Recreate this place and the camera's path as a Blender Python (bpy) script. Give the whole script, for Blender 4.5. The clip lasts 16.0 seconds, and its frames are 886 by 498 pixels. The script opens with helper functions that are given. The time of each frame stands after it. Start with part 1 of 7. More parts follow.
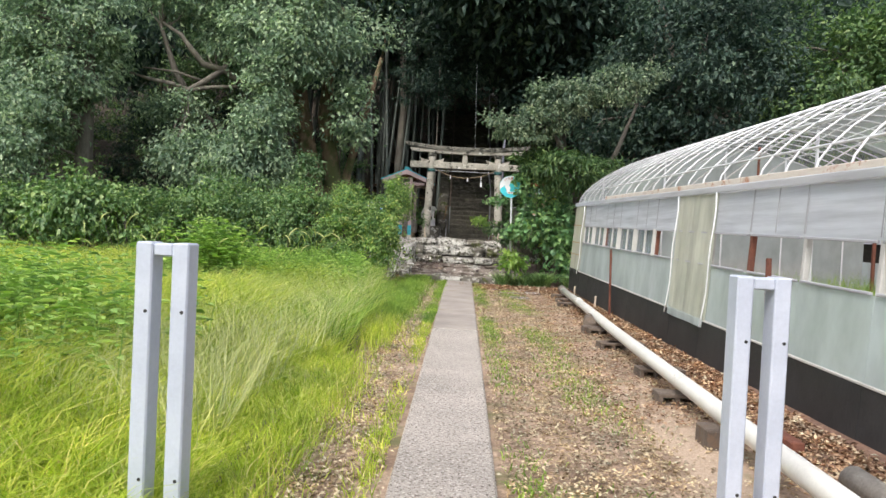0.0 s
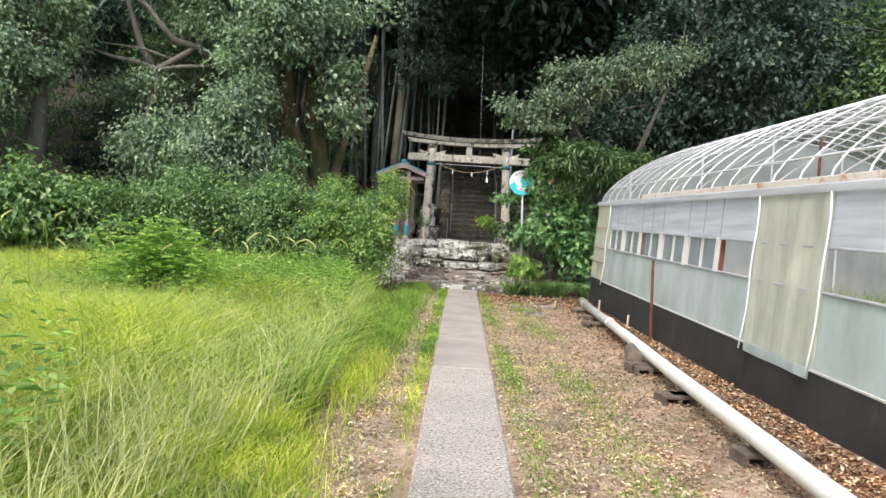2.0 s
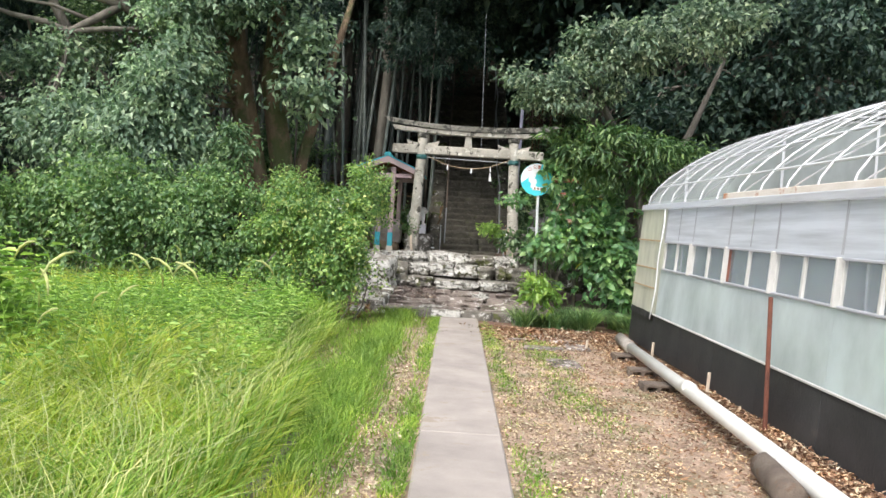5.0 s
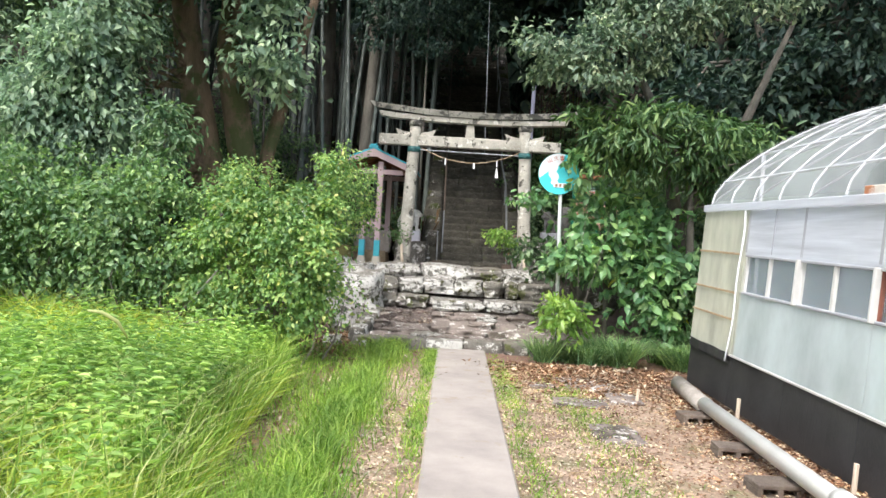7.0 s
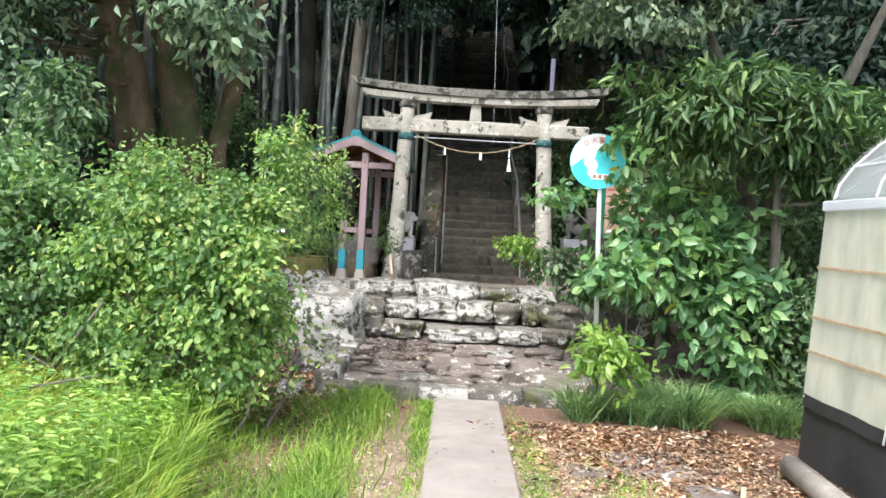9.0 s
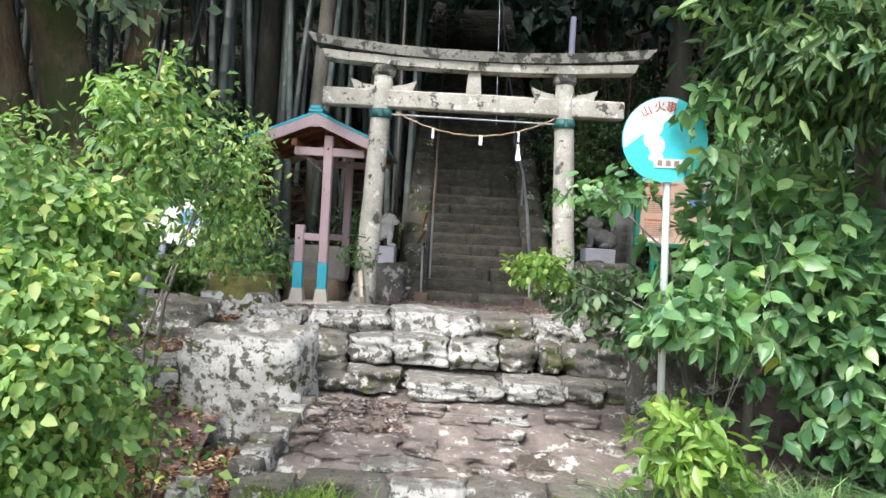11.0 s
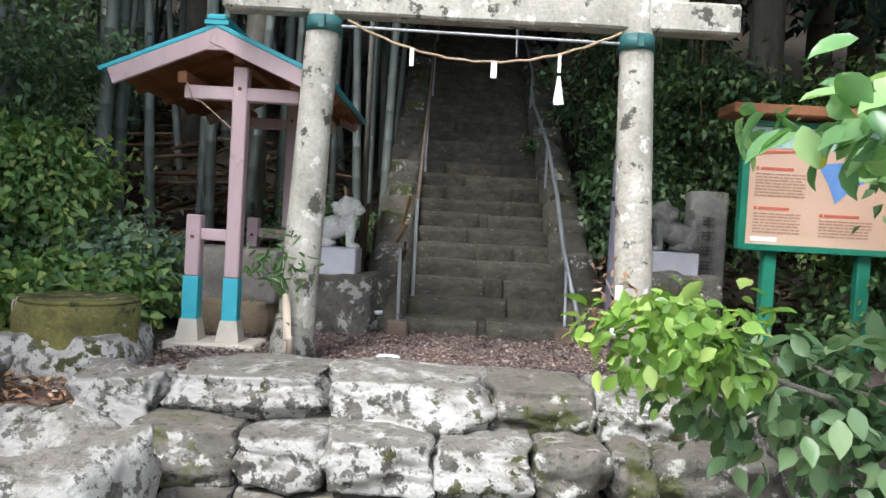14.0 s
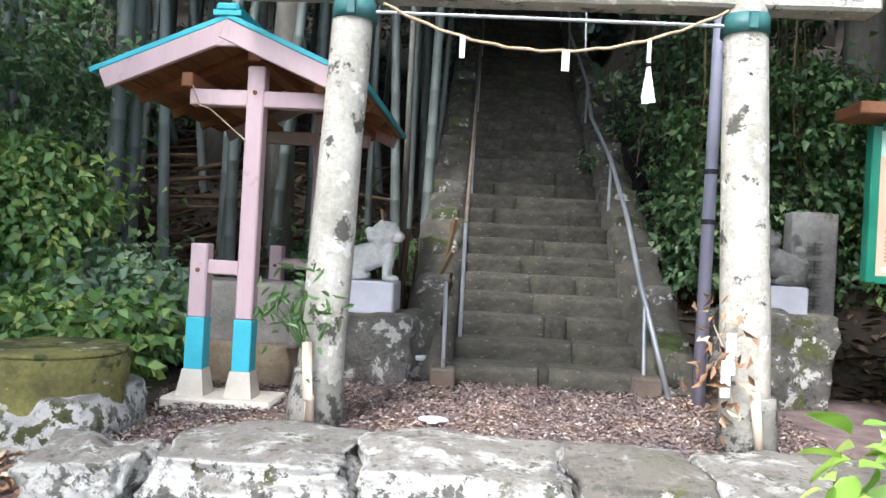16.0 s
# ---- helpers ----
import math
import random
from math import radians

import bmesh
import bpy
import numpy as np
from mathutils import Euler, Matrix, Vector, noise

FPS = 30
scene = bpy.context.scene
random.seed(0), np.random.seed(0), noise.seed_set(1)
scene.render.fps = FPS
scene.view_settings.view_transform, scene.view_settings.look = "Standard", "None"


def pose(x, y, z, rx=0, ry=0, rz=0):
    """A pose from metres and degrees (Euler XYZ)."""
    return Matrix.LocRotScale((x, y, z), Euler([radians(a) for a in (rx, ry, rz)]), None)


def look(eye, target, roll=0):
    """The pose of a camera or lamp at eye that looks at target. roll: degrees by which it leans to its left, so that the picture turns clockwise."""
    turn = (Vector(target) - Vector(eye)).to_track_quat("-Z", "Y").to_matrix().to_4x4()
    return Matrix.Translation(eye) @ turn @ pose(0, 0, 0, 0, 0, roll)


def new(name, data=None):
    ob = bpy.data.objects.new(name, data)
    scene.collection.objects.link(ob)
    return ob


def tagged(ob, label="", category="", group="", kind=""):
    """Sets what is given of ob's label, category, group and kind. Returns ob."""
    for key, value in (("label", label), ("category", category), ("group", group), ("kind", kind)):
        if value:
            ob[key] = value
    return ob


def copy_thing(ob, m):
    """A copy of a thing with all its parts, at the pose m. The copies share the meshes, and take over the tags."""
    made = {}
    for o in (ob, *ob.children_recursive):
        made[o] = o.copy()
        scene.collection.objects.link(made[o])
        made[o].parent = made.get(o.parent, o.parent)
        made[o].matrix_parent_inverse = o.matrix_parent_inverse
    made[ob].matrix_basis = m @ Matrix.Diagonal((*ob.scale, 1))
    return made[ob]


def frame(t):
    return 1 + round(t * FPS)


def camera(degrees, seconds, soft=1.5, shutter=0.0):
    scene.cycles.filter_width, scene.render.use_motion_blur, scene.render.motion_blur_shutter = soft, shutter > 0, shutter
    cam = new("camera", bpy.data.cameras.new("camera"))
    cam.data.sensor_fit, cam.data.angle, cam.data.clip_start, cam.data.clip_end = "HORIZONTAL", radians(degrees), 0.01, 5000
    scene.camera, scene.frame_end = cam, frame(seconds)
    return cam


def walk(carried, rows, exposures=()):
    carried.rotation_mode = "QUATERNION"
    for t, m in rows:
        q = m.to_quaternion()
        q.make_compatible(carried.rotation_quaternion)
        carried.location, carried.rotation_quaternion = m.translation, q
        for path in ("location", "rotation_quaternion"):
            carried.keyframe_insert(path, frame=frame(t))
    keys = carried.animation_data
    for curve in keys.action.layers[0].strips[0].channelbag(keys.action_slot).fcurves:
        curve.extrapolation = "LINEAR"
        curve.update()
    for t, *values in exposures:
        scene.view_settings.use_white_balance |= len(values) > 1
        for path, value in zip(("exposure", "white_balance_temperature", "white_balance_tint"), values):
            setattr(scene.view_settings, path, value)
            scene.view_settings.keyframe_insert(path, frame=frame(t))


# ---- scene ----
cam = camera(63.0, 16.0)
PATH = [
    (0, (0.036, -0.075, 1.176), (-0.017, 1.923, 1.126), 2.8),
    (0.5, (-0.015, 0.43, 1.192), (-0.069, 2.429, 1.138), 2.8),
    (1, (-0.045, 0.918, 1.218), (-0.096, 2.916, 1.163), 3.1),
    (1.5, (-0.091, 1.467, 1.254), (-0.142, 3.466, 1.196), 3.2),
    (2, (-0.076, 2.009, 1.277), (-0.125, 4.008, 1.217), 3.3),
    (2.5, (-0.098, 2.522, 1.287), (-0.146, 4.521, 1.226), 3.2),
    (3, (-0.062, 3.096, 1.3), (-0.108, 5.094, 1.241), 3.3),
    (3.5, (-0.085, 3.674, 1.293), (-0.13, 5.673, 1.242), 3.5),
    (4, (-0.101, 4.29, 1.305), (-0.145, 6.289, 1.257), 3.6),
    (6.5, (-0.143, 7.16, 1.395), (-0.166, 9.16, 1.36), 3.7),
    (7, (-0.167, 7.839, 1.416), (-0.196, 9.838, 1.382), 3.4),
    (7.5, (-0.161, 8.417, 1.421), (-0.189, 10.417, 1.389), 3.4),
    (8, (-0.209, 8.993, 1.453), (-0.235, 10.993, 1.419), 3.3),
    (8.5, (-0.15, 9.615, 1.467), (-0.184, 11.615, 1.436), 3.1),
    (9, (-0.165, 10.211, 1.484), (-0.202, 12.21, 1.459), 3.1),
    (11.5, (-0.146, 13.128, 1.648), (-0.163, 15.128, 1.616), 3.2),
    (12, (-0.118, 13.675, 1.669), (-0.142, 15.674, 1.632), 3.3),
    (12.5, (-0.144, 14.207, 1.702), (-0.162, 16.206, 1.649), 3.3),
    (13, (-0.103, 14.72, 1.699), (-0.119, 16.719, 1.642), 3.3),
    (13.5, (-0.125, 15.175, 1.663), (-0.144, 17.174, 1.615), 3.3),
    (14, (-0.107, 15.533, 1.684), (-0.125, 17.532, 1.626), 3.3),
    (14.5, (-0.129, 15.82, 1.702), (-0.149, 17.819, 1.648), 3.3),
    (15, (-0.185, 16.055, 1.716), (-0.212, 18.054, 1.68), 3.4),
    (15.5, (-0.196, 16.251, 1.696), (-0.227, 18.251, 1.697), 3.4),
    (16, (-0.209, 16.376, 1.71), (-0.339, 18.372, 1.714), 3.1),
]
walk(cam, [(t, look(eye, target, roll)) for t, eye, target, roll in PATH],
     [(0, 0.76, 6500, 10), (2, 0.93, 6450, 10), (4, 1.02, 6400, 10), (9, 1.46, 6150, 10), (12.5, 1.46, 6000, 10), (14.5, 1.72, 5900, 10), (16, 2.22, 5800, 10)])

# ---- light ----
SUN_EL, SUN_AZ = 52.0, 205.0
world = bpy.data.worlds.new("overcast_sky")
world.use_nodes = True
scene.world = world
wt = world.node_tree
sky = wt.nodes.new("ShaderNodeTexSky")
sky.sky_type = "NISHITA"
sky.sun_disc = False
sky.sun_elevation, sky.sun_rotation = radians(SUN_EL), radians(SUN_AZ)
sky.air_density, sky.dust_density, sky.ozone_density = 1.0, 3.0, 1.0
soft_grey = wt.nodes.new("ShaderNodeHueSaturation")
soft_grey.inputs["Saturation"].default_value = 0.45
wt.links.new(sky.outputs[0], soft_grey.inputs["Color"])
wt.links.new(soft_grey.outputs[0], wt.nodes["Background"].inputs[0])
wt.nodes["Background"].inputs[1].default_value = 0.15
sun_data = bpy.data.lights.new("sun", "SUN")
sun_data.energy, sun_data.angle, sun_data.color = 1.5, radians(20), (1.0, 0.95, 0.87)
sun = new("sun", sun_data)
az, el = radians(SUN_AZ), radians(SUN_EL)
sun.matrix_world = look((0, 0, 30), (-math.sin(az) * math.cos(el) * 10, -math.cos(az) * math.cos(el) * 10, 30 - math.sin(el) * 10))

# ---- materials ----


def nodes_of(name):
    m = bpy.data.materials.new(name)
    m.use_nodes = True
    t = m.node_tree
    return m, t, t.nodes["Principled BSDF"]


def ramp(t, source, stops):
    r = t.nodes.new("ShaderNodeValToRGB")
    e = r.color_ramp.elements
    while len(e) < len(stops):
        e.new(0.5)
    for k, (p, c) in zip(e, stops):
        k.position, k.color = p, (*c, 1) if len(c) == 3 else c
    t.links.new(source, r.inputs[0])
    return r.outputs[0]


def noise_of(t, scale, detail=6.0, rough=0.6, kind="noise", stretch=None):
    co = t.nodes.new("ShaderNodeTexCoord").outputs["Object"]
    if stretch:
        mp = t.nodes.new("ShaderNodeMapping")
        mp.inputs["Scale"].default_value = stretch
        t.links.new(co, mp.inputs[0])
        co = mp.outputs[0]
    if kind == "voronoi":
        n = t.nodes.new("ShaderNodeTexVoronoi")
        n.inputs["Scale"].default_value = scale
        t.links.new(co, n.inputs["Vector"])
        return n.outputs["Color"]
    n = t.nodes.new("ShaderNodeTexNoise")
    n.inputs["Scale"].default_value, n.inputs["Detail"].default_value, n.inputs["Roughness"].default_value = scale, detail, rough
    t.links.new(co, n.inputs["Vector"])
    return n.outputs["Fac"]


def mixed(t, fac, a, b, how="MIX"):
    m = t.nodes.new("ShaderNodeMix")
    m.data_type, m.blend_type = "RGBA", how
    for k, v in ((0, fac), (6, a), (7, b)):
        if isinstance(v, (int, float)):
            m.inputs[k].default_value = v
        elif isinstance(v, tuple):
            m.inputs[k].default_value = (*v, 1)
        else:
            t.links.new(v, m.inputs[k])
    return m.outputs[2]


def bumped(t, b, height, strength, distance=0.02):
    n = t.nodes.new("ShaderNodeBump")
    n.inputs["Strength"].default_value, n.inputs["Distance"].default_value = strength, distance
    t.links.new(height, n.inputs["Height"])
    t.links.new(n.outputs[0], b.inputs["Normal"])


def surface(name, dark, light, scale=6, fine=60, rough=0.8, bump=0.4, patch=None, patch_scale=3, patch_at=0.55, edge=0.06,
            patch2=None, patch2_scale=5, patch2_at=0.6, metallic=0.0, vary=0.0, stretch=None, distance=0.02, soil=None):
    """Two tones by a coarse and a fine noise, up to two kinds of patches (lichen, moss, rust), a fine relief."""
    m, t, b = nodes_of(name)
    coarse, grain = noise_of(t, scale, stretch=stretch), noise_of(t, fine, 8, 0.7, stretch=stretch)
    c = ramp(t, coarse, [(0.3, dark), (0.7, light)])
    g = ramp(t, grain, [(0.25, (0.62,) * 3), (0.7, (1.15,) * 3)])
    c = mixed(t, 0.8 if bump >= 0.3 else 0.25, c, g, "MULTIPLY")
    if patch2:
        c = mixed(t, ramp(t, noise_of(t, patch2_scale, 8, 0.65), [(patch2_at, (0, 0, 0)), (patch2_at + edge, (1, 1, 1))]), c, patch2)
    if patch:
        c = mixed(t, ramp(t, noise_of(t, patch_scale, 9, 0.72), [(patch_at, (0, 0, 0)), (patch_at + edge, (1, 1, 1))]), c, patch)
    if soil:
        sx = t.nodes.new("ShaderNodeSeparateXYZ")
        t.links.new(t.nodes.new("ShaderNodeNewGeometry").outputs["Normal"], sx.inputs[0])
        up = mixed(t, 1.0, ramp(t, sx.outputs["Z"], [(0.45, (0, 0, 0)), (0.8, (1, 1, 1))]), ramp(t, noise_of(t, 7, 8, 0.7), [(0.36, (0, 0, 0)), (0.5, (0.9,) * 3)]), "MULTIPLY")
        c = mixed(t, up, c, soil)
        c = mixed(t, 0.85, c, ramp(t, noise_of(t, 24, 8, 0.75), [(0.36, (0.28,) * 3), (0.46, (1.0,) * 3)]), "MULTIPLY")
    if vary:
        o = t.nodes.new("ShaderNodeObjectInfo").outputs["Random"]
        c = mixed(t, 1.0, c, ramp(t, o, [(0, (1 - vary,) * 3), (1, (1 + vary * 0.5,) * 3)]), "MULTIPLY")
    t.links.new(c, b.inputs["Base Color"])
    b.inputs["Roughness"].default_value, b.inputs["Metallic"].default_value = rough, metallic
    if bump:
        bumped(t, b, grain, bump, distance)
    return m


def foliage(name, stops, rough=0.42, through_light=0.35, spec=0.4, glow=(1.2, 1.35, 0.75)):
    """Leaves: each its own green, waxy face, light passing through."""
    m, t, b = nodes_of(name)
    r = t.nodes.new("ShaderNodeNewGeometry").outputs["Random Per Island"]
    c = ramp(t, r, stops)
    c = mixed(t, 0.7, c, ramp(t, noise_of(t, 0.9, 3), [(0.3, (0.6, 0.65, 0.6)), (0.7, (1.25, 1.2, 1.0))]), "MULTIPLY")
    c = mixed(t, 0.6, c, ramp(t, noise_of(t, 3.6, 2), [(0.35, (0.6, 0.68, 0.75)), (0.65, (1.3, 1.22, 1.05))]), "MULTIPLY")
    t.links.new(c, b.inputs["Base Color"])
    b.inputs["Roughness"].default_value = rough
    b.inputs["Specular IOR Level"].default_value = spec
    tr = t.nodes.new("ShaderNodeBsdfTranslucent")
    t.links.new(mixed(t, 1.0, c, glow, "MULTIPLY"), tr.inputs[0])
    mx = t.nodes.new("ShaderNodeMixShader")
    mx.inputs[0].default_value = through_light
    t.links.new(b.outputs[0], mx.inputs[1])
    t.links.new(tr.outputs[0], mx.inputs[2])
    t.links.new(mx.outputs[0], t.nodes["Material Output"].inputs[0])
    return m


def plastic(name, tint, clear, milky, rough=0.25, streak=(1, 1.4, 0.7)):
    """Sheet plastic: part clear, part milky, with dirt streaks."""
    m, t, b = nodes_of(name)
    n = noise_of(t, 2.5, 6, 0.6, stretch=streak)
    c = mixed(t, ramp(t, n, [(0.35, (0.0,) * 3), (0.75, (0.8,) * 3)]), tint, tuple(v * 0.6 for v in tint))
    t.links.new(c, b.inputs["Base Color"])
    b.inputs["Roughness"].default_value = rough
    tl = t.nodes.new("ShaderNodeBsdfTranslucent")
    t.links.new(c, tl.inputs[0])
    a = t.nodes.new("ShaderNodeMixShader")
    a.inputs[0].default_value = milky
    t.links.new(b.outputs[0], a.inputs[1])
    t.links.new(tl.outputs[0], a.inputs[2])
    tp = t.nodes.new("ShaderNodeBsdfTransparent")
    tp.inputs[0].default_value = (*(0.6 + 0.4 * v for v in tint), 1)
    z = t.nodes.new("ShaderNodeMixShader")
    z.inputs[0].default_value = clear
    t.links.new(a.outputs[0], z.inputs[1])
    t.links.new(tp.outputs[0], z.inputs[2])
    t.links.new(z.outputs[0], t.nodes["Material Output"].inputs[0])
    return m


def ground_material():
    """Bare trodden earth with sand, thin moss and grass stain, brown litter towards the plastic house and under the trees."""
    m, t, b = nodes_of("trodden_earth")
    co = t.nodes.new("ShaderNodeTexCoord").outputs["Object"]
    sp = t.nodes.new("ShaderNodeSeparateXYZ")
    t.links.new(co, sp.inputs[0])
    wob = noise_of(t, 1.3, 5)
    grain = noise_of(t, 45, 8, 0.75)
    peb = noise_of(t, 28, kind="voronoi")
    base = ramp(t, noise_of(t, 2.2, 8, 0.65), [(0.3, (0.2, 0.13, 0.09)), (0.5, (0.43, 0.305, 0.22)), (0.72, (0.6, 0.455, 0.35))])
    base = mixed(t, 0.75, base, ramp(t, grain, [(0.3, (0.5,) * 3), (0.7, (1.25,) * 3)]), "MULTIPLY")
    base = mixed(t, 0.4, base, ramp(t, peb, [(0.2, (0.55,) * 3), (0.8, (1.3,) * 3)]), "MULTIPLY")
    moss = ramp(t, noise_of(t, 1.7, 9, 0.7), [(0.52, (0, 0, 0)), (0.64, (0.75,) * 3)])
    base = mixed(t, moss, base, (0.13, 0.15, 0.05))

    def zone(axis, lo, hi):
        a = t.nodes.new("ShaderNodeMath")
        a.operation = "MULTIPLY_ADD"
        t.links.new(wob, a.inputs[0])
        a.inputs[1].default_value = 0.8
        t.links.new(sp.outputs[axis], a.inputs[2])
        r = t.nodes.new("ShaderNodeMapRange")
        t.links.new(a.outputs[0], r.inputs[0])
        r.inputs[1].default_value, r.inputs[2].default_value = lo, hi
        return r.outputs[0]
    sand = ramp(t, noise_of(t, 60, 8, 0.75), [(0.3, (0.38, 0.27, 0.19)), (0.7, (0.66, 0.52, 0.4))])
    both = t.nodes.new("ShaderNodeMath")
    both.operation = "MULTIPLY"
    t.links.new(zone("X", 1.55, 1.66), both.inputs[0])
    t.links.new(zone("X", 2.08, 1.95), both.inputs[1])
    near = t.nodes.new("ShaderNodeMath")
    near.operation = "MULTIPLY"
    t.links.new(both.outputs[0], near.inputs[0])
    t.links.new(zone("Y", 6.4, 4.6), near.inputs[1])
    base = mixed(t, near.outputs[0], base, sand)
    litter = ramp(t, noise_of(t, 14, 8, 0.8), [(0.3, (0.1, 0.055, 0.04)), (0.6, (0.27, 0.16, 0.115)), (0.8, (0.42, 0.3, 0.23))])
    base = mixed(t, zone("X", 2.1, 2.6), base, litter)
    base = mixed(t, zone("Y", 15.6, 17.0), base, litter)
    soil = ramp(t, noise_of(t, 6, 6), [(0.3, (0.03, 0.045, 0.015)), (0.7, (0.09, 0.12, 0.03))])
    left = t.nodes.new("ShaderNodeMapRange")
    t.links.new(sp.outputs["X"], left.inputs[0])
    left.inputs[1].default_value, left.inputs[2].default_value = -1.4, -2.1
    base = mixed(t, left.outputs[0], base, soil)
    t.links.new(base, b.inputs["Base Color"])
    b.inputs["Roughness"].default_value = 0.95
    bumped(t, b, grain, 0.6, 0.03)
    return m


M_GROUND = ground_material()
M_CONCRETE = surface("aggregate_concrete", (0.42, 0.375, 0.335), (0.64, 0.57, 0.515), 1.6, 60, 0.85, 1.0, patch=(0.17, 0.14, 0.12), patch_scale=58, patch_at=0.54, edge=0.03, patch2=(0.74, 0.7, 0.65), patch2_scale=62, patch2_at=0.56)
M_SMOOTH_CONC = surface("smooth_concrete", (0.27, 0.237, 0.215), (0.41, 0.36, 0.325), 2, 90, 0.85, 0.25, patch=(0.3, 0.25, 0.2), patch_scale=3, patch_at=0.58)
M_TORII = surface("weathered_torii_stone", (0.36, 0.335, 0.28), (0.6, 0.565, 0.49), 5, 45, 0.9, 0.6, patch=(0.09, 0.085, 0.07), patch_scale=6.5, patch_at=0.565, edge=0.04, patch2=(0.7, 0.68, 0.62), patch2_scale=9, patch2_at=0.59)
M_TORII_TOP = surface("lichened_torii_beam", (0.2, 0.19, 0.16), (0.42, 0.4, 0.35), 4, 45, 0.9, 0.6, patch=(0.06, 0.058, 0.05), patch_scale=8, patch_at=0.49, edge=0.05, patch2=(0.5, 0.48, 0.43), patch2_scale=8, patch2_at=0.57)
M_LICHEN = surface("lichen_limestone", (0.1, 0.094, 0.08), (0.3, 0.285, 0.25), 5, 38, 0.92, 1.0, patch=(0.72, 0.7, 0.66), patch_scale=10.5, patch_at=0.455, edge=0.022, patch2=(0.1, 0.1, 0.035), patch2_scale=2.6, patch2_at=0.54, vary=0.15, distance=0.04, soil=(0.27, 0.245, 0.21))
M_LICHEN_DARK = surface("grey_limestone", (0.09, 0.083, 0.07), (0.29, 0.27, 0.235), 4, 36, 0.92, 1.0, patch=(0.66, 0.64, 0.6), patch_scale=8, patch_at=0.55, edge=0.025, distance=0.04, soil=(0.22, 0.195, 0.16), patch2=(0.12, 0.13, 0.05), patch2_scale=3.2, patch2_at=0.54, vary=0.25)
M_PAVE = surface("worn_rubble_paving", (0.13, 0.105, 0.09), (0.35, 0.29, 0.255), 3, 30, 0.95, 1.0, patch=(0.6, 0.56, 0.52), patch_scale=9, patch_at=0.555, edge=0.05, patch2=(0.08, 0.065, 0.05), patch2_scale=2, patch2_at=0.56)
# mossy stone, its tones lowered to put canopy shade into the stairs
M_STEP = surface("shade_toned_mossy_step_stone", (0.044, 0.04, 0.03), (0.14, 0.127, 0.1), 4, 35, 0.95, 0.9, patch=(0.07, 0.085, 0.03), patch_scale=3, patch_at=0.58, edge=0.1, patch2=(0.38, 0.36, 0.31), patch2_scale=14, patch2_at=0.6, vary=0.35)
M_STEP_EDGE = surface("lichened_step_edge", (0.07, 0.065, 0.045), (0.2, 0.185, 0.15), 5, 38, 0.95, 1.0, patch=(0.46, 0.44, 0.39), patch_scale=13, patch_at=0.57, edge=0.03, patch2=(0.08, 0.1, 0.03), patch2_scale=3, patch2_at=0.53, vary=0.25, distance=0.04)
M_MOSS = surface("moss_covered_stone", (0.13, 0.12, 0.045), (0.28, 0.26, 0.075), 5, 40, 0.95, 1.0, patch=(0.6, 0.56, 0.48), patch_scale=5.5, patch_at=0.58, edge=0.03, patch2=(0.06, 0.07, 0.025), patch2_scale=3, patch2_at=0.55)
M_LITTER = surface("brown_leaf_litter", (0.13, 0.085, 0.08), (0.27, 0.195, 0.18), 7, 55, 0.95, 1.0, patch=(0.07, 0.05, 0.04), patch_scale=5, patch_at=0.58)
# soil colour taken near black, standing in for shade under the trees
M_HILL = surface("shade_toned_forest_soil", (0.02, 0.015, 0.011), (0.06, 0.045, 0.03), 2, 20, 0.98, 0.9, patch=(0.02, 0.03, 0.01), patch_scale=1.3, patch_at=0.52, edge=0.2)
M_BANK = surface("brown_earth_bank", (0.16, 0.1, 0.06), (0.3, 0.2, 0.13), 2, 30, 0.95, 0.6)
M_PINK = surface("faded_pink_timber", (0.5, 0.35, 0.36), (0.62, 0.46, 0.47), 3, 40, 0.6, 0.2, patch=(0.42, 0.29, 0.27), patch_scale=4, patch_at=0.6, stretch=(1, 1, 0.15))
M_WOOD_UNDER = surface("brown_stained_boards", (0.2, 0.075, 0.03), (0.36, 0.15, 0.065), 4, 60, 0.65, 0.3, stretch=(1, 0.1, 1))
M_CYAN = surface("turquoise_paint", (0.05, 0.42, 0.52), (0.09, 0.52, 0.62), 4, 50, 0.45, 0.1, patch=(0.12, 0.4, 0.46), patch_scale=6, patch_at=0.62)
M_CREAM = surface("cream_concrete_foot", (0.55, 0.49, 0.4), (0.68, 0.61, 0.52), 6, 60, 0.8, 0.2)
M_MARBLE = surface("white_carved_stone", (0.62, 0.6, 0.56), (0.8, 0.78, 0.74), 7, 50, 0.75, 0.4, patch=(0.4, 0.39, 0.36), patch_scale=8, patch_at=0.62)
M_GREYSTONE = surface("grey_carved_stone", (0.17, 0.16, 0.15), (0.32, 0.31, 0.29), 8, 50, 0.9, 0.6, patch=(0.1, 0.11, 0.06), patch_scale=5, patch_at=0.58)
M_STELE_CUT = surface("shaded_carving", (0.1, 0.095, 0.085), (0.17, 0.16, 0.145), 8, 50, 0.9, 0.4)
M_PLINTH = surface("pale_plinth_stone", (0.5, 0.49, 0.53), (0.62, 0.61, 0.66), 5, 60, 0.6, 0.15)
M_PIPE = surface("dirty_white_pvc", (0.66, 0.64, 0.6), (0.78, 0.77, 0.74), 3, 50, 0.4, 0.1, patch=(0.42, 0.37, 0.31), patch_scale=3, patch_at=0.62, edge=0.12)
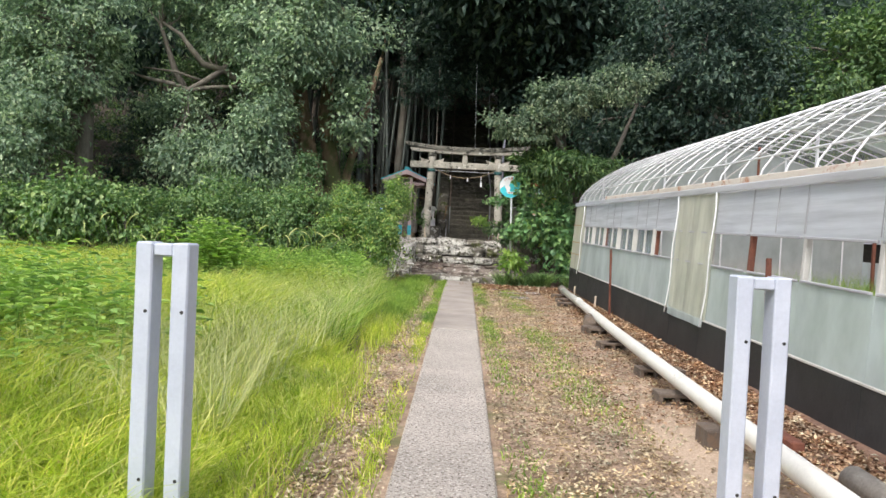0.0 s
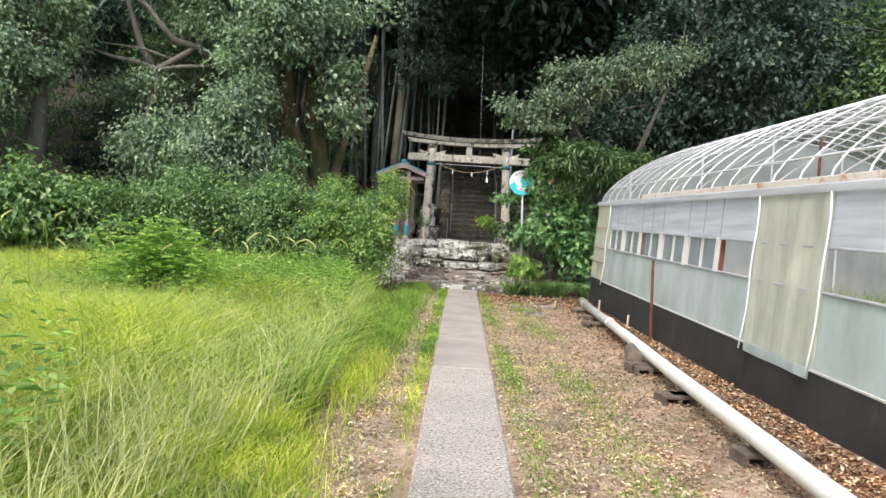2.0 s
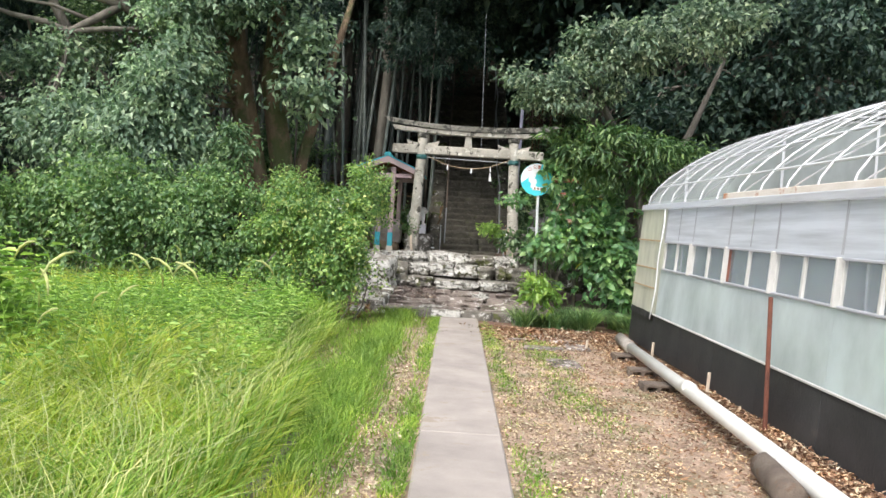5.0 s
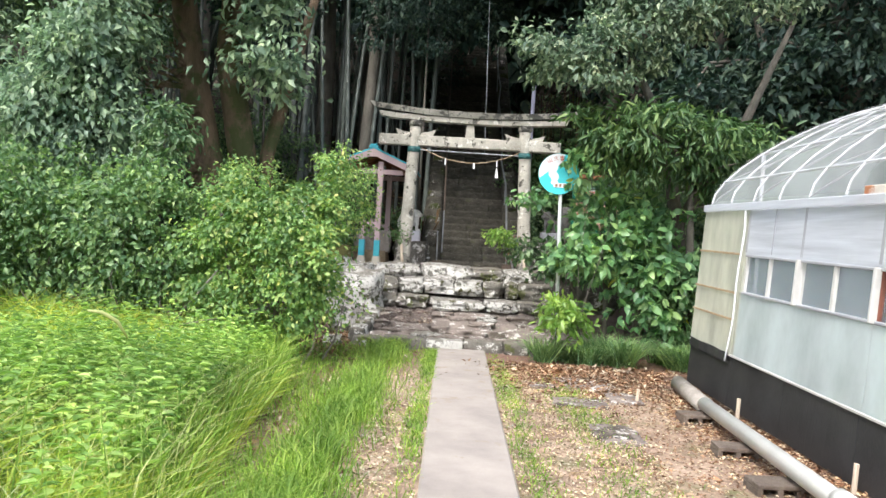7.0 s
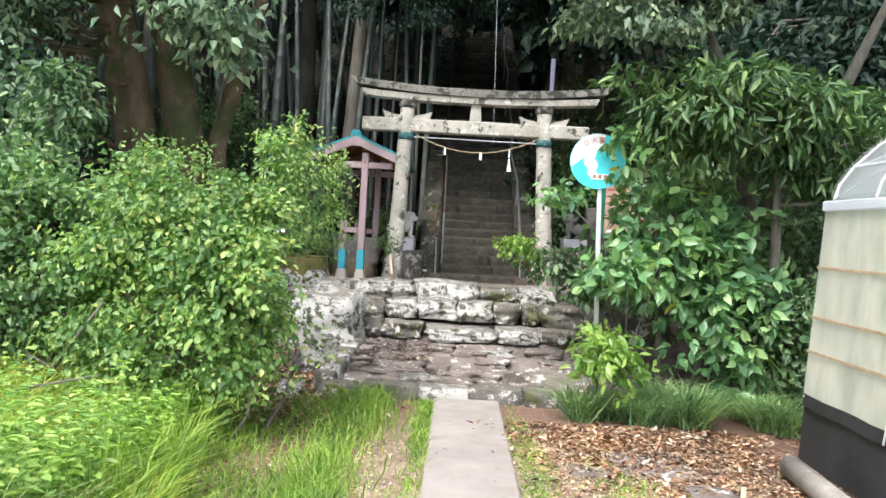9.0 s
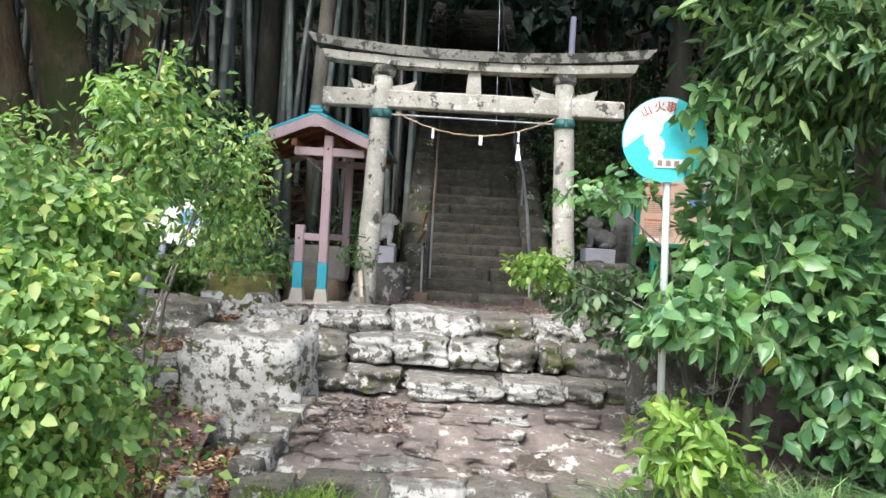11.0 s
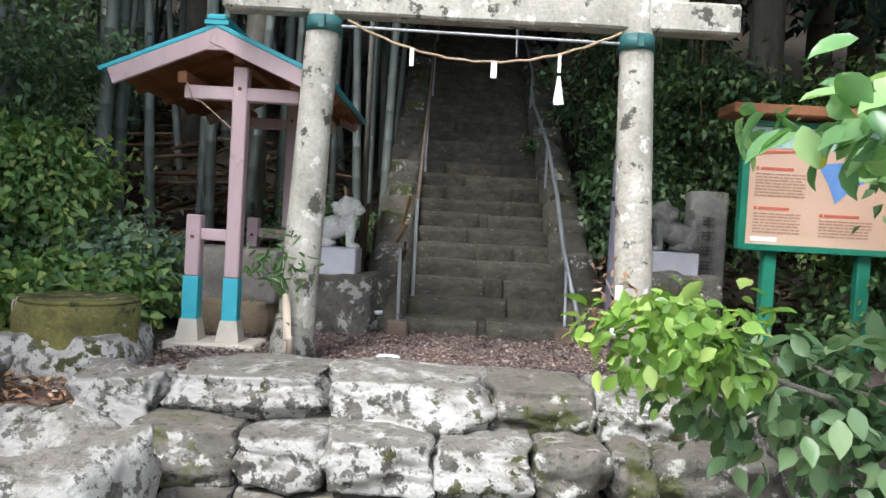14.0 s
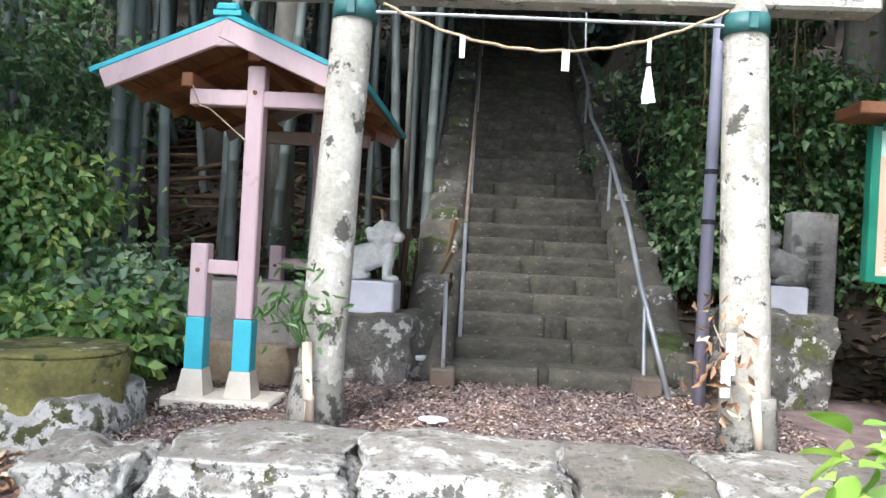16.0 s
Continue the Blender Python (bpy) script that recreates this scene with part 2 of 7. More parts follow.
M_PIPE_GREY = surface("old_concrete_pipe", (0.26, 0.23, 0.2), (0.42, 0.38, 0.34), 5, 60, 0.9, 0.6, patch=(0.55, 0.5, 0.45), patch_scale=6, patch_at=0.6)
M_BLOCK = surface("cement_block", (0.1, 0.075, 0.06), (0.22, 0.175, 0.14), 6, 80, 0.95, 0.7, patch=(0.15, 0.1, 0.07), patch_scale=5, patch_at=0.56)
M_RUST = surface("rusty_red_steel", (0.13, 0.05, 0.035), (0.26, 0.095, 0.06), 8, 70, 0.8, 0.4, metallic=0.15)
M_RAIL_BROWN = surface("dull_brown_rail", (0.1, 0.075, 0.06), (0.19, 0.14, 0.11), 8, 70, 0.7, 0.3, metallic=0.2)
M_EAVE = surface("rust_stained_white_steel", (0.62, 0.54, 0.47), (0.76, 0.7, 0.64), 5, 60, 0.5, 0.2, patch=(0.42, 0.17, 0.08), patch_scale=2.6, patch_at=0.57, edge=0.06, stretch=(1, 1, 4))
M_WHITE_STEEL = surface("white_painted_steel", (0.46, 0.5, 0.6), (0.57, 0.61, 0.71), 4, 60, 0.45, 0.15, patch=(0.34, 0.2, 0.14), patch_scale=9, patch_at=0.7)
M_HOOP = surface("galvanised_hoop", (0.66, 0.67, 0.7), (0.82, 0.82, 0.84), 5, 50, 0.4, 0.05, metallic=0.2)
M_GREY_STEEL = surface("grey_galvanised_pipe", (0.3, 0.31, 0.33), (0.46, 0.47, 0.49), 6, 70, 0.45, 0.2, metallic=0.5, patch=(0.3, 0.19, 0.13), patch_scale=9, patch_at=0.62)
M_POST_DARK = surface("dark_grey_post", (0.13, 0.14, 0.17), (0.22, 0.23, 0.27), 5, 60, 0.55, 0.15)
M_UTIL = surface("grey_lilac_pole", (0.33, 0.32, 0.42), (0.42, 0.41, 0.52), 3, 60, 0.5, 0.1)
M_BLACK_SHEET = surface("black_plastic_skirt", (0.018, 0.018, 0.02), (0.04, 0.04, 0.042), 3, 40, 0.55, 0.3, patch=(0.1, 0.09, 0.08), patch_scale=3, patch_at=0.64, edge=0.2)
M_FRAME = surface("white_window_frame", (0.46, 0.45, 0.43), (0.6, 0.585, 0.56), 5, 60, 0.5, 0.1, patch=(0.4, 0.3, 0.22), patch_scale=6, patch_at=0.64)
M_PANEL_UP = plastic("milky_corrugated_sheet", (0.88, 0.9, 0.95), 0.14, 0.5, 0.25, (0.5, 0.35, 7))
M_SEAM = surface("grey_sheet_seam", (0.34, 0.34, 0.37), (0.46, 0.46, 0.49), 4, 50, 0.6, 0.05)
M_PANEL_LOW = plastic("green_white_sheet", (0.8, 0.87, 0.87), 0.3, 0.45, 0.18, (1, 0.9, 0.5))
M_CURTAIN = plastic("yellowed_plastic_curtain", (0.88, 0.88, 0.78), 0.4, 0.4, 0.35, (1.5, 2.2, 0.8))
M_FILM = plastic("clear_roof_film", (0.8, 0.81, 0.83), 0.8, 0.4, 0.2)
M_FAR_FILM = plastic("grey_roof_film", (0.62, 0.64, 0.64), 0.55, 0.5, 0.3)
M_PANE = plastic("dusty_window_pane", (0.46, 0.52, 0.57), 0.72, 0.25, 0.06, (0.6, 1.2, 1.5))
M_ROPE = surface("straw_rope", (0.38, 0.27, 0.16), (0.52, 0.4, 0.27), 20, 120, 0.9, 0.5)
M_PAPER = surface("white_paper", (0.8, 0.8, 0.8), (0.86, 0.86, 0.86), 10, 60, 0.8, 0.05)
M_TEAL = surface("dark_teal_paint", (0.025, 0.1, 0.1), (0.05, 0.16, 0.155), 6, 60, 0.5, 0.2, patch=(0.2, 0.1, 0.07), patch_scale=9, patch_at=0.64)
M_GREEN_FRAME = surface("green_enamel", (0.015, 0.16, 0.1), (0.03, 0.22, 0.14), 5, 60, 0.4, 0.05)
M_BOARD = surface("salmon_board_face", (0.56, 0.37, 0.26), (0.62, 0.43, 0.32), 2, 60, 0.5, 0.03)
M_INK = surface("brown_print", (0.32, 0.19, 0.13), (0.38, 0.24, 0.17), 10, 60, 0.6, 0)
M_INK_BLUE = surface("blue_print", (0.1, 0.22, 0.5), (0.16, 0.3, 0.58), 10, 60, 0.6, 0)
M_INK_RED = surface("red_print", (0.5, 0.1, 0.06), (0.58, 0.15, 0.09), 10, 60, 0.6, 0)
M_BOARD_TOP = surface("pale_green_header", (0.4, 0.6, 0.5), (0.5, 0.68, 0.62), 2, 60, 0.5, 0)
M_SIGN_WHITE = surface("white_sign_enamel", (0.8, 0.82, 0.84), (0.86, 0.87, 0.88), 4, 60, 0.3, 0)
M_SIGN_CYAN = surface("cyan_sign_enamel", (0.06, 0.58, 0.66), (0.1, 0.66, 0.74), 4, 60, 0.3, 0)
M_POLE_WHITE = surface("white_sign_post", (0.66, 0.67, 0.68), (0.76, 0.77, 0.78), 5, 60, 0.45, 0.1, patch=(0.4, 0.36, 0.3), patch_scale=7, patch_at=0.66)
M_BARK = surface("mossy_brown_bark", (0.11, 0.08, 0.05), (0.32, 0.225, 0.145), 5, 35, 0.95, 1.0, patch=(0.1, 0.115, 0.045), patch_scale=2.5, patch_at=0.49, edge=0.1, stretch=(1, 1, 0.25), distance=0.05)
M_BARK_GREY = surface("grey_bark", (0.1, 0.09, 0.075), (0.24, 0.215, 0.18), 6, 40, 0.95, 0.8, stretch=(1, 1, 0.3))
M_BAMBOO = surface("grey_green_bamboo", (0.085, 0.1, 0.09), (0.19, 0.212, 0.19), 2, 40, 0.55, 0.1, vary=0.4, stretch=(1, 1, 0.2))
M_BAMBOO_DRY = surface("dry_split_bamboo", (0.5, 0.4, 0.3), (0.62, 0.52, 0.41), 3, 50, 0.6, 0.15, stretch=(1, 1, 0.2))
# browns lowered too, so sticks and slope litter carry the wood's shade
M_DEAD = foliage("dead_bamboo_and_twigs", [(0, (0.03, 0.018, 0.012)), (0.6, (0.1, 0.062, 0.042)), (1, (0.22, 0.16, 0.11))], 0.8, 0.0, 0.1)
M_CHIP = foliage("fallen_leaves", [(0, (0.12, 0.06, 0.04)), (0.5, (0.3, 0.17, 0.115)), (0.85, (0.46, 0.32, 0.24)), (1, (0.66, 0.57, 0.48))], 0.8, 0.05, 0.15)
M_CHIP_TAN = foliage("tan_leaf_bits", [(0, (0.2, 0.13, 0.085)), (0.5, (0.47, 0.36, 0.26)), (1, (0.74, 0.64, 0.51))], 0.8, 0.05, 0.15)
M_CHIP_PALE = foliage("pinkish_wood_chips", [(0, (0.13, 0.065, 0.045)), (0.45, (0.32, 0.18, 0.125)), (0.8, (0.54, 0.38, 0.28)), (1, (0.76, 0.66, 0.54))], 0.8, 0.05, 0.15)
M_CHIP_DARK = foliage("damp_fallen_leaves", [(0, (0.1, 0.07, 0.074)), (0.5, (0.24, 0.175, 0.178)), (0.85, (0.37, 0.3, 0.295)), (1, (0.52, 0.46, 0.45))], 0.7, 0.05, 0.2)
M_PEBBLE = foliage("grey_gravel", [(0, (0.28, 0.2, 0.14)), (0.5, (0.5, 0.41, 0.32)), (1, (0.72, 0.66, 0.56))], 0.9, 0.0, 0.1)
M_GRASS = foliage("yellow_green_grass", [(0, (0.24, 0.36, 0.045)), (0.4, (0.44, 0.55, 0.08)), (0.8, (0.63, 0.65, 0.16)), (1, (0.77, 0.69, 0.37))], 0.5, 0.4, 0.3)
M_GRASS_GREEN = foliage("fresh_green_grass", [(0, (0.14, 0.26, 0.05)), (0.6, (0.28, 0.43, 0.09)), (1, (0.46, 0.57, 0.17))], 0.5, 0.4, 0.3)
M_WEED = foliage("bright_weed_leaves", [(0, (0.15, 0.28, 0.08)), (0.6, (0.3, 0.47, 0.135)), (1, (0.5, 0.64, 0.24))], 0.5, 0.35, 0.3)
M_SEED = foliage("pale_foxtail_heads", [(0, (0.46, 0.5, 0.24)), (1, (0.7, 0.7, 0.44))], 0.8, 0.3, 0.1)
M_LEAF_DARK = foliage("dark_evergreen_leaves", [(0, (0.024, 0.05, 0.046)), (0.6, (0.055, 0.098, 0.085)), (1, (0.14, 0.2, 0.155))], 0.5, 0.3, 0.3, (1.0, 1.25, 0.95))
M_LEAF_OAK = foliage("dull_oak_leaves", [(0, (0.09, 0.14, 0.105)), (0.6, (0.2, 0.275, 0.2)), (1, (0.46, 0.52, 0.4))], 0.5, 0.35, 0.25, (1.0, 1.25, 0.95))
M_LEAF_SHRUB = foliage("shrub_leaves", [(0, (0.09, 0.18, 0.085)), (0.6, (0.2, 0.33, 0.155)), (1, (0.42, 0.54, 0.28))], 0.42, 0.35)
M_LEAF_GREY = foliage("grey_green_oak_leaves", [(0, (0.14, 0.213, 0.165)), (0.6, (0.29, 0.395, 0.295)), (1, (0.53, 0.63, 0.49))], 0.5, 0.38, 0.25, (1.05, 1.25, 0.95))
M_LEAF_MID = foliage("mid_green_leaves", [(0, (0.05, 0.11, 0.05)), (0.6, (0.11, 0.2, 0.085)), (1, (0.24, 0.34, 0.15))], 0.4, 0.35)
M_LEAF_LIGHT = foliage("light_green_shrub_leaves", [(0, (0.115, 0.225, 0.085)), (0.55, (0.25, 0.4, 0.155)), (0.9, (0.43, 0.56, 0.22)), (1, (0.64, 0.62, 0.26))], 0.45, 0.4)
M_LEAF_GLOSS = foliage("glossy_broad_leaves", [(0, (0.1, 0.22, 0.11)), (0.6, (0.22, 0.4, 0.19)), (0.985, (0.44, 0.62, 0.32)), (1, (0.62, 0.55, 0.06))], 0.32, 0.35, 0.5)
M_LEAF_YOUNG = foliage("young_yellow_green_leaves", [(0, (0.15, 0.28, 0.06)), (0.6, (0.27, 0.43, 0.1)), (1, (0.46, 0.58, 0.2))], 0.32, 0.4, 0.5)
M_LEAF_SASA = foliage("dark_undergrowth", [(0, (0.06, 0.125, 0.065)), (0.6, (0.14, 0.235, 0.12)), (1, (0.3, 0.4, 0.24))], 0.4, 0.3)

# ---- building helpers ----
RNG = np.random.default_rng(7)


def thing(name, at, label, category, group="", kind=""):
    ob = new(name)
    ob.location = at
    ob.empty_display_size = 0.1
    bpy.context.view_layer.update()
    return tagged(ob, label, category, group, kind)


def hang(ob, parent):
    ob.parent = parent
    top = parent
    chain = [parent]
    while top.parent:
        top = top.parent
        chain.append(top)
    m = Matrix.Identity(4)
    for p in reversed(chain):
        m = m @ (p.matrix_parent_inverse if p.parent else Matrix.Identity(4)) @ p.matrix_basis
    ob.matrix_parent_inverse = m.inverted()
    return ob


def part(name, bm, material, parent, label="", smooth=False):
    me = bpy.data.meshes.new(name)
    bm.to_mesh(me)
    bm.free()
    me.materials.append(material)
    if smooth:
        me.shade_smooth()
    ob = new(name, me)
    if parent:
        hang(ob, parent)
    return tagged(ob, label)


def solo(name, bm, material, label, category, group="", kind="", smooth=False):
    return tagged(part(name, bm, material, None, "", smooth), label, category, group, kind)


def mesh_np(name, v, f, material, smooth=False):
    """A mesh from arrays: v (n, 3), f (m, k), all faces with k corners."""
    v, f = np.asarray(v, np.float32), np.asarray(f, np.int32)
    me = bpy.data.meshes.new(name)
    k = f.shape[1]
    me.vertices.add(len(v))
    me.vertices.foreach_set("co", v.ravel())
    me.loops.add(f.size)
    me.loops.foreach_set("vertex_index", f.ravel())
    me.polygons.add(len(f))
    me.polygons.foreach_set("loop_start", np.arange(0, f.size, k, dtype=np.int32))
    me.update(calc_edges=True)
    me.materials.append(material)
    if smooth:
        me.shade_smooth()
    return new(name, me)


def box(x0, x1, y0, y1, z0, z1, bevel=0.008, bm=None, m=None):
    bm = bm or bmesh.new()
    r = bmesh.ops.create_cube(bm, size=1)
    vs = r["verts"]
    mm = Matrix.Translation(((x0 + x1) / 2, (y0 + y1) / 2, (z0 + z1) / 2)) @ Matrix.Diagonal((x1 - x0, y1 - y0, z1 - z0, 1))
    bmesh.ops.transform(bm, matrix=(m @ mm) if m else mm, verts=vs)
    if bevel:
        es = list({e for v in vs for e in v.link_edges})
        bmesh.ops.bevel(bm, geom=es, offset=bevel, segments=1, affect="EDGES")
    return bm


def beam(a, b, w, h, bevel=0.006, bm=None, up=(0, 0, 1)):
    """A straight bar from a to b with width w and height h."""
    a, b = Vector(a), Vector(b)
    d = b - a
    x = d.normalized()
    y = Vector(up).cross(x)
    y = y.normalized() if y.length > 1e-4 else Vector((0, 1, 0))
    z = x.cross(y)
    m = Matrix((x, y, z)).transposed().to_4x4()
    m.translation = (a + b) / 2
    return box(-d.length / 2, d.length / 2, -w / 2, w / 2, -h / 2, h / 2, bevel, bm, m)


def tube(points, radii, sides=8, bm=None, caps=True):
    """A round bar along points, with one radius or a radius a point."""
    bm = bm or bmesh.new()
    pts = [Vector(p) for p in points]
    rad = radii if isinstance(radii, (list, tuple)) else [radii] * len(pts)
    rings, side = [], None
    for i, p in enumerate(pts):
        d = (pts[min(i + 1, len(pts) - 1)] - pts[max(i - 1, 0)]).normalized()
        ref = side if side else (Vector((1, 0, 0)) if abs(d.x) < 0.8 else Vector((0, 1, 0)))
        u = (ref - d * ref.dot(d)).normalized()
        w = d.cross(u)
        side = u
        rings.append([bm.verts.new(p + rad[i] * (math.cos(k * 2 * math.pi / sides) * u + math.sin(k * 2 * math.pi / sides) * w)) for k in range(sides)])
    for r0, r1 in zip(rings, rings[1:]):
        for k in range(sides):
            bm.faces.new((r0[k], r0[(k + 1) % sides], r1[(k + 1) % sides], r1[k]))
    if caps:
        bm.faces.new(rings[0][::-1])
        bm.faces.new(rings[-1])
    return bm


def arc(a, b, sag, n=12):
    a, b = Vector(a), Vector(b)
    return [a.lerp(b, i / n) - Vector((0, 0, sag * 4 * (i / n) * (1 - i / n))) for i in range(n + 1)]


def rock(cx, cy, cz, sx, sy, sz, seed, rough=0.12, square=0.72, cuts=7, bm=None):
    """A quarried, worn stone: a box with rounded, uneven faces."""
    bm = bm or bmesh.new()
    tmp = bmesh.new()
    bmesh.ops.create_cube(tmp, size=2)
    bmesh.ops.subdivide_edges(tmp, edges=tmp.edges[:], cuts=cuts, use_grid_fill=True)
    off = Vector((seed * 7.13, seed * 3.71, seed * 1.9))
    for v in tmp.verts:
        p = v.co.copy()
        q = p.normalized()
        p = p.lerp(q * 1.25, 1 - square)
        n = noise.noise(p * 0.9 + off) * 1.6 + noise.noise(p * 2.3 + off) * 0.8 + noise.noise(p * 5.5 + off) * 0.35
        p = p + q * n * rough
        v.co = Vector((cx + p.x * sx / 2, cy + p.y * sy / 2, cz + p.z * sz / 2))
    me = bpy.data.meshes.new("tmp")
    tmp.to_mesh(me)
    tmp.free()
    bm.from_mesh(me)
    bpy.data.meshes.remove(me)
    return bm


def unit(v):
    return v / np.maximum(np.linalg.norm(v, axis=1, keepdims=True), 1e-6)


def leaf_arrays(p, d, n, length, width, full=False, curl=0.25):
    """Leaves at p, pointing along d, facing n: two folded halves each, with a rounder outline when full."""
    p, d = np.asarray(p), unit(np.asarray(d))
    s = unit(np.cross(d, n))
    n = np.cross(s, d)
    L = np.asarray(length).reshape(-1, 1) * np.ones((len(p), 1))
    W = np.asarray(width).reshape(-1, 1) * np.ones((len(p), 1))
    tip = p + d * L - n * L * curl
    if full == 2:
        rows_ = [p]
        for k, (u, w) in enumerate(((0.14, 0.26), (0.38, 0.5), (0.64, 0.44), (0.86, 0.2))):
            q = p + d * L * u - n * L * curl * u * u
            rows_ += [q + s * W * w + n * W * 0.16, q, q - s * W * w + n * W * 0.16]
        v = np.stack(rows_ + [tip], 1)
        tri = [(0, 1, 2), (0, 2, 3), (10, 13, 11), (11, 13, 12)]
        for k in (1, 4, 7):
            tri += [(k, k + 3, k + 1), (k + 1, k + 3, k + 4), (k + 1, k + 4, k + 2), (k + 2, k + 4, k + 5)]
        k = np.arange(len(p))[:, None] * 14
        return v.reshape(-1, 3), np.concatenate([k + list(q) for q in tri])
    if not full:
        mid = p + d * L * 0.45 + n * W * 0.25
        v = np.stack([p, mid + s * W / 2, tip, mid - s * W / 2], 1)
        k = np.arange(len(p))[:, None] * 4
        f = np.concatenate([k + [0, 1, 2], k + [0, 2, 3]])
    else:
        a, b = p + d * L * 0.28 + n * W * 0.22, p + d * L * 0.66 + n * (W * 0.16 - L * curl * 0.4)
        v = np.stack([p, a + s * W * 0.42, b + s * W * 0.4, tip, b - s * W * 0.4, a - s * W * 0.42], 1)
        k = np.arange(len(p))[:, None] * 6
        f = np.concatenate([k + [0, 1, 2], k + [0, 2, 3], k + [0, 3, 4], k + [0, 4, 5]])
    return v.reshape(-1, 3), f


def crown_arrays(rng, centre, radii, clumps, per, clump_r, leaf, ratio=0.5, full=False, hollow=0.5, droop=0.5, flat=0.6, whorl=1):
    """A crown made of many sprays of leaves, thicker towards the outside, with gaps between the sprays."""
    c = unit(rng.normal(size=(clumps, 3))) * (hollow + (1 - hollow) * rng.random((clumps, 1)) ** 0.7)
    c = c * (0.8 + 0.34 * rng.random((clumps, 1)) + 0.3 * (rng.random((clumps, 1)) > 0.86))
    out = unit(c)
    cc = np.asarray(centre) + c * np.asarray(radii)
    k = np.repeat(np.arange(clumps), per)
    off = rng.normal(size=(len(k), 3)) * clump_r * np.array([1, 1, flat]) * (0.6 + 0.8 * rng.random((clumps, 1)))[k]
    p = cc[k] + off
    if whorl > 1:
        p = np.repeat(p, whorl, 0)
        k = np.repeat(k, whorl)
        off = np.repeat(off, whorl, 0)
    d = unit(off) * 0.5 + out[k] * 0.5 + rng.normal(size=p.shape) * 0.7
    d[:, 2] -= droop
    n = unit(off) * 0.95 + out[k] * 0.25 + rng.normal(size=p.shape) * 0.38 + np.array([0, 0, 0.55])
    L = leaf * (0.6 + 0.8 * rng.random(len(p)))
    return leaf_arrays(p, d, n, L, L * ratio, full), cc


def join_arrays(pairs):
    vs, fs, n = [], [], 0
    for v, f in pairs:
        vs.append(v)
        fs.append(f + n)
        n += len(v)
    return np.concatenate(vs), np.concatenate(fs)

# ---- the ground ----
HILL_Y = 21.2


def hill_z(x, y):
    """Height of the wooded slope behind the terrace."""
    up = max(0.0, y - HILL_Y) * 0.5
    side = max(0.0, abs(x - 0.2) - 1.6)
    low = 0.0 if y < 18.6 else min(1.0, (y - 18.6) / 1.2) * 0.85
    return low + up * (0.62 + 0.38 * min(1, side / 1.2)) + 0.16 * noise.noise(Vector((x * 0.6, y * 0.6, 0)))


def build_ground():
    xs = np.concatenate([[-400, -120, -50, -30], np.arange(-20, 20.01, 0.5), [30, 50, 120, 400]])
    ys = np.concatenate([[-400, -120, -40, -15, -8], np.arange(-4, 18.01, 0.5), [18.4, 18.8]])
    v = [(x, y, 0.018 * noise.noise(Vector((x * 1.1, y * 1.1, 3))) - 0.012 - (0.03 if x < -0.9 else 0)) for y in ys for x in xs]
    w = len(xs)
    f = [(j * w + i, j * w + i + 1, (j + 1) * w + i + 1, (j + 1) * w + i) for j in range(len(ys) - 1) for i in range(w - 1)]
    tagged(mesh_np("ground", v, f, M_GROUND, True), "trodden earth and gravel ground with brown leaf litter", "ground", kind="structure")
    xs = np.concatenate([[-400, -120, -50, -30], np.arange(-20, 20.01, 0.4), [30, 50, 120, 400]])
    ys = np.concatenate([np.arange(18.6, 21.2, 0.2), np.arange(21.2, 46, 0.8), [60, 120, 400]])
    v = [(x, y, min(hill_z(x, y), 16) - (0.2 if -1.7 < x < 1.7 and y < 21.4 else 0)
          - (0.75 if -1.3 < x < 1.5 and y < 18.9 else 0) - (0.5 if -0.5 < x < 1.1 and y > 21 else 0)) for y in ys for x in xs]
    w = len(xs)
    f = [(j * w + i, j * w + i + 1, (j + 1) * w + i + 1, (j + 1) * w + i) for j in range(len(ys) - 1) for i in range(w - 1)]
    tagged(mesh_np("ground_slope", v, f, M_HILL, True), "wooded hillside soil toned dark for shade, rising behind the terrace", "hillside", kind="structure")


build_ground()

# paving strip
path = thing("path", (0, 7, 0), "narrow grey concrete paving strip leading to the gate", "path", kind="structure")
for i, (y0, y1) in enumerate([(-6, -2.4), (-2.39, 3.0 - 1.9), (1.11, 8.5), (8.53, 10.2), (10.202, 17.05)]):
    w0, w1 = 0.235 + 0.004 * max(0, y0), 0.235 + 0.004 * max(0, y1)
    bm = box(-0.25, 0.25, y0, y1, -0.1, 0.02, 0.012)
    for v in bm.verts:
        k = (v.co.y - y0) / (y1 - y0)
        v.co.x = math.copysign(w0 + (w1 - w0) * k, v.co.x) * (abs(v.co.x) / 0.25) + 0.008 * noise.noise(Vector((0, v.co.y, 2)))
    part("slab", bm, M_CONCRETE if i < 3 else M_SMOOTH_CONC, path)

# ---- terrace, rubble steps ----
terrace = thing("terrace", (0, 19.5, 0.8), "earth terrace covered with damp brown leaf litter before the stairs", "terrace", kind="structure")
v, f = [], []


def dip(x, y):
    """How far the ground sinks beside the wall, towards the drum."""
    return 0.17 * min(1, max(0, (-1.72 - x) / 0.25)) * min(1, max(0, (20.2 - y) / 0.5))


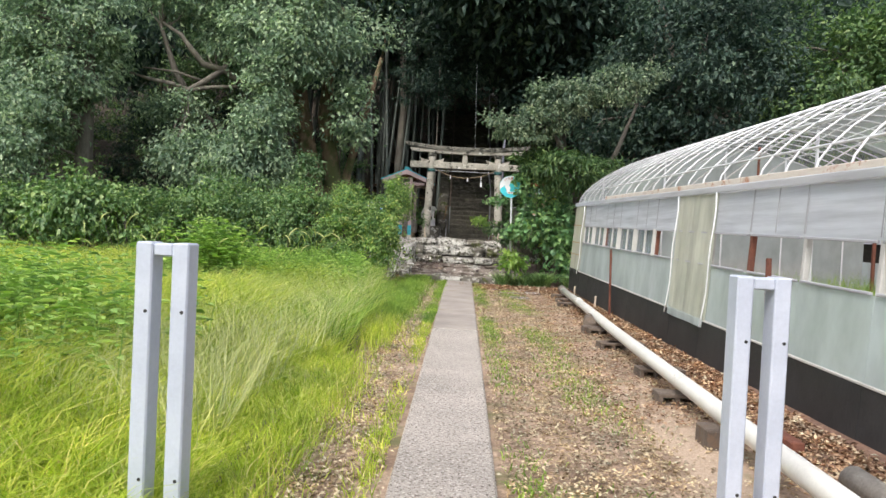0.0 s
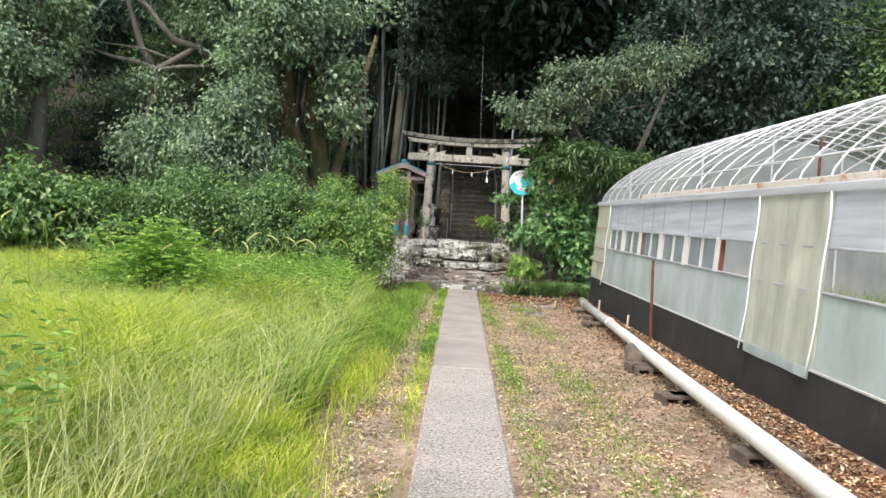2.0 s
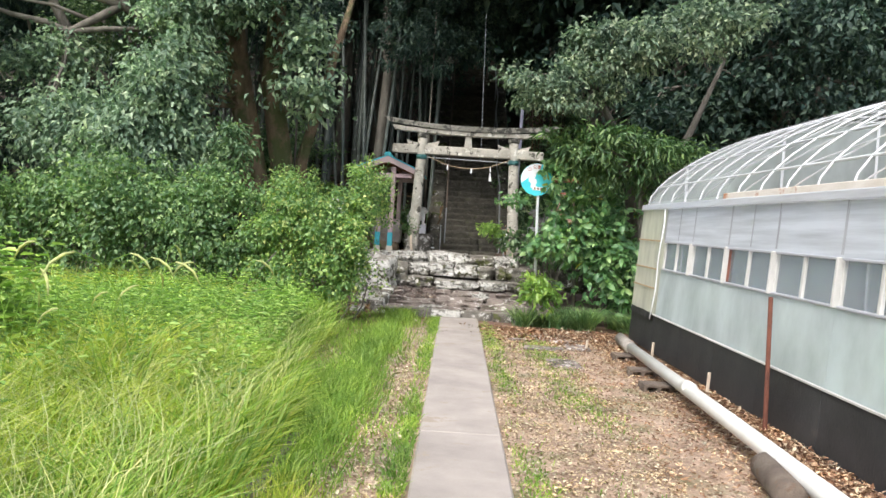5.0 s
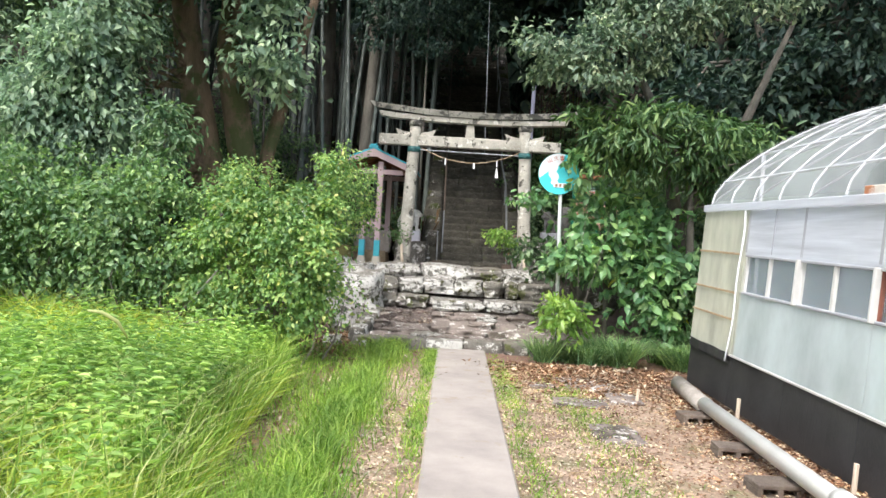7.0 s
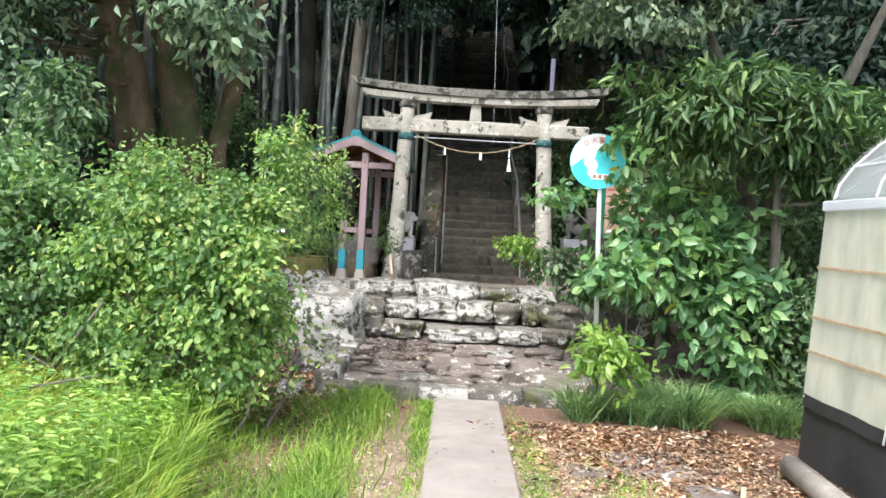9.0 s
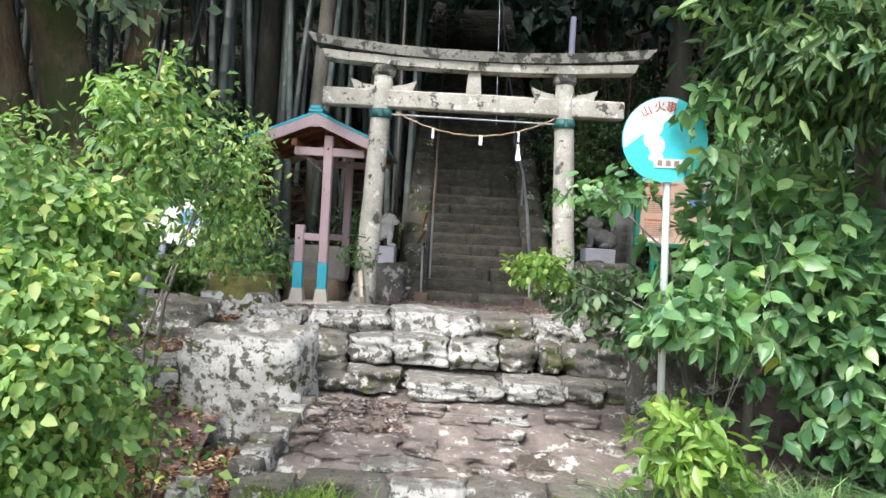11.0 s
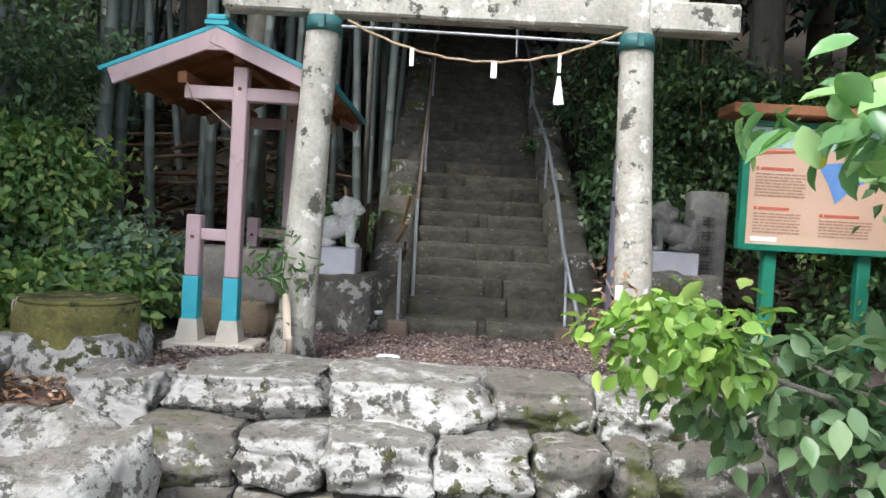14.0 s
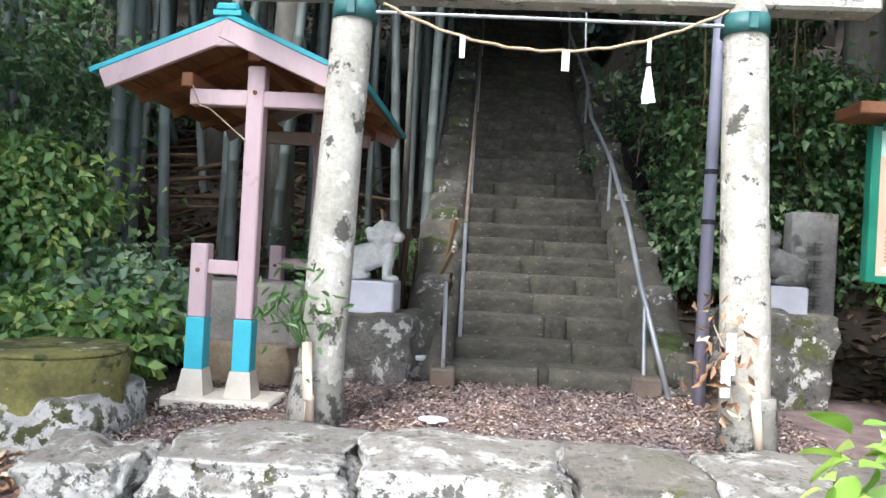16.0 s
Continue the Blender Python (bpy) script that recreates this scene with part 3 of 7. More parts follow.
gx, gy = np.arange(-3.2, 3.01, 0.2), np.arange(19.02, 21.41, 0.15)
for y in gy:
    for x in gx:
        v.append((x, y, 0.845 + 0.02 * noise.noise(Vector((x * 2, y * 2, 0))) + 0.02 * max(0, y - 20) + 0.05 * max(0, 19.4 - y) - dip(x, y)))
f = [(j * len(gx) + i, j * len(gx) + i + 1, (j + 1) * len(gx) + i + 1, (j + 1) * len(gx) + i) for j in range(len(gy) - 1) for i in range(len(gx) - 1)]
hang(mesh_np("leaf_floor", v, f, M_LITTER, True), terrace)

wall = thing("retaining_wall", (0, 18.3, 0), "rubble retaining wall of lichen-white limestone blocks", "stone wall", kind="structure")
COURSES = [  # x from, x to, z from, z to, front y, pale?
    (-1.37, -0.64, 0.77, 0.97, 18.17, 1), (-0.63, 0.1, 0.75, 1.0, 18.14, 1), (0.11, 0.6, 0.77, 0.97, 18.22, 0), (0.61, 1.05, 0.76, 0.97, 18.19, 1), (1.06, 1.6, 0.74, 0.98, 18.24, 0),
    (-1.4, -0.95, 0.5, 0.76, 18.14, 0), (-0.94, -0.59, 0.53, 0.75, 18.1, 1), (-0.58, -0.11, 0.52, 0.77, 18.08, 1), (-0.1, 0.29, 0.5, 0.76, 18.08, 1), (0.3, 0.62, 0.5, 0.75, 18.16, 0), (0.63, 0.82, 0.5, 0.74, 18.16, 0), (0.83, 1.4, 0.46, 0.74, 18.2, 0),
    (-1.25, -0.95, 0.28, 0.5, 18.04, 0), (-0.94, -0.5, 0.3, 0.5, 17.96, 0), (-0.42, 0.3, 0.28, 0.46, 17.86, 1), (0.34, 0.78, 0.28, 0.47, 17.92, 1), (0.8, 1.15, 0.26, 0.47, 17.98, 0), (1.16, 1.6, 0.2, 0.46, 18.05, 0),
]
for i, (x0, x1, z0, z1, y, pale) in enumerate(COURSES):
    lo, hi = ((0.79, 0.985), (0.58, 0.785), (0.385, 0.53))[0 if i < 5 else 1 if i < 12 else 2]
    y += (0.42, 0.2, 0.1)[0 if i < 5 else 1 if i < 12 else 2]
    z0, z1 = lo + (z0 - 0.77 if i < 5 else z0 - 0.51 if i < 12 else z0 - 0.28) * 0.6, hi + (z1 - 1.0 if i < 5 else z1 - 0.755 if i < 12 else z1 - 0.47) * 0.6
    part("stone", rock((x0 + x1) / 2, y + 0.44, (z0 + z1) / 2 - 0.01, (x1 - x0) * 1.0, 0.58, (z1 - z0) * 1.13, i + 1, 0.17, 0.7, 14), M_LICHEN if pale else M_LICHEN_DARK, wall, "", True)
part("backing", box(-1.3, 1.7, 18.86, 19.1, -0.1, 0.8, 0.02), M_PAVE, wall, "earth joint between the stones")
part("backing", box(-1.25, 1.65, 18.56, 18.855, -0.1, 0.53, 0.02), M_PAVE, wall, "earth joint between the stones")

ramp_thing = thing("rubble_ramp", (0, 17.4, 0), "sloping rubble paving of broken stones and earth", "stone ramp", kind="structure")
v = []
gx, gy = np.arange(-1.3, 1.61, 0.06), np.arange(16.9, 18.45, 0.06)
for y in gy:
    for x in gx:
        p = Vector((x * 3, y * 5, 1))
        step = 0.3 * (y - 16.9) / 1.2
        step = step * 0.4 + 0.6 * math.floor(step / 0.07 + 0.4 * noise.noise(p * 0.4)) * 0.07
        v.append((x, y, 0.04 + step + 0.035 * noise.noise(p) + 0.02 * noise.noise(p * 2.5)))
f = [(j * len(gx) + i, j * len(gx) + i + 1, (j + 1) * len(gx) + i + 1, (j + 1) * len(gx) + i) for j in range(len(gy) - 1) for i in range(len(gx) - 1)]
hang(mesh_np("rubble", v, f, M_PAVE, True), ramp_thing)
for i in range(34):
    x, y = RNG.uniform(-1.2, 1.2), RNG.uniform(17.1, 18.1)
    s = RNG.uniform(0.1, 0.26)
    part("stone", rock(x, y, 0.03 + 0.29 * (y - 16.9) / 1.2, s * 1.6, s * 1.1, 0.075, i + 50, 0.32, 0.75, 8), M_PAVE if i % 6 else M_LICHEN, ramp_thing, "", True)
for i, (x0, x1, y) in enumerate([(-1.36, -1.02, 16.75), (-0.98, -0.46, 16.88), (-0.44, 0.02, 16.9), (0.03, 0.52, 16.92), (0.54, 0.84, 16.86), (0.86, 1.3, 16.84), (1.32, 1.75, 16.9)]):
    part("kerb_stone", rock((x0 + x1) / 2, y + 0.12, 0.04, (x1 - x0), 0.26, 0.17, i + 80, 0.1, 0.74, 5), M_LICHEN if i == 2 else M_LICHEN_DARK, ramp_thing, "", True)
for i in range(7):
    part("kerb_stone", rock(-1.33 + 0.02 * i, 17.0 + i * 0.16, 0.1 + 0.03 * i, 0.2, 0.2, 0.2, i + 95, 0.14, 0.7, 4), M_LICHEN if i % 2 else M_LICHEN_DARK, ramp_thing, "", True)

for name, xa, xb in (("bank_west", -9.0, -1.75), ("bank_east", 1.55, 9.0)):
    gx, gy = np.arange(xa, xb + 0.01, 0.145), np.arange(16.9, 19.2, 0.15)
    v = [(x, y, -0.04 + 0.8 * min(1, max(0, (y - 17.1) / 1.7)) + 0.06 * noise.noise(Vector((x * 1.5, y * 1.5, 4)))) for y in gy for x in gx]
    f = [(j * len(gx) + i, j * len(gx) + i + 1, (j + 1) * len(gx) + i + 1, (j + 1) * len(gx) + i) for j in range(len(gy) - 1) for i in range(len(gx) - 1)]
    tagged(mesh_np(name, v, f, M_LITTER, True), "sloping earth bank strewn with brown leaves", "earth bank", kind="structure")

for i, (x, y, z, a, b, c, pale, lab) in enumerate([
        (-1.64, 18.06, 0.42, 0.84, 0.58, 0.84, 1, "large upright white-lichened limestone block beside the ramp"), (-1.58, 18.85, 0.82, 0.36, 0.34, 0.26, 1, "lichened limestone block on the wall corner"),
        (-2.42, 18.72, 0.8, 0.56, 0.4, 0.36, 0, "pale slanting boulder among leaf litter"), (-2.5, 18.15, 0.4, 0.62, 0.4, 0.4, 1, "grey boulder at the foot of the bank"),
        (-1.6, 16.75, 0.05, 0.2, 0.2, 0.14, 1, "small pale stone by the kerb"),
        (-2.75, 18.75, 0.95, 0.12, 0.12, 0.55, 0, "short upright mossy stone post"), (1.75, 18.35, 0.6, 0.8, 0.5, 0.8, 0, "grey limestone block under the shrubs")]):
    tagged(solo("boulder", rock(x, y, z, a, b, c, i + 120, 0.23, 0.84, 18), M_LICHEN if pale else M_LICHEN_DARK, lab, "boulder", smooth=True))
bm = bmesh.new()
r = bmesh.ops.create_cone(bm, cap_ends=True, segments=28, radius1=0.33, radius2=0.32, depth=0.54)
bmesh.ops.bevel(bm, geom=bm.edges[:], offset=0.02, segments=2, affect="EDGES")
bmesh.ops.subdivide_edges(bm, edges=[e for e in bm.edges if abs(e.verts[0].co.z - e.verts[1].co.z) > 0.2], cuts=4)
for q in bm.verts:
    q.co *= 1 + 0.05 * noise.noise(q.co * 4)
    q.co += Vector((-2.13, 19.5, 0.92))
drum = thing("stone_drum", (-2.13, 19.5, 0.75), "squat round moss-covered stone drum on the terrace", "stone drum")
part("body", bm, M_MOSS, drum, "", True)
part("lid", tube([(-2.13, 19.5, 1.172), (-2.13, 19.5, 1.186), (-2.13, 19.5, 1.192)], [0.306, 0.308, 0.29], 24), M_MOSS, drum, "grey weathered top slab", True)
part("plaster_foot", rock(-2.13, 19.5, 0.84, 0.63, 0.63, 0.4, 131, 0.14, 0.45, 12), M_LICHEN, drum, "broken pale plaster round the foot", True)

# ---- stone stairs ----
stairs = thing("stone_stairs", (0.3, 21.0, 0.9), "long flight of worn mossy stone steps climbing into the wood", "stairs", kind="structure")
block_meshes = []
for k in range(6):
    bm = rock(0, 0, 0, 1, 1, 1, k + 200, 0.035, 0.93, 5)
    me = bpy.data.meshes.new("step_block")
    bm.to_mesh(me)
    bm.free()
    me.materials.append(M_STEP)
    me.shade_smooth()
    block_meshes.append(me)
y, z = 21.0, 0.9
STEP_ROWS = []
for k in range(46):
    h, tr = 0.138 + 0.0012 * min(k, 25), 0.275
    z += h if k else 0.09
    half = 0.63 + 0.0037 * k
    cx = 0.19 - 0.0015 * k
    STEP_ROWS.append((y, z, cx, half))
    cuts_x = [-half] + sorted(RNG.uniform(-half * 0.6, half * 0.6, 1 if k % 2 else 2)) + [half]
    for a, b in zip(cuts_x, cuts_x[1:]):
        ob = new("step_block", block_meshes[int(RNG.integers(6))])
        hh = 0.3
        ob.matrix_basis = Matrix.LocRotScale((cx + (a + b) / 2, y + 0.25 + RNG.uniform(-0.012, 0.012), z - hh / 2 + RNG.uniform(-0.006, 0.006)), Euler((0, 0, RNG.uniform(-0.015, 0.015))), (b - a + 0.004, 0.5, hh))
        hang(ob, stairs)
    y += tr
# side stones of the stairs
for side, name in ((-1, "west"), (1, "east")):
    curb = thing("stair_kerb", (0.19 + side * 0.8, 21.2, 0.9), "sloping stair kerb of lichened rubble stones", "stone kerb", "stair kerbs", "structure")
    bm = bmesh.new()
    rows = []
    for yy, zz, cx, half in STEP_ROWS:
        for s_ in (0.0, 0.5):
            y2, z2 = yy + 0.05 + s_ * 0.275, zz + 0.1 + s_ * 0.15
            ring = []
            for a, b in ((0.0, -0.5), (0.0, 0.0), (0.06, 0.05), (0.24, 0.05), (0.34, -0.02), (0.38, -0.6)):
                q = Vector((cx + side * (half - 0.02 + a), y2, z2 + b))
                ring.append(bm.verts.new(q + Vector((noise.noise(q * 5), noise.noise(q * 5 + Vector((3, 0, 0))), noise.noise(q * 6))) * 0.05))
            rows.append(ring)
    for r0, r1 in zip(rows, rows[1:]):
        for k in range(5):
            bm.faces.new((r0[k], r0[k + 1], r1[k + 1], r1[k]))
    bm.faces.new(rows[0])
    bmesh.ops.recalc_face_normals(bm, faces=bm.faces[:])
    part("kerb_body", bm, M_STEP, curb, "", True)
    for k in range(0, 40, 2):
        yy, zz, cx, half = STEP_ROWS[k]
        part("stone", rock(cx + side * (half + 0.15), yy + 0.3, zz + 0.1, 0.27 + 0.05 * math.sin(k * 1.7), 0.5, 0.3, k + 300 + side * 40, 0.16, 0.7, 7), M_LICHEN_DARK if k % 6 == 2 else M_STEP_EDGE, curb, "", True)

# ---- stone gate ----
torii = thing("torii_gate", (0, 19.8, 0.86), "weathered grey stone torii gate with dark lichen on top", "torii gate")
TY = 19.8


def pillar(xb, xt, r0, r1, zt):
    pts = [(xb + (xt - xb) * k / 10, TY, 0.8 + (zt - 0.8) * k / 10) for k in range(11)]
    bm = tube(pts, [r0 + (r1 - r0) * k / 10 for k in range(11)], 20)
    for q in bm.verts:
        q.co += Vector((noise.noise(q.co * 4), noise.noise(q.co * 4 + Vector((9, 0, 0))), 0)) * 0.007
    return bm


pl = part("pillar", pillar(-1.0, -0.905, 0.115, 0.094, 3.22), M_TORII, torii, "leaning round stone pillar", True)
pr = part("pillar", pillar(1.01, 0.895, 0.115, 0.094, 3.22), M_TORII, torii, "round stone pillar", True)
for xb in (-1.0, 1.02):
    bm = tube([(xb, TY, 0.78), (xb, TY, 0.95), (xb, TY, 1.06), (xb, TY, 1.12)], [0.142, 0.134, 0.124, 0.114], 18)
    for q in bm.verts:
        q.co += Vector((noise.noise(q.co * 9), noise.noise(q.co * 9 + Vector((9, 0, 0))), 0)) * 0.016
    part("pillar_base", bm, M_TORII_TOP, torii, "mossy worn base collar", True)
for xt in (-0.905, 0.895):
    part("capital", tube([(xt, TY, 3.2), (xt, TY, 3.23), (xt, TY, 3.29), (xt, TY, 3.3)], [0.1, 0.118, 0.122, 0.115], 20), M_TORII_TOP, torii)
bm = box(-1.5, 1.49, TY - 0.075, TY + 0.075, 2.885, 3.06, 0.014)
bmesh.ops.subdivide_edges(bm, edges=[e for e in bm.edges if abs(e.verts[0].co.x - e.verts[1].co.x) > 1], cuts=14)
for q in bm.verts:
    q.co += Vector((0, noise.noise(q.co * 6), noise.noise(q.co * 7))) * 0.005
part("tie_beam", bm, M_TORII, torii, "straight stone tie beam")


def curved_beam(x0, x1, z0, z1, depth, lift, tip, name, mat):
    bm = bmesh.new()
    rows = []
    n = 26
    for i in range(n + 1):
        k = i / n * 2 - 1
        up = lift * abs(k) ** 2.2
        xb, xt = k * (x1 - x0) / 2 * (1 - tip * 0.5), k * (x1 - x0) / 2 * (1 + tip * 0.5)
        m = (x0 + x1) / 2
        j = 0.006 * noise.noise(Vector((k * 9, z0, 0)))
        rows.append([bm.verts.new((m + xb, TY - depth / 2, z0 + up + j)), bm.verts.new((m + xt, TY - depth / 2 * 1.1, z1 + up + j)), bm.verts.new((m + xt * 1.0, TY, z1 + up + 0.025)), bm.verts.new((m + xt, TY + depth / 2 * 1.1, z1 + up + j)), bm.verts.new((m + xb, TY + depth / 2, z0 + up + j))])
    for a, b in zip(rows, rows[1:]):
        for k in range(5):
            bm.faces.new((a[k], b[k], b[(k + 1) % 5], a[(k + 1) % 5]))
    bm.faces.new(rows[0])
    bm.faces.new(rows[-1][::-1])
    bmesh.ops.recalc_face_normals(bm, faces=bm.faces[:])
    part(name, bm, mat, torii, "upward-curved stone lintel")


curved_beam(-1.5, 1.58, 3.285, 3.365, 0.2, 0.06, 0.02, "lower_lintel", M_TORII)
curved_beam(-1.63, 1.72, 3.37, 3.465, 0.27, 0.11, 0.05, "top_lintel", M_TORII_TOP)
bm = box(-0.085, 0.07, TY - 0.055, TY + 0.055, 3.06, 3.29, 0.006)
for q in bm.verts:
    if q.co.z > 3.2:
        q.co.x = -0.01 + (q.co.x + 0.01) * 0.78
part("strut", bm, M_TORII, torii)
for xc in (-0.905, 0.895):
    for s in (-1, 1):
        bm = bmesh.new()
        prof = [(0.09, 3.062), (0.29, 3.062), (0.33, 3.165), (0.22, 3.125), (0.09, 3.10)]
        vs = [[bm.verts.new((xc + s * a, TY + d, b)) for a, b in prof] for d in (-0.04, 0.04)]
        bm.faces.new(vs[0])
        bm.faces.new(vs[1][::-1])
        for k in range(5):
            bm.faces.new((vs[0][k], vs[1][k], vs[1][(k + 1) % 5], vs[0][(k + 1) % 5]))
        bmesh.ops.recalc_face_normals(bm, faces=bm.faces[:])
        part("wedge", bm, M_TORII, torii)
for xc, zc in ((-0.912, 2.825), (0.912, 2.815)):
    band = part("steel_band", tube([(xc, TY, zc - 0.045), (xc, TY, zc + 0.045)], [0.108, 0.106], 20), M_TEAL, torii, "teal steel clamp band", True)
    part("clamp", box(xc - 0.02, xc + 0.02, TY - 0.125, TY - 0.1, zc - 0.04, zc + 0.04, 0.004), M_TEAL, band)
part("tie_rod", tube([(-0.82, TY - 0.02, 2.825), (0.82, TY - 0.02, 2.812)], 0.009, 8), M_GREY_STEEL, torii, "thin grey steel tie rod")
# carved characters, too worn to read
for xb, xt, n in ((-1.0, -0.905, 9), (1.01, 0.895, 10)):
    for k in range(n):
        zz = 1.55 + k * 0.125
        xx = xb + (xt - xb) * (zz - 0.8) / 2.42
        r = 0.117 - 0.021 * (zz - 0.8) / 2.42
        bm = bmesh.new()
        for j in range(3):
            box(xx - 0.03 + RNG.uniform(0, 0.012), xx + 0.03 - RNG.uniform(0, 0.02), TY - r + 0.001, TY - r + 0.02, zz + j * RNG.uniform(0.02, 0.032), zz + j * 0.03 + 0.008, 0, bm)
        box(xx - 0.005, xx + 0.005, TY - r - 0.001, TY - r + 0.02, zz - 0.01, zz + 0.075, 0, bm)
        part("carving", bm, M_TORII, torii)
rope = thing("sacred_rope", (0, TY - 0.12, 2.7), "thin straw rope with white paper streamers hung across the gate", "rope")
part("cord", tube([Vector(p) + Vector((0, 0, 0.004 * math.sin(i * 2.1))) for i, p in enumerate(arc((-0.76, TY - 0.115, 2.835), (0.8, TY - 0.115, 2.85), 0.2, 30))], 0.0075, 7), M_ROPE, rope, "", True)
for xs_, L, w in ((-0.385, 0.1, 0.024), (0.085, 0.09, 0.034), (0.455, 0.1, 0.018)):
    k = (xs_ + 0.76) / 1.56
    zt = 2.84 - 0.8 * k * (1 - k)
    bm = bmesh.new()
    for j in range(3):
        box(xs_ - w / 2 + 0.004 * j, xs_ + w / 2 - 0.003 * j, TY - 0.13 + 0.006 * j, TY - 0.127 + 0.006 * j, zt - L + 0.02 * j, zt, 0, bm)
    part("streamer", bm, M_PAPER, rope, "white paper streamer")
bm = bmesh.new()
for j in range(4):
    box(0.43 + 0.004 * j, 0.48 - 0.005 * j, TY - 0.14 + 0.012 * j, TY - 0.137 + 0.012 * j, 2.42 + 0.02 * (j % 2), 2.58, 0, bm, Matrix.Translation((0.455, TY, 2.55)) @ pose(0, 0, 0, 0, 3 * j - 5, 0) @ Matrix.Translation((-0.455, -TY, -2.55)))
for q in bm.verts:
    if q.co.z > 2.55:
        q.co.x = 0.455 + (q.co.x - 0.455) * 0.35
part("tassel", bm, M_PAPER, rope, "bunched white paper tassel")
bam = thing("bamboo_vase", (-1.0, 19.6, 0.86), "dry cut bamboo tube with green sprig tied to the pillar", "bamboo vase")
part("tube", tube([(-0.985, 19.62, 0.85), (-0.99, 19.62, 1.0), (-0.99, 19.62, 1.005), (-1.0, 19.62, 1.01), (-1.02, 19.63, 1.26)], [0.023, 0.023, 0.026, 0.023, 0.023], 12), M_BAMBOO_DRY, bam, "", True)
rg = np.random.default_rng(51)
p = np.array([-1.05, 19.6, 1.42]) + rg.normal(size=(80, 3)) * [0.085, 0.05, 0.1]
vv, ff = leaf_arrays(p, rg.normal(size=p.shape) + [-0.3, 0, -0.4], rg.normal(size=p.shape) + [0, -0.4, 0.8], 0.065 * (0.6 + rg.random(80)), 0.022, True)
for k in range(80):
    hang(mesh_np("leaf", vv[k * 6:k * 6 + 6], [(0, 1, 2), (0, 2, 3), (0, 3, 4), (0, 4, 5)], M_LEAF_MID), bam)
for i in range(5):
    part("stem", tube([(-1.02, 19.63, 1.2), (-1.04 - 0.02 * i, 19.6, 1.35), (-1.1 - 0.05 * i + 0.08, 19.58, 1.5 - 0.02 * i)], [0.005, 0.004, 0.002], 5), M_LEAF_MID, bam)
wilt = thing("withered_sprig", (0.9, 19.6, 1.2), "withered orange sprig with white paper tied to the pillar", "sprig")
p = np.array([0.83, 19.62, 1.3]) + rg.normal(size=(70, 3)) * [0.07, 0.04, 0.13]
vv, ff = leaf_arrays(p, rg.normal(size=p.shape) + [-0.3, 0, -0.8], rg.normal(size=p.shape), 0.07, 0.025)
hang(mesh_np("dead_leaves", vv, ff, M_CHIP), wilt)
part("stem", tube([(0.9, 19.66, 1.05), (0.86, 19.64, 1.3), (0.78, 19.6, 1.45)], [0.006, 0.005, 0.003], 5), M_BAMBOO_DRY, wilt)
bm = box(0.83, 0.87, 19.57, 19.574, 1.24, 1.42, 0)
box(0.815, 0.855, 19.575, 19.579, 1.14, 1.3, 0, bm)
part("paper", bm, M_PAPER, wilt)
part("bamboo_tube", tube([(1.02, 19.63, 0.86), (0.98, 19.63, 1.16)], 0.022, 10), M_BAMBOO_DRY, wilt, "", True)

# ---- water-basin shelter ----
shelter = thing("shelter", (-1.5, 20.6, 0.86), "small pink-painted timber shelter with turquoise roof edges", "shelter")
RX, RY0, RY1, RZ = -1.6, 19.98, 21.75, 2.84
LX, LZ, RRX = -2.3, 2.545, -0.9
part("plinth", box(-1.86, -1.28, 19.98, 20.3, 0.82, 0.885, 0.012), M_CREAM, shelter, "flat concrete plinth")
part("plinth", box(-1.86, -1.28, 21.3, 21.6, 0.84, 0.9, 0.012), M_CREAM, shelter, "flat concrete plinth")
for yy in (20.12, 21.45):
    for xx, zt, nm in ((-1.475 if yy < 21 else -1.44, 2.62, "post"), (-1.73 if yy < 21 else -1.72, 1.68, "short_post")):
        bm = tube([(xx, yy, 0.885), (xx, yy, 1.02)], [0.105, 0.076], 4)
        for q in bm.verts:
            q.co = Vector((xx, yy, 0)) + Matrix.Rotation(radians(45), 3, "Z") @ (q.co - Vector((xx, yy, 0)))
        part("foot", bm, M_CREAM, shelter, "tapered cream concrete foot")
        part("blue_foot", box(xx - 0.049, xx + 0.049, yy - 0.049, yy + 0.049, 1.01, 1.29, 0.004), M_CYAN, shelter, "turquoise painted lower post")
        bm = box(xx - 0.046, xx + 0.046, yy - 0.046, yy + 0.046, 1.29, zt, 0.008)
        po = part(nm, bm, M_PINK, shelter)
        part("bolt", tube([(xx, yy - 0.043, zt - 0.14), (xx, yy - 0.055, zt - 0.14)], 0.012, 8), M_RUST, po)
    part("rail", beam((-1.72, yy, 1.56), (-1.46, yy, 1.555), 0.05, 0.075), M_PINK, shelter, "short connecting rail")
    part("cross_beam", beam((-1.83, yy, 2.45), (-1.1, yy, 2.45), 0.07, 0.085), M_PINK, shelter)
for xx in (-1.83, -1.13):
    part("purlin", beam((xx, RY0 + 0.06, 2.53), (xx, RY1 - 0.05, 2.53), 0.06, 0.075), M_WOOD_UNDER, shelter)
part("ridge_purlin", beam((RX + 0.12, RY0 + 0.06, 2.68), (RX + 0.12, RY1 - 0.05, 2.68), 0.07, 0.08), M_WOOD_UNDER, shelter)
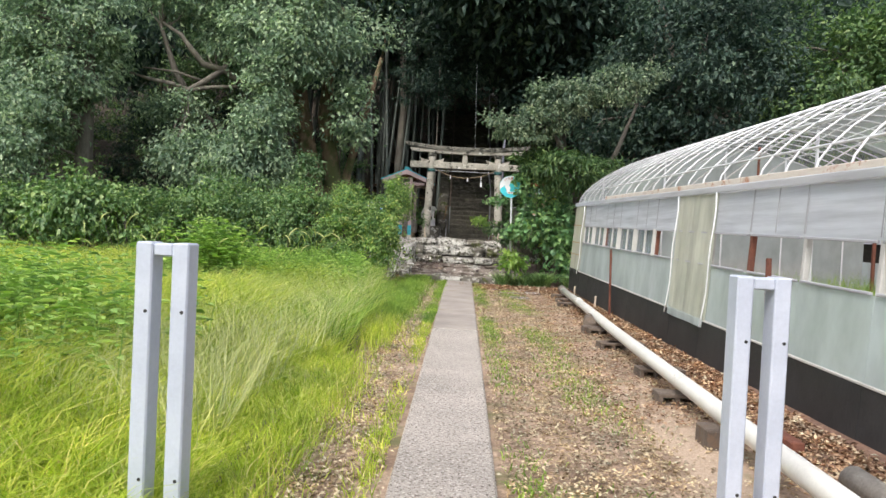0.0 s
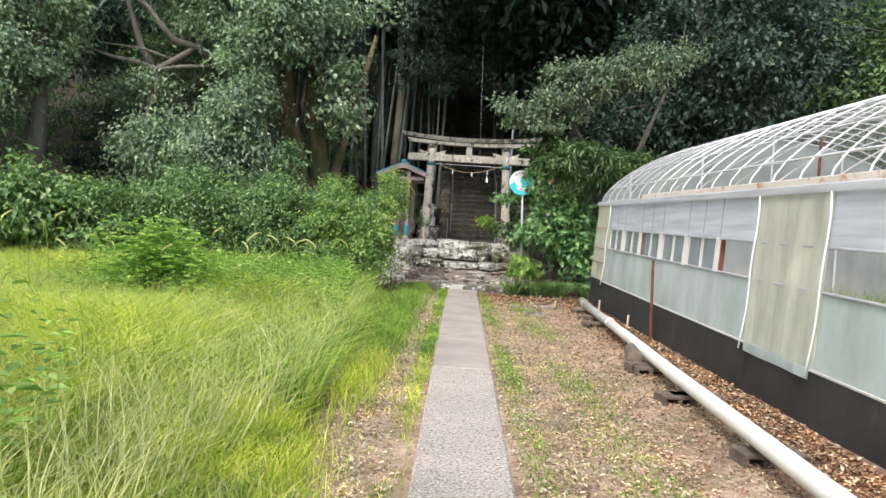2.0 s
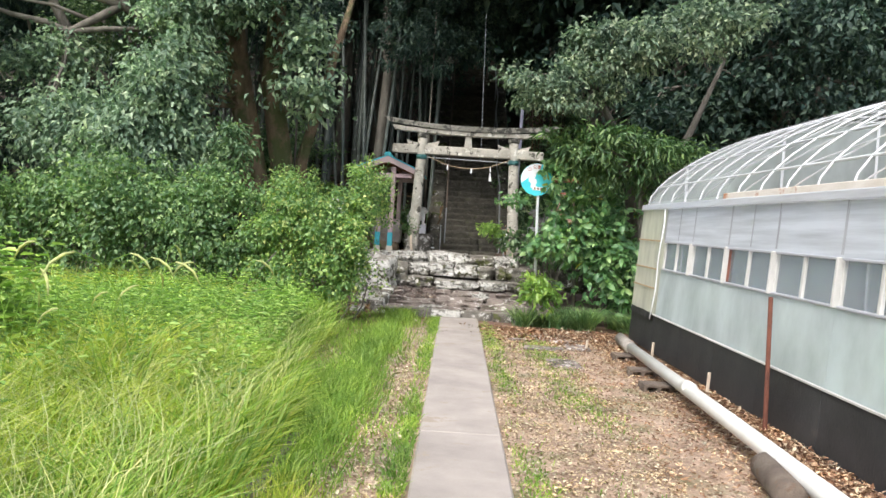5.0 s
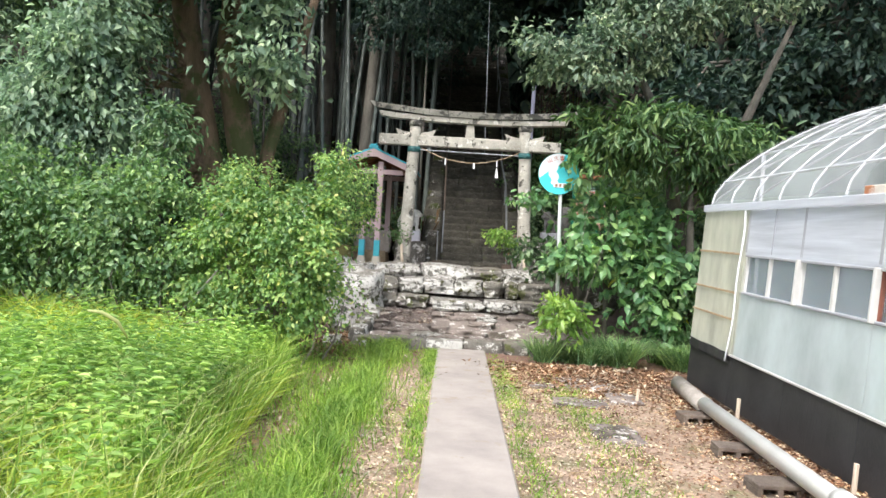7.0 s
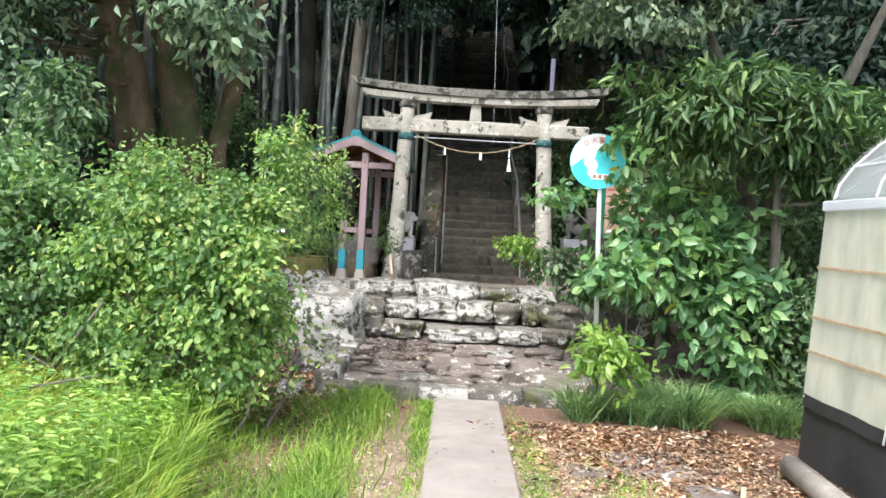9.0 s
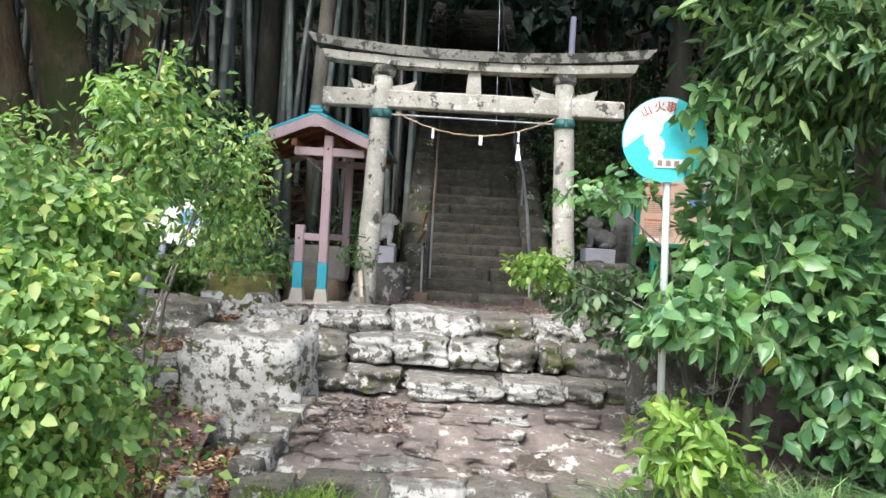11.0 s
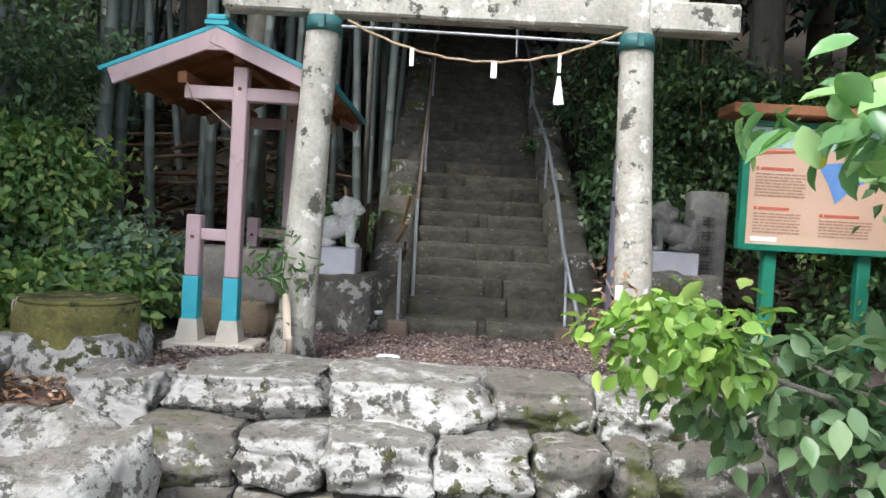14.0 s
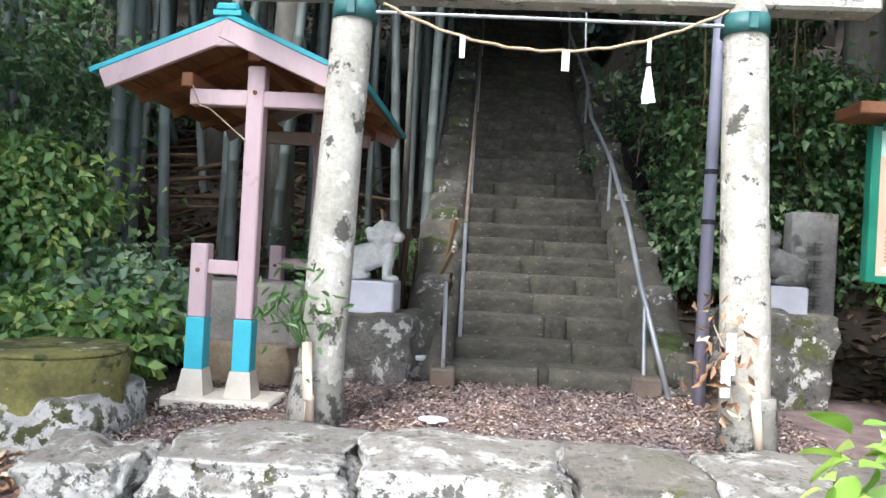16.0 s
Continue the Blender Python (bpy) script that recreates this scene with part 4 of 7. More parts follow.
for ex, ez in ((LX, LZ), (RRX, LZ)):
    sgn = 1 if ex > RX else -1
    dx, dz = ex - RX, ez - RZ
    L = math.hypot(dx, dz)
    rot = math.atan2(-dz, abs(dx))
    slope = Matrix.Translation((RX, 0, RZ)) @ Matrix.Rotation(rot * sgn, 4, "Y")
    for k in range(9):
        a, b = L * k / 9, L * (k + 1) / 9 - 0.003
        part("roof_board", box(sgn * a if sgn > 0 else -b, b if sgn > 0 else -a, RY0 + 0.024 + 0.003 * sgn, RY1 - 0.024 - 0.003 * sgn, -0.035, -0.015, 0.002, None, slope), M_WOOD_UNDER, shelter)
    for yy in (RY0 + 0.45, RY0 + 0.9, RY0 + 1.35):
        part("rafter", box(min(0, sgn * L), max(0, sgn * L), yy - 0.02, yy + 0.02, -0.085, -0.036, 0.003, None, slope), M_WOOD_UNDER, shelter)
    part("roof_sheet", box(min(0, sgn * (L + 0.02)), max(0, sgn * (L + 0.02)), RY0 - 0.02 - 0.003 * sgn, RY1 + 0.02 + 0.003 * sgn, -0.012, 0.016, 0.004, None, slope), M_CYAN, shelter, "turquoise metal roof sheet")
    for yy in (RY0, RY1):
        part("barge_board", box(min(0, sgn * (L - 0.03)), max(0, sgn * (L - 0.03)), yy - 0.018 - 0.002 * sgn, yy + 0.018 + 0.002 * sgn, -0.115, -0.013, 0.004, None, slope), M_PINK, shelter, "faded pink barge board")
bm = box(RX - 0.075, RX + 0.075, RY0 - 0.03, RY1 + 0.03, RZ + 0.0, RZ + 0.03, 0.004)
box(RX - 0.06, RX + 0.06, RY0 - 0.035, RY1 + 0.035, RZ + 0.022, RZ + 0.065, 0.012, bm)
part("ridge_cap", bm, M_CYAN, shelter, "turquoise ridge cap")
for yy in (RY0, RY1):
    part("gable_block", box(RX - 0.07, RX + 0.07, yy - 0.014, yy + 0.014, RZ - 0.15, RZ - 0.005, 0.003), M_PINK, shelter)
part("string", tube([(-1.8, 20.05, 2.5), (-1.76, 20.05, 2.4), (-1.7, 20.05, 2.38), (-1.5, 20.05, 2.22)], 0.004, 5), M_ROPE, shelter, "frayed pale string")
basin = thing("stone_basin", (-1.6, 20.85, 0.86), "worn brown stone water basin under the shelter", "stone basin")
part("bowl", rock(-1.62, 20.8, 1.27, 0.62, 0.5, 0.38, 411, 0.05, 0.9, 8), M_PIPE_GREY, basin, "", True)
part("base", rock(-1.66, 20.8, 0.97, 0.62, 0.56, 0.28, 412, 0.06, 0.86, 6), surface("tan_base_stone", (0.26, 0.19, 0.12), (0.42, 0.33, 0.22), 4, 40, 0.9, 0.6), basin, "tan base stone", True)

# ---- statues ----


def lion(name, at, flip, mat, label):
    """A seated guardian beast in one mesh."""
    bm = bmesh.new()

    def ball(x, y, z, a, b, c, ry=0):
        m = Matrix.Translation((x, y, z)) @ Matrix.Rotation(radians(ry), 4, "Y") @ Matrix.Diagonal((a, b, c, 1))
        bmesh.ops.create_icosphere(bm, subdivisions=3, radius=1, matrix=m)
    ball(-0.04, 0, 0.14, 0.13, 0.075, 0.09, -25)
    ball(0.04, 0, 0.19, 0.08, 0.075, 0.11, 15)
    ball(-0.12, 0, 0.09, 0.075, 0.085, 0.085)
    ball(0.07, -0.01, 0.31, 0.075, 0.07, 0.075)
    ball(0.13, -0.01, 0.29, 0.04, 0.05, 0.035)
    ball(0.13, -0.01, 0.265, 0.03, 0.04, 0.018)
    for s in (-1, 1):
        ball(0.09, s * 0.045, 0.1, 0.024, 0.024, 0.1, 8)
        ball(0.11, s * 0.045, 0.015, 0.035, 0.028, 0.02)
        ball(-0.06, s * 0.06, 0.03, 0.06, 0.03, 0.03)
        ball(0.05, s * 0.06, 0.36, 0.02, 0.012, 0.03)
    for k in range(16):
        a = k * 2.4
        ball(0.02 + 0.03 * math.sin(k), 0.065 * math.sin(a), 0.25 + 0.07 * math.cos(a), 0.03, 0.025, 0.03)
    for k in range(5):
        ball(-0.17 + 0.01 * k, 0.012 * (k % 2), 0.14 + 0.04 * k, 0.035 - 0.003 * k, 0.03, 0.04, 20)
    for q in bm.verts:
        q.co += Vector((noise.noise(q.co * 30), noise.noise(q.co * 30 + Vector((5, 0, 0))), noise.noise(q.co * 30 + Vector((0, 5, 0))))) * 0.006
    bm.transform(Matrix.Translation(at) @ Matrix.Diagonal((flip, 1, 1.0, 1)))
    if flip < 0:
        bmesh.ops.reverse_faces(bm, faces=bm.faces[:])
    ob = solo(name, bm, mat, label, "statue", "guardian statues", smooth=True)
    rm = ob.modifiers.new("weld", "REMESH")
    rm.mode, rm.voxel_size = "VOXEL", 0.0085
    me = bpy.data.meshes.new_from_object(ob.evaluated_get(bpy.context.evaluated_depsgraph_get()))
    ob.modifiers.clear()
    ob.data = me
    me.shade_smooth()


lion("guardian_statue", (-0.97, 21.0, 1.495), 1.25, M_MARBLE, "white carved stone guardian beast on a pale plinth")
lion("guardian_statue", (1.6, 21.15, 1.6), -1.15, M_GREYSTONE, "grey carved stone guardian beast on a pale plinth")
solo("plinth", box(-1.14, -0.79, 20.82, 21.18, 1.29, 1.495, 0.01), M_PLINTH, "smooth pale stone plinth under the white statue", "plinth")
solo("plinth", box(1.42, 1.77, 20.98, 21.32, 1.4, 1.6, 0.01), M_PLINTH, "smooth pale stone plinth under the grey statue", "plinth")
solo("base_rock", rock(-0.95, 21.05, 1.06, 0.62, 0.5, 0.52, 431, 0.16, 0.7, 12), M_LICHEN_DARK, "mossy rough base rock under a plinth", "rock", smooth=True)
solo("base_rock", rock(1.58, 21.14, 1.12, 0.66, 0.56, 0.62, 432, 0.16, 0.7, 12), M_LICHEN_DARK, "mossy rough base rock under a plinth", "rock", smooth=True)
stele = thing("stele", (1.98, 21.5, 0.9), "grey inscribed stone stele standing among shrubs", "stele")
part("slab", rock(1.98, 21.5, 1.46, 0.3, 0.14, 1.28, 440, 0.025, 0.95, 10), M_GREYSTONE, stele, "", True)
for k in range(7):
    bm = bmesh.new()
    for j in range(3):
        box(1.93, 2.03 - 0.02 * (j % 2), 21.41, 21.432, 1.83 - k * 0.12 + j * 0.028, 1.838 - k * 0.12 + j * 0.028, 0, bm)
    box(1.975 + 0.01 * (k % 2), 1.985 + 0.01 * (k % 2), 21.41, 21.432, 1.815 - k * 0.12, 1.9 - k * 0.12, 0, bm)
    part("carving", bm, M_STELE_CUT, stele)

# ---- railings and poles ----
rail = thing("stair_rail", (-0.39, 20.9, 0.9), "thin rusty steel stair handrail", "handrail", "stair handrails")


def slope_pt(k, dx, up):
    yy, zz, cx, half = STEP_ROWS[k]
    return (cx + dx * (half - 0.06), yy + 0.1, zz + up)


part("bar", tube([slope_pt(k, -1, 0.78) for k in range(1, 46, 4)], 0.016, 8), M_RAIL_BROWN, rail, "", True)
for k in (1, 9, 17, 25, 33, 41):
    a = slope_pt(k, -1, -0.12)
    part("post", tube([a, slope_pt(k, -1, 0.78)], 0.014, 8), M_GREY_STEEL, rail)
part("post", tube([(-0.46, 20.86, 0.9), (-0.47, 20.86, 1.52)], 0.013, 8), M_GREY_STEEL, rail)
part("footing", box(-0.535, -0.385, 20.78, 20.94, 0.82, 0.985, 0.01), M_BLOCK, rail, "small cement footing")
rail = thing("stair_rail", (0.95, 20.9, 0.9), "bent grey steel stair handrail running to the ground", "handrail", "stair handrails")
bar = [(0.93, 20.88, 0.87), (0.83, 21.05, 1.32), (0.79, 21.2, 1.55)] + [(STEP_ROWS[k][2] + STEP_ROWS[k][3] - 0.02 + 0.04 * math.sin(k), STEP_ROWS[k][0] + 0.1, STEP_ROWS[k][1] + 0.62) for k in range(3, 46, 4)]
part("bar", tube(bar, 0.019, 8), M_GREY_STEEL, rail, "", True)
for k in (7, 15, 23, 31):
    p_ = (STEP_ROWS[k][2] + STEP_ROWS[k][3] - 0.02 + 0.04 * math.sin(k), STEP_ROWS[k][0] + 0.1, STEP_ROWS[k][1] + 0.62)
    part("post", tube([(p_[0], p_[1], p_[2] - 0.75), p_], 0.014, 8), M_GREY_STEEL, rail)
part("post", tube([(0.8, 21.0, 0.9), (0.8, 21.1, 1.42)], 0.013, 8), M_GREY_STEEL, rail)
part("footing", box(0.72, 0.9, 20.92, 21.08, 0.82, 0.985, 0.01), M_BLOCK, rail, "small cement footing")
up = thing("service_pole", (1.08, 20.8, 0.9), "slim lilac-grey service pole behind the gate pillar", "pole")
part("shaft", tube([(1.08, 20.8, 0.85), (1.09, 20.8, 3.2), (1.1, 20.8, 4.2)], [0.04, 0.036, 0.034], 12), M_UTIL, up, "", True)
for zz in (1.95, 2.25):
    part("strap", tube([(1.085, 20.8, zz), (1.085, 20.8, zz + 0.03)], 0.043, 12), M_BLACK_SHEET, up, "black strap")
solo("hanging_wire", tube([(0.28, 20.6, 2.9), (0.25, 20.6, 4.0), (0.2, 20.7, 6.0)], 0.006, 5), M_GREY_STEEL, "thin pale wire hanging down from the trees", "wire")

# ---- lettering ----


def lettering(body, size, m, mat, parent, name, align="LEFT"):
    cu = bpy.data.curves.new(name, "FONT")
    cu.body, cu.size, cu.extrude, cu.align_x = body, size, 0.0008, align
    if align == "CENTER":
        cu.align_y = "CENTER"
    cu.materials.append(mat)
    ob = new(name, cu)
    me = bpy.data.meshes.new_from_object(ob.evaluated_get(bpy.context.evaluated_depsgraph_get()))
    bpy.data.objects.remove(ob)
    me.transform(m)
    hang(new(name, me), parent)


# ---- notice board ----
board = thing("notice_board", (2.2, 20.5, 0.9), "salmon notice board in green steel frame with small roof", "notice board")
BY = 20.5
part("panel", box(1.9, 2.95, BY, BY + 0.03, 1.7, 2.5, 0), M_BOARD, board, "salmon printed panel")
part("header", box(1.905, 2.945, BY - 0.004, BY - 0.001, 2.36, 2.495, 0), M_BOARD_TOP, board, "pale green title strip")
for a in ((1.85, 1.9, 1.66, 2.52), (2.95, 3.0, 1.66, 2.52)):
    part("frame_side", box(a[0], a[1], BY - 0.02, BY + 0.05, a[2], a[3], 0.004), M_GREEN_FRAME, board)
part("frame_bottom", box(1.9, 2.95, BY - 0.02, BY + 0.05, 1.655, 1.7, 0.004), M_GREEN_FRAME, board)
part("frame_top", box(1.9, 2.95, BY - 0.02, BY + 0.05, 2.5, 2.54, 0.004), M_GREEN_FRAME, board)
part("roof", box(1.72, 3.12, BY - 0.14, BY + 0.16, 2.56, 2.63, 0.008), M_WOOD_UNDER, board, "orange-brown timber roof board")
for xx in (2.1, 2.75):
    part("post", box(xx - 0.045, xx + 0.045, BY + 0.03, BY + 0.1, 0.4, 1.68, 0.006), M_GREEN_FRAME, board)
for x0, z0, n, w in ((1.95, 2.2, 8, 0.34), (1.95, 1.93, 7, 0.32), (2.4, 1.9, 6, 0.36)):
    bm = bmesh.new()
    box(x0, x0 + 0.02, BY - 0.003, BY - 0.001, z0 + 0.005, z0 + 0.028, 0, bm)
    box(x0 + 0.03, x0 + w * 0.75, BY - 0.003, BY - 0.001, z0 + 0.006, z0 + 0.026, 0, bm)
    part("heading", bm, M_INK_RED, board)
    for k in range(n):
        bm = bmesh.new()
        x = x0
        while x < x0 + w - 0.02:
            d = RNG.uniform(0.02, 0.07)
            box(x, min(x + d, x0 + w), BY - 0.003, BY - 0.001, z0 - 0.026 - k * 0.021, z0 - 0.016 - k * 0.021, 0, bm)
            x += d + 0.007
        part("text_line", bm, M_INK, board)
for words, zz in (("大津", 2.425), ("史跡と", 2.37)):
    lettering(words, 0.062, pose(1.94, BY - 0.006, zz, 90, 0, 0), M_INK_BLUE, board, "title")
bm = bmesh.new()
vs = [bm.verts.new((x, BY - 0.004, z)) for x, z in ((1.93, 2.325), (2.05, 2.34), (2.3, 2.35), (2.28, 2.335), (2.05, 2.32), (1.935, 2.305))]
bm.faces.new(vs)
part("underline", bm, M_INK_RED, board)
bm = bmesh.new()
vs = [bm.verts.new((x, BY - 0.004, z)) for x, z in ((2.36, 2.26), (2.6, 2.29), (2.8, 2.2), (2.62, 2.12), (2.5, 2.0), (2.44, 2.14))]
bm.faces.new(vs)
part("map", bm, M_INK_BLUE, board, "blue map patch")
part("footer", box(1.94, 2.12, BY - 0.003, BY - 0.001, 1.72, 1.75, 0), M_SIGN_WHITE, board, "white caption strip")

# ---- round sign ----
sign = thing("round_sign", (1.14, 16.93, 0.3), "round cyan and white enamel sign on a thin white post", "sign")
part("post", tube([(1.19, 16.95, 0.15), (1.13, 16.95, 2.05), (1.12, 16.95, 2.4)], 0.023, 12), M_POLE_WHITE, sign, "", True)


def plate(pts, y, name, mat):
    bm = bmesh.new()
    bm.faces.new([bm.verts.new((x, y, z)) for x, z in pts])
    part(name, bm, mat, sign)


SX, SZ, SR = 1.092, 2.285, 0.255
part("disc", tube([(SX, 16.92, SZ), (SX, 16.905, SZ)], SR, 48), M_SIGN_CYAN, sign, "cyan enamel disc")
plate([(SX + SR * 0.985 * math.cos(a), SZ + SR * 0.985 * math.sin(a)) for a in np.linspace(radians(75), radians(195), 24)] + [(SX - 0.14, SZ + 0.02), (SX - 0.05, SZ + 0.07), (SX + 0.03, SZ + 0.13)], 16.902, "white_field", M_SIGN_WHITE)
for kk, (ex, ez, a, b) in enumerate(((-0.07, 0.09, 0.055, 0.085), (-0.05, -0.04, 0.05, 0.06), (-0.1, 0.0, 0.03, 0.05), (-0.05, -0.11, 0.045, 0.03))):
    plate([(SX + ex + a * math.cos(k), SZ + ez + b * math.sin(k)) for k in np.linspace(0, 2 * math.pi, 18)[:-1]], 16.9005 - 0.0006 * kk, "white_shape", M_SIGN_WHITE)
plate([(SX - 0.06, SZ - 0.17), (SX + 0.17, SZ - 0.17), (SX + 0.17, SZ - 0.115), (SX - 0.06, SZ - 0.115)], 16.898, "name_strip", M_SIGN_WHITE)
for k in range(4):
    plate([(SX - 0.04 + k * 0.05, SZ - 0.16), (SX - 0.01 + k * 0.05, SZ - 0.16), (SX - 0.01 + k * 0.05, SZ - 0.125), (SX - 0.04 + k * 0.05, SZ - 0.125)], 16.896, "mark", M_INK)
for ch, ang, rr_, rot in (("山", 128, 0.2, 30), ("火", 103, 0.195, 12), ("事", 82, 0.19, -6)):
    lettering(ch, 0.07, pose(SX + rr_ * math.cos(radians(ang)), 16.897, SZ + rr_ * math.sin(radians(ang)), 90, 0, 0) @ pose(0, 0, 0, 0, 0, rot), M_INK_RED, sign, "letter", "CENTER")
tilt = thing("leaning_sign", (-2.3, 17.95, 0.6), "weathered white sign board leaning on a grey post", "sign")
mt = Matrix.Translation((-2.12, 17.66, 1.64)) @ pose(0, 0, 0, -20, 0, -16) @ pose(0, 0, 0, 0, 4, 0)
part("plate", box(-0.24, 0.24, -0.006, 0.006, -0.17, 0.17, 0.002, None, mt), M_FRAME, tilt, "white sheet metal plate")
part("print", box(0.05, 0.2, -0.009, -0.0065, -0.02, 0.1, 0, None, mt), M_INK_BLUE, tilt, "faded blue print")
part("print", box(-0.2, 0.0, -0.009, -0.0065, -0.12, 0.04, 0, None, mt), surface("faded_green_print", (0.5, 0.6, 0.42), (0.62, 0.68, 0.52), 9, 60, 0.5, 0), tilt, "faded green print")
part("post", tube([(-2.62, 17.5, 0.2), (-2.12, 17.66, 1.6)], 0.026, 10), M_POST_DARK, tilt, "", True)

# ---- white barrier posts ----


def barrier(name, x0, x1, y, top, dy, label):
    t = thing(name, ((x0 + x1) / 2, y, 0), label, "barrier post", "entrance barrier posts")
    w = 0.062
    for x in (x0 + w / 2, x1 - w / 2):
        up_ = part("upright", box(x - w / 2, x + w / 2, y - 0.05, y + 0.05, -0.05, top, 0.006), M_WHITE_STEEL, t)
        for zz in (0.22, top - 0.25):
            part("hole", tube([(x + 0.012, y - 0.0495, zz), (x + 0.012, y - 0.0515, zz)], 0.007, 8), M_BLACK_SHEET, up_, "dark bolt hole")
    part("top_bar", box(x0 + w, x1 - w, y - 0.045, y + 0.045, top - 0.05, top - 0.004, 0.006), M_WHITE_STEEL, t)
    return t


barrier("barrier_post", -1.14, -0.945, 2.55, 1.085, 0, "white painted steel barrier post open in the middle")
barrier("barrier_post", 1.09, 1.295, 2.75, 1.06, 0, "chipped white steel barrier post with rust spots")

# ---- plastic greenhouse ----
gh = thing("greenhouse", (5.4, 5.7, 0), "long arched plastic greenhouse with bare white hoops and milky side panels", "greenhouse")
GY0, GY1, GW = -7.2, 15.35, 6.0


def gz(y):
    return 0.017 * (y - 8.0)


def wall_x(y, z):
    """The near side wall leans in a little towards the eave and runs slightly askew."""
    z = z - gz(y)
    return 2.355 + 0.022 * (15.35 - y) + 0.06 * (z - 0.3)


def panel(y0, y1, z0, z1, off=0.0, thick=0.012, bow=0.0, ny=1, nz=1):
    bm = bmesh.new()
    rows = []
    for i in range(ny + 1):
        y = y0 + (y1 - y0) * i / ny
        a = []
        for j in range(nz + 1):
            z = z0 + (z1 - z0) * j / nz + gz(y)
            d = off + bow * (math.sin(i * 1.9) + 0.4 * noise.noise(Vector((y * 3, z * 3, 0))))
            a.append((bm.verts.new((wall_x(y, z) - d, y, z)), bm.verts.new((wall_x(y, z) - d + thick, y, z))))
        rows.append(a)
    for a, b in zip(rows, rows[1:]):
        for (p, q), (r, s), (p2, q2), (r2, s2) in zip(a, a[1:], b, b[1:]):
            bm.faces.new((p, r, r2, p2))
            bm.faces.new((q, q2, s2, s))
    for a, b in zip(rows, rows[1:]):
        bm.faces.new((a[0][0], b[0][0], b[0][1], a[0][1]))
        bm.faces.new((a[-1][0], a[-1][1], b[-1][1], b[-1][0]))
    for a, rev in ((rows[0], 0), (rows[-1], 1)):
        for (p, q), (r, s) in zip(a, a[1:]):
            bm.faces.new((p, q, s, r) if not rev else (p, r, s, q))
    return bm


BAY = 0.98
bays = []
y = GY1 - 1.03
bays.append((y, GY1))
while y > GY0:
    bays.append((y - BAY, y))
    y -= BAY
Z0, Z1, Z2, Z3 = 0.38, 0.96, 1.31, 1.71
for i, (a, b) in enumerate(bays):
    part("base_sheet", panel(a, b, -0.05, Z0 + 0.02, 0.012, 0.02, 0.004, 3, 2), M_BLACK_SHEET, gh, "black plastic base sheet")
    end = i == 0
    part("lower_panel", panel(a + 0.004, b - 0.004, Z0 + 0.02, Z1, 0.0, 0.008, 0.003, 4, 2), M_CURTAIN if end else M_PANEL_LOW, gh)
    part("upper_panel", panel(a + 0.004, b - 0.004, Z2, Z3, 0.0, 0.008, 0.004, 4, 2), M_CURTAIN if end else M_PANEL_UP, gh)
    if not end and b > 0:
        part("batten", panel(b - 0.02, b + 0.012, Z2 + 0.02, Z3, 0.004, 0.004), M_SEAM, gh, "grey seam of the sheet")
        part("inner_strip", panel(b - 0.06, b + 0.05, Z0 + 0.03, Z1 - 0.02, -0.02, 0.006), M_SIGN_WHITE, gh, "white post behind the sheet")
        if i % 2:
            part("batten", panel((a + b) / 2 - 0.006, (a + b) / 2 + 0.006, Z2 + 0.02, Z3, 0.004, 0.004), M_SEAM, gh, "grey seam of the sheet")
    if end:
        part("end_curtain", panel(a, b, Z1, Z2, 0.004, 0.006, 0.003, 4, 2), M_CURTAIN, gh, "yellowed plastic sheet")
    # posts and windows
    zt = gz(a)
    pst = M_RUST if i % 3 == 2 else M_FRAME
    part("wall_post", beam((wall_x(a, 0.3 + zt) + 0.03, a, 0.1 + zt), (wall_x(a, Z3 + zt) + 0.03, a, Z3 + zt), 0.05, 0.05), pst, gh)
    if not end and b > 0:
        m = (a + b) / 2
        if b > 9.5:
            part("mullion", beam((wall_x(m, Z1 + zt) + 0.02, m, Z1 + zt), (wall_x(m, Z2 + zt) + 0.02, m, Z2 + zt), 0.04, 0.055), M_FRAME, gh)
        if b > 9.5:
            part("mullion", beam((wall_x(a, Z1 + zt) + 0.0, a, Z1 + zt), (wall_x(a, Z2 + zt) + 0.0, a, Z2 + zt), 0.03, 0.07), M_FRAME, gh)
        for zz in (Z1 + 0.01, Z2 - 0.01):
            part("window_rail", beam((wall_x(a, zz + zt) - 0.004, a + 0.04, zz + zt), (wall_x(b, zz + zt) - 0.004, b - 0.04, zz + gz(b)), 0.03, 0.02, 0.004), M_SEAM, gh)
        if b > 9.5:
            part("window_pane", panel(a + 0.05, m - 0.03, Z1 + 0.02, Z2 - 0.02, -0.01, 0.004), M_PANE, gh)
            part("window_pane", panel(m + 0.03, b - 0.05, Z1 + 0.02, Z2 - 0.02, -0.02, 0.004), M_PANE, gh)
part("bottom_batten", beam((wall_x(GY1, Z0) - 0.012, GY1, Z0 + 0.02 + gz(GY1)), (wall_x(GY0, Z0) - 0.012, GY0, Z0 + 0.02 + gz(GY0)), 0.02, 0.018, 0.003), M_FRAME, gh)
part("eave_gutter", beam((wall_x(GY1, Z3) - 0.02, GY1, Z3 + 0.03 + gz(GY1)), (wall_x(GY0, Z3) - 0.02, GY0, Z3 + 0.03 + gz(GY0)), 0.05, 0.07, 0.008), M_PANEL_UP, gh, "white eave strip")
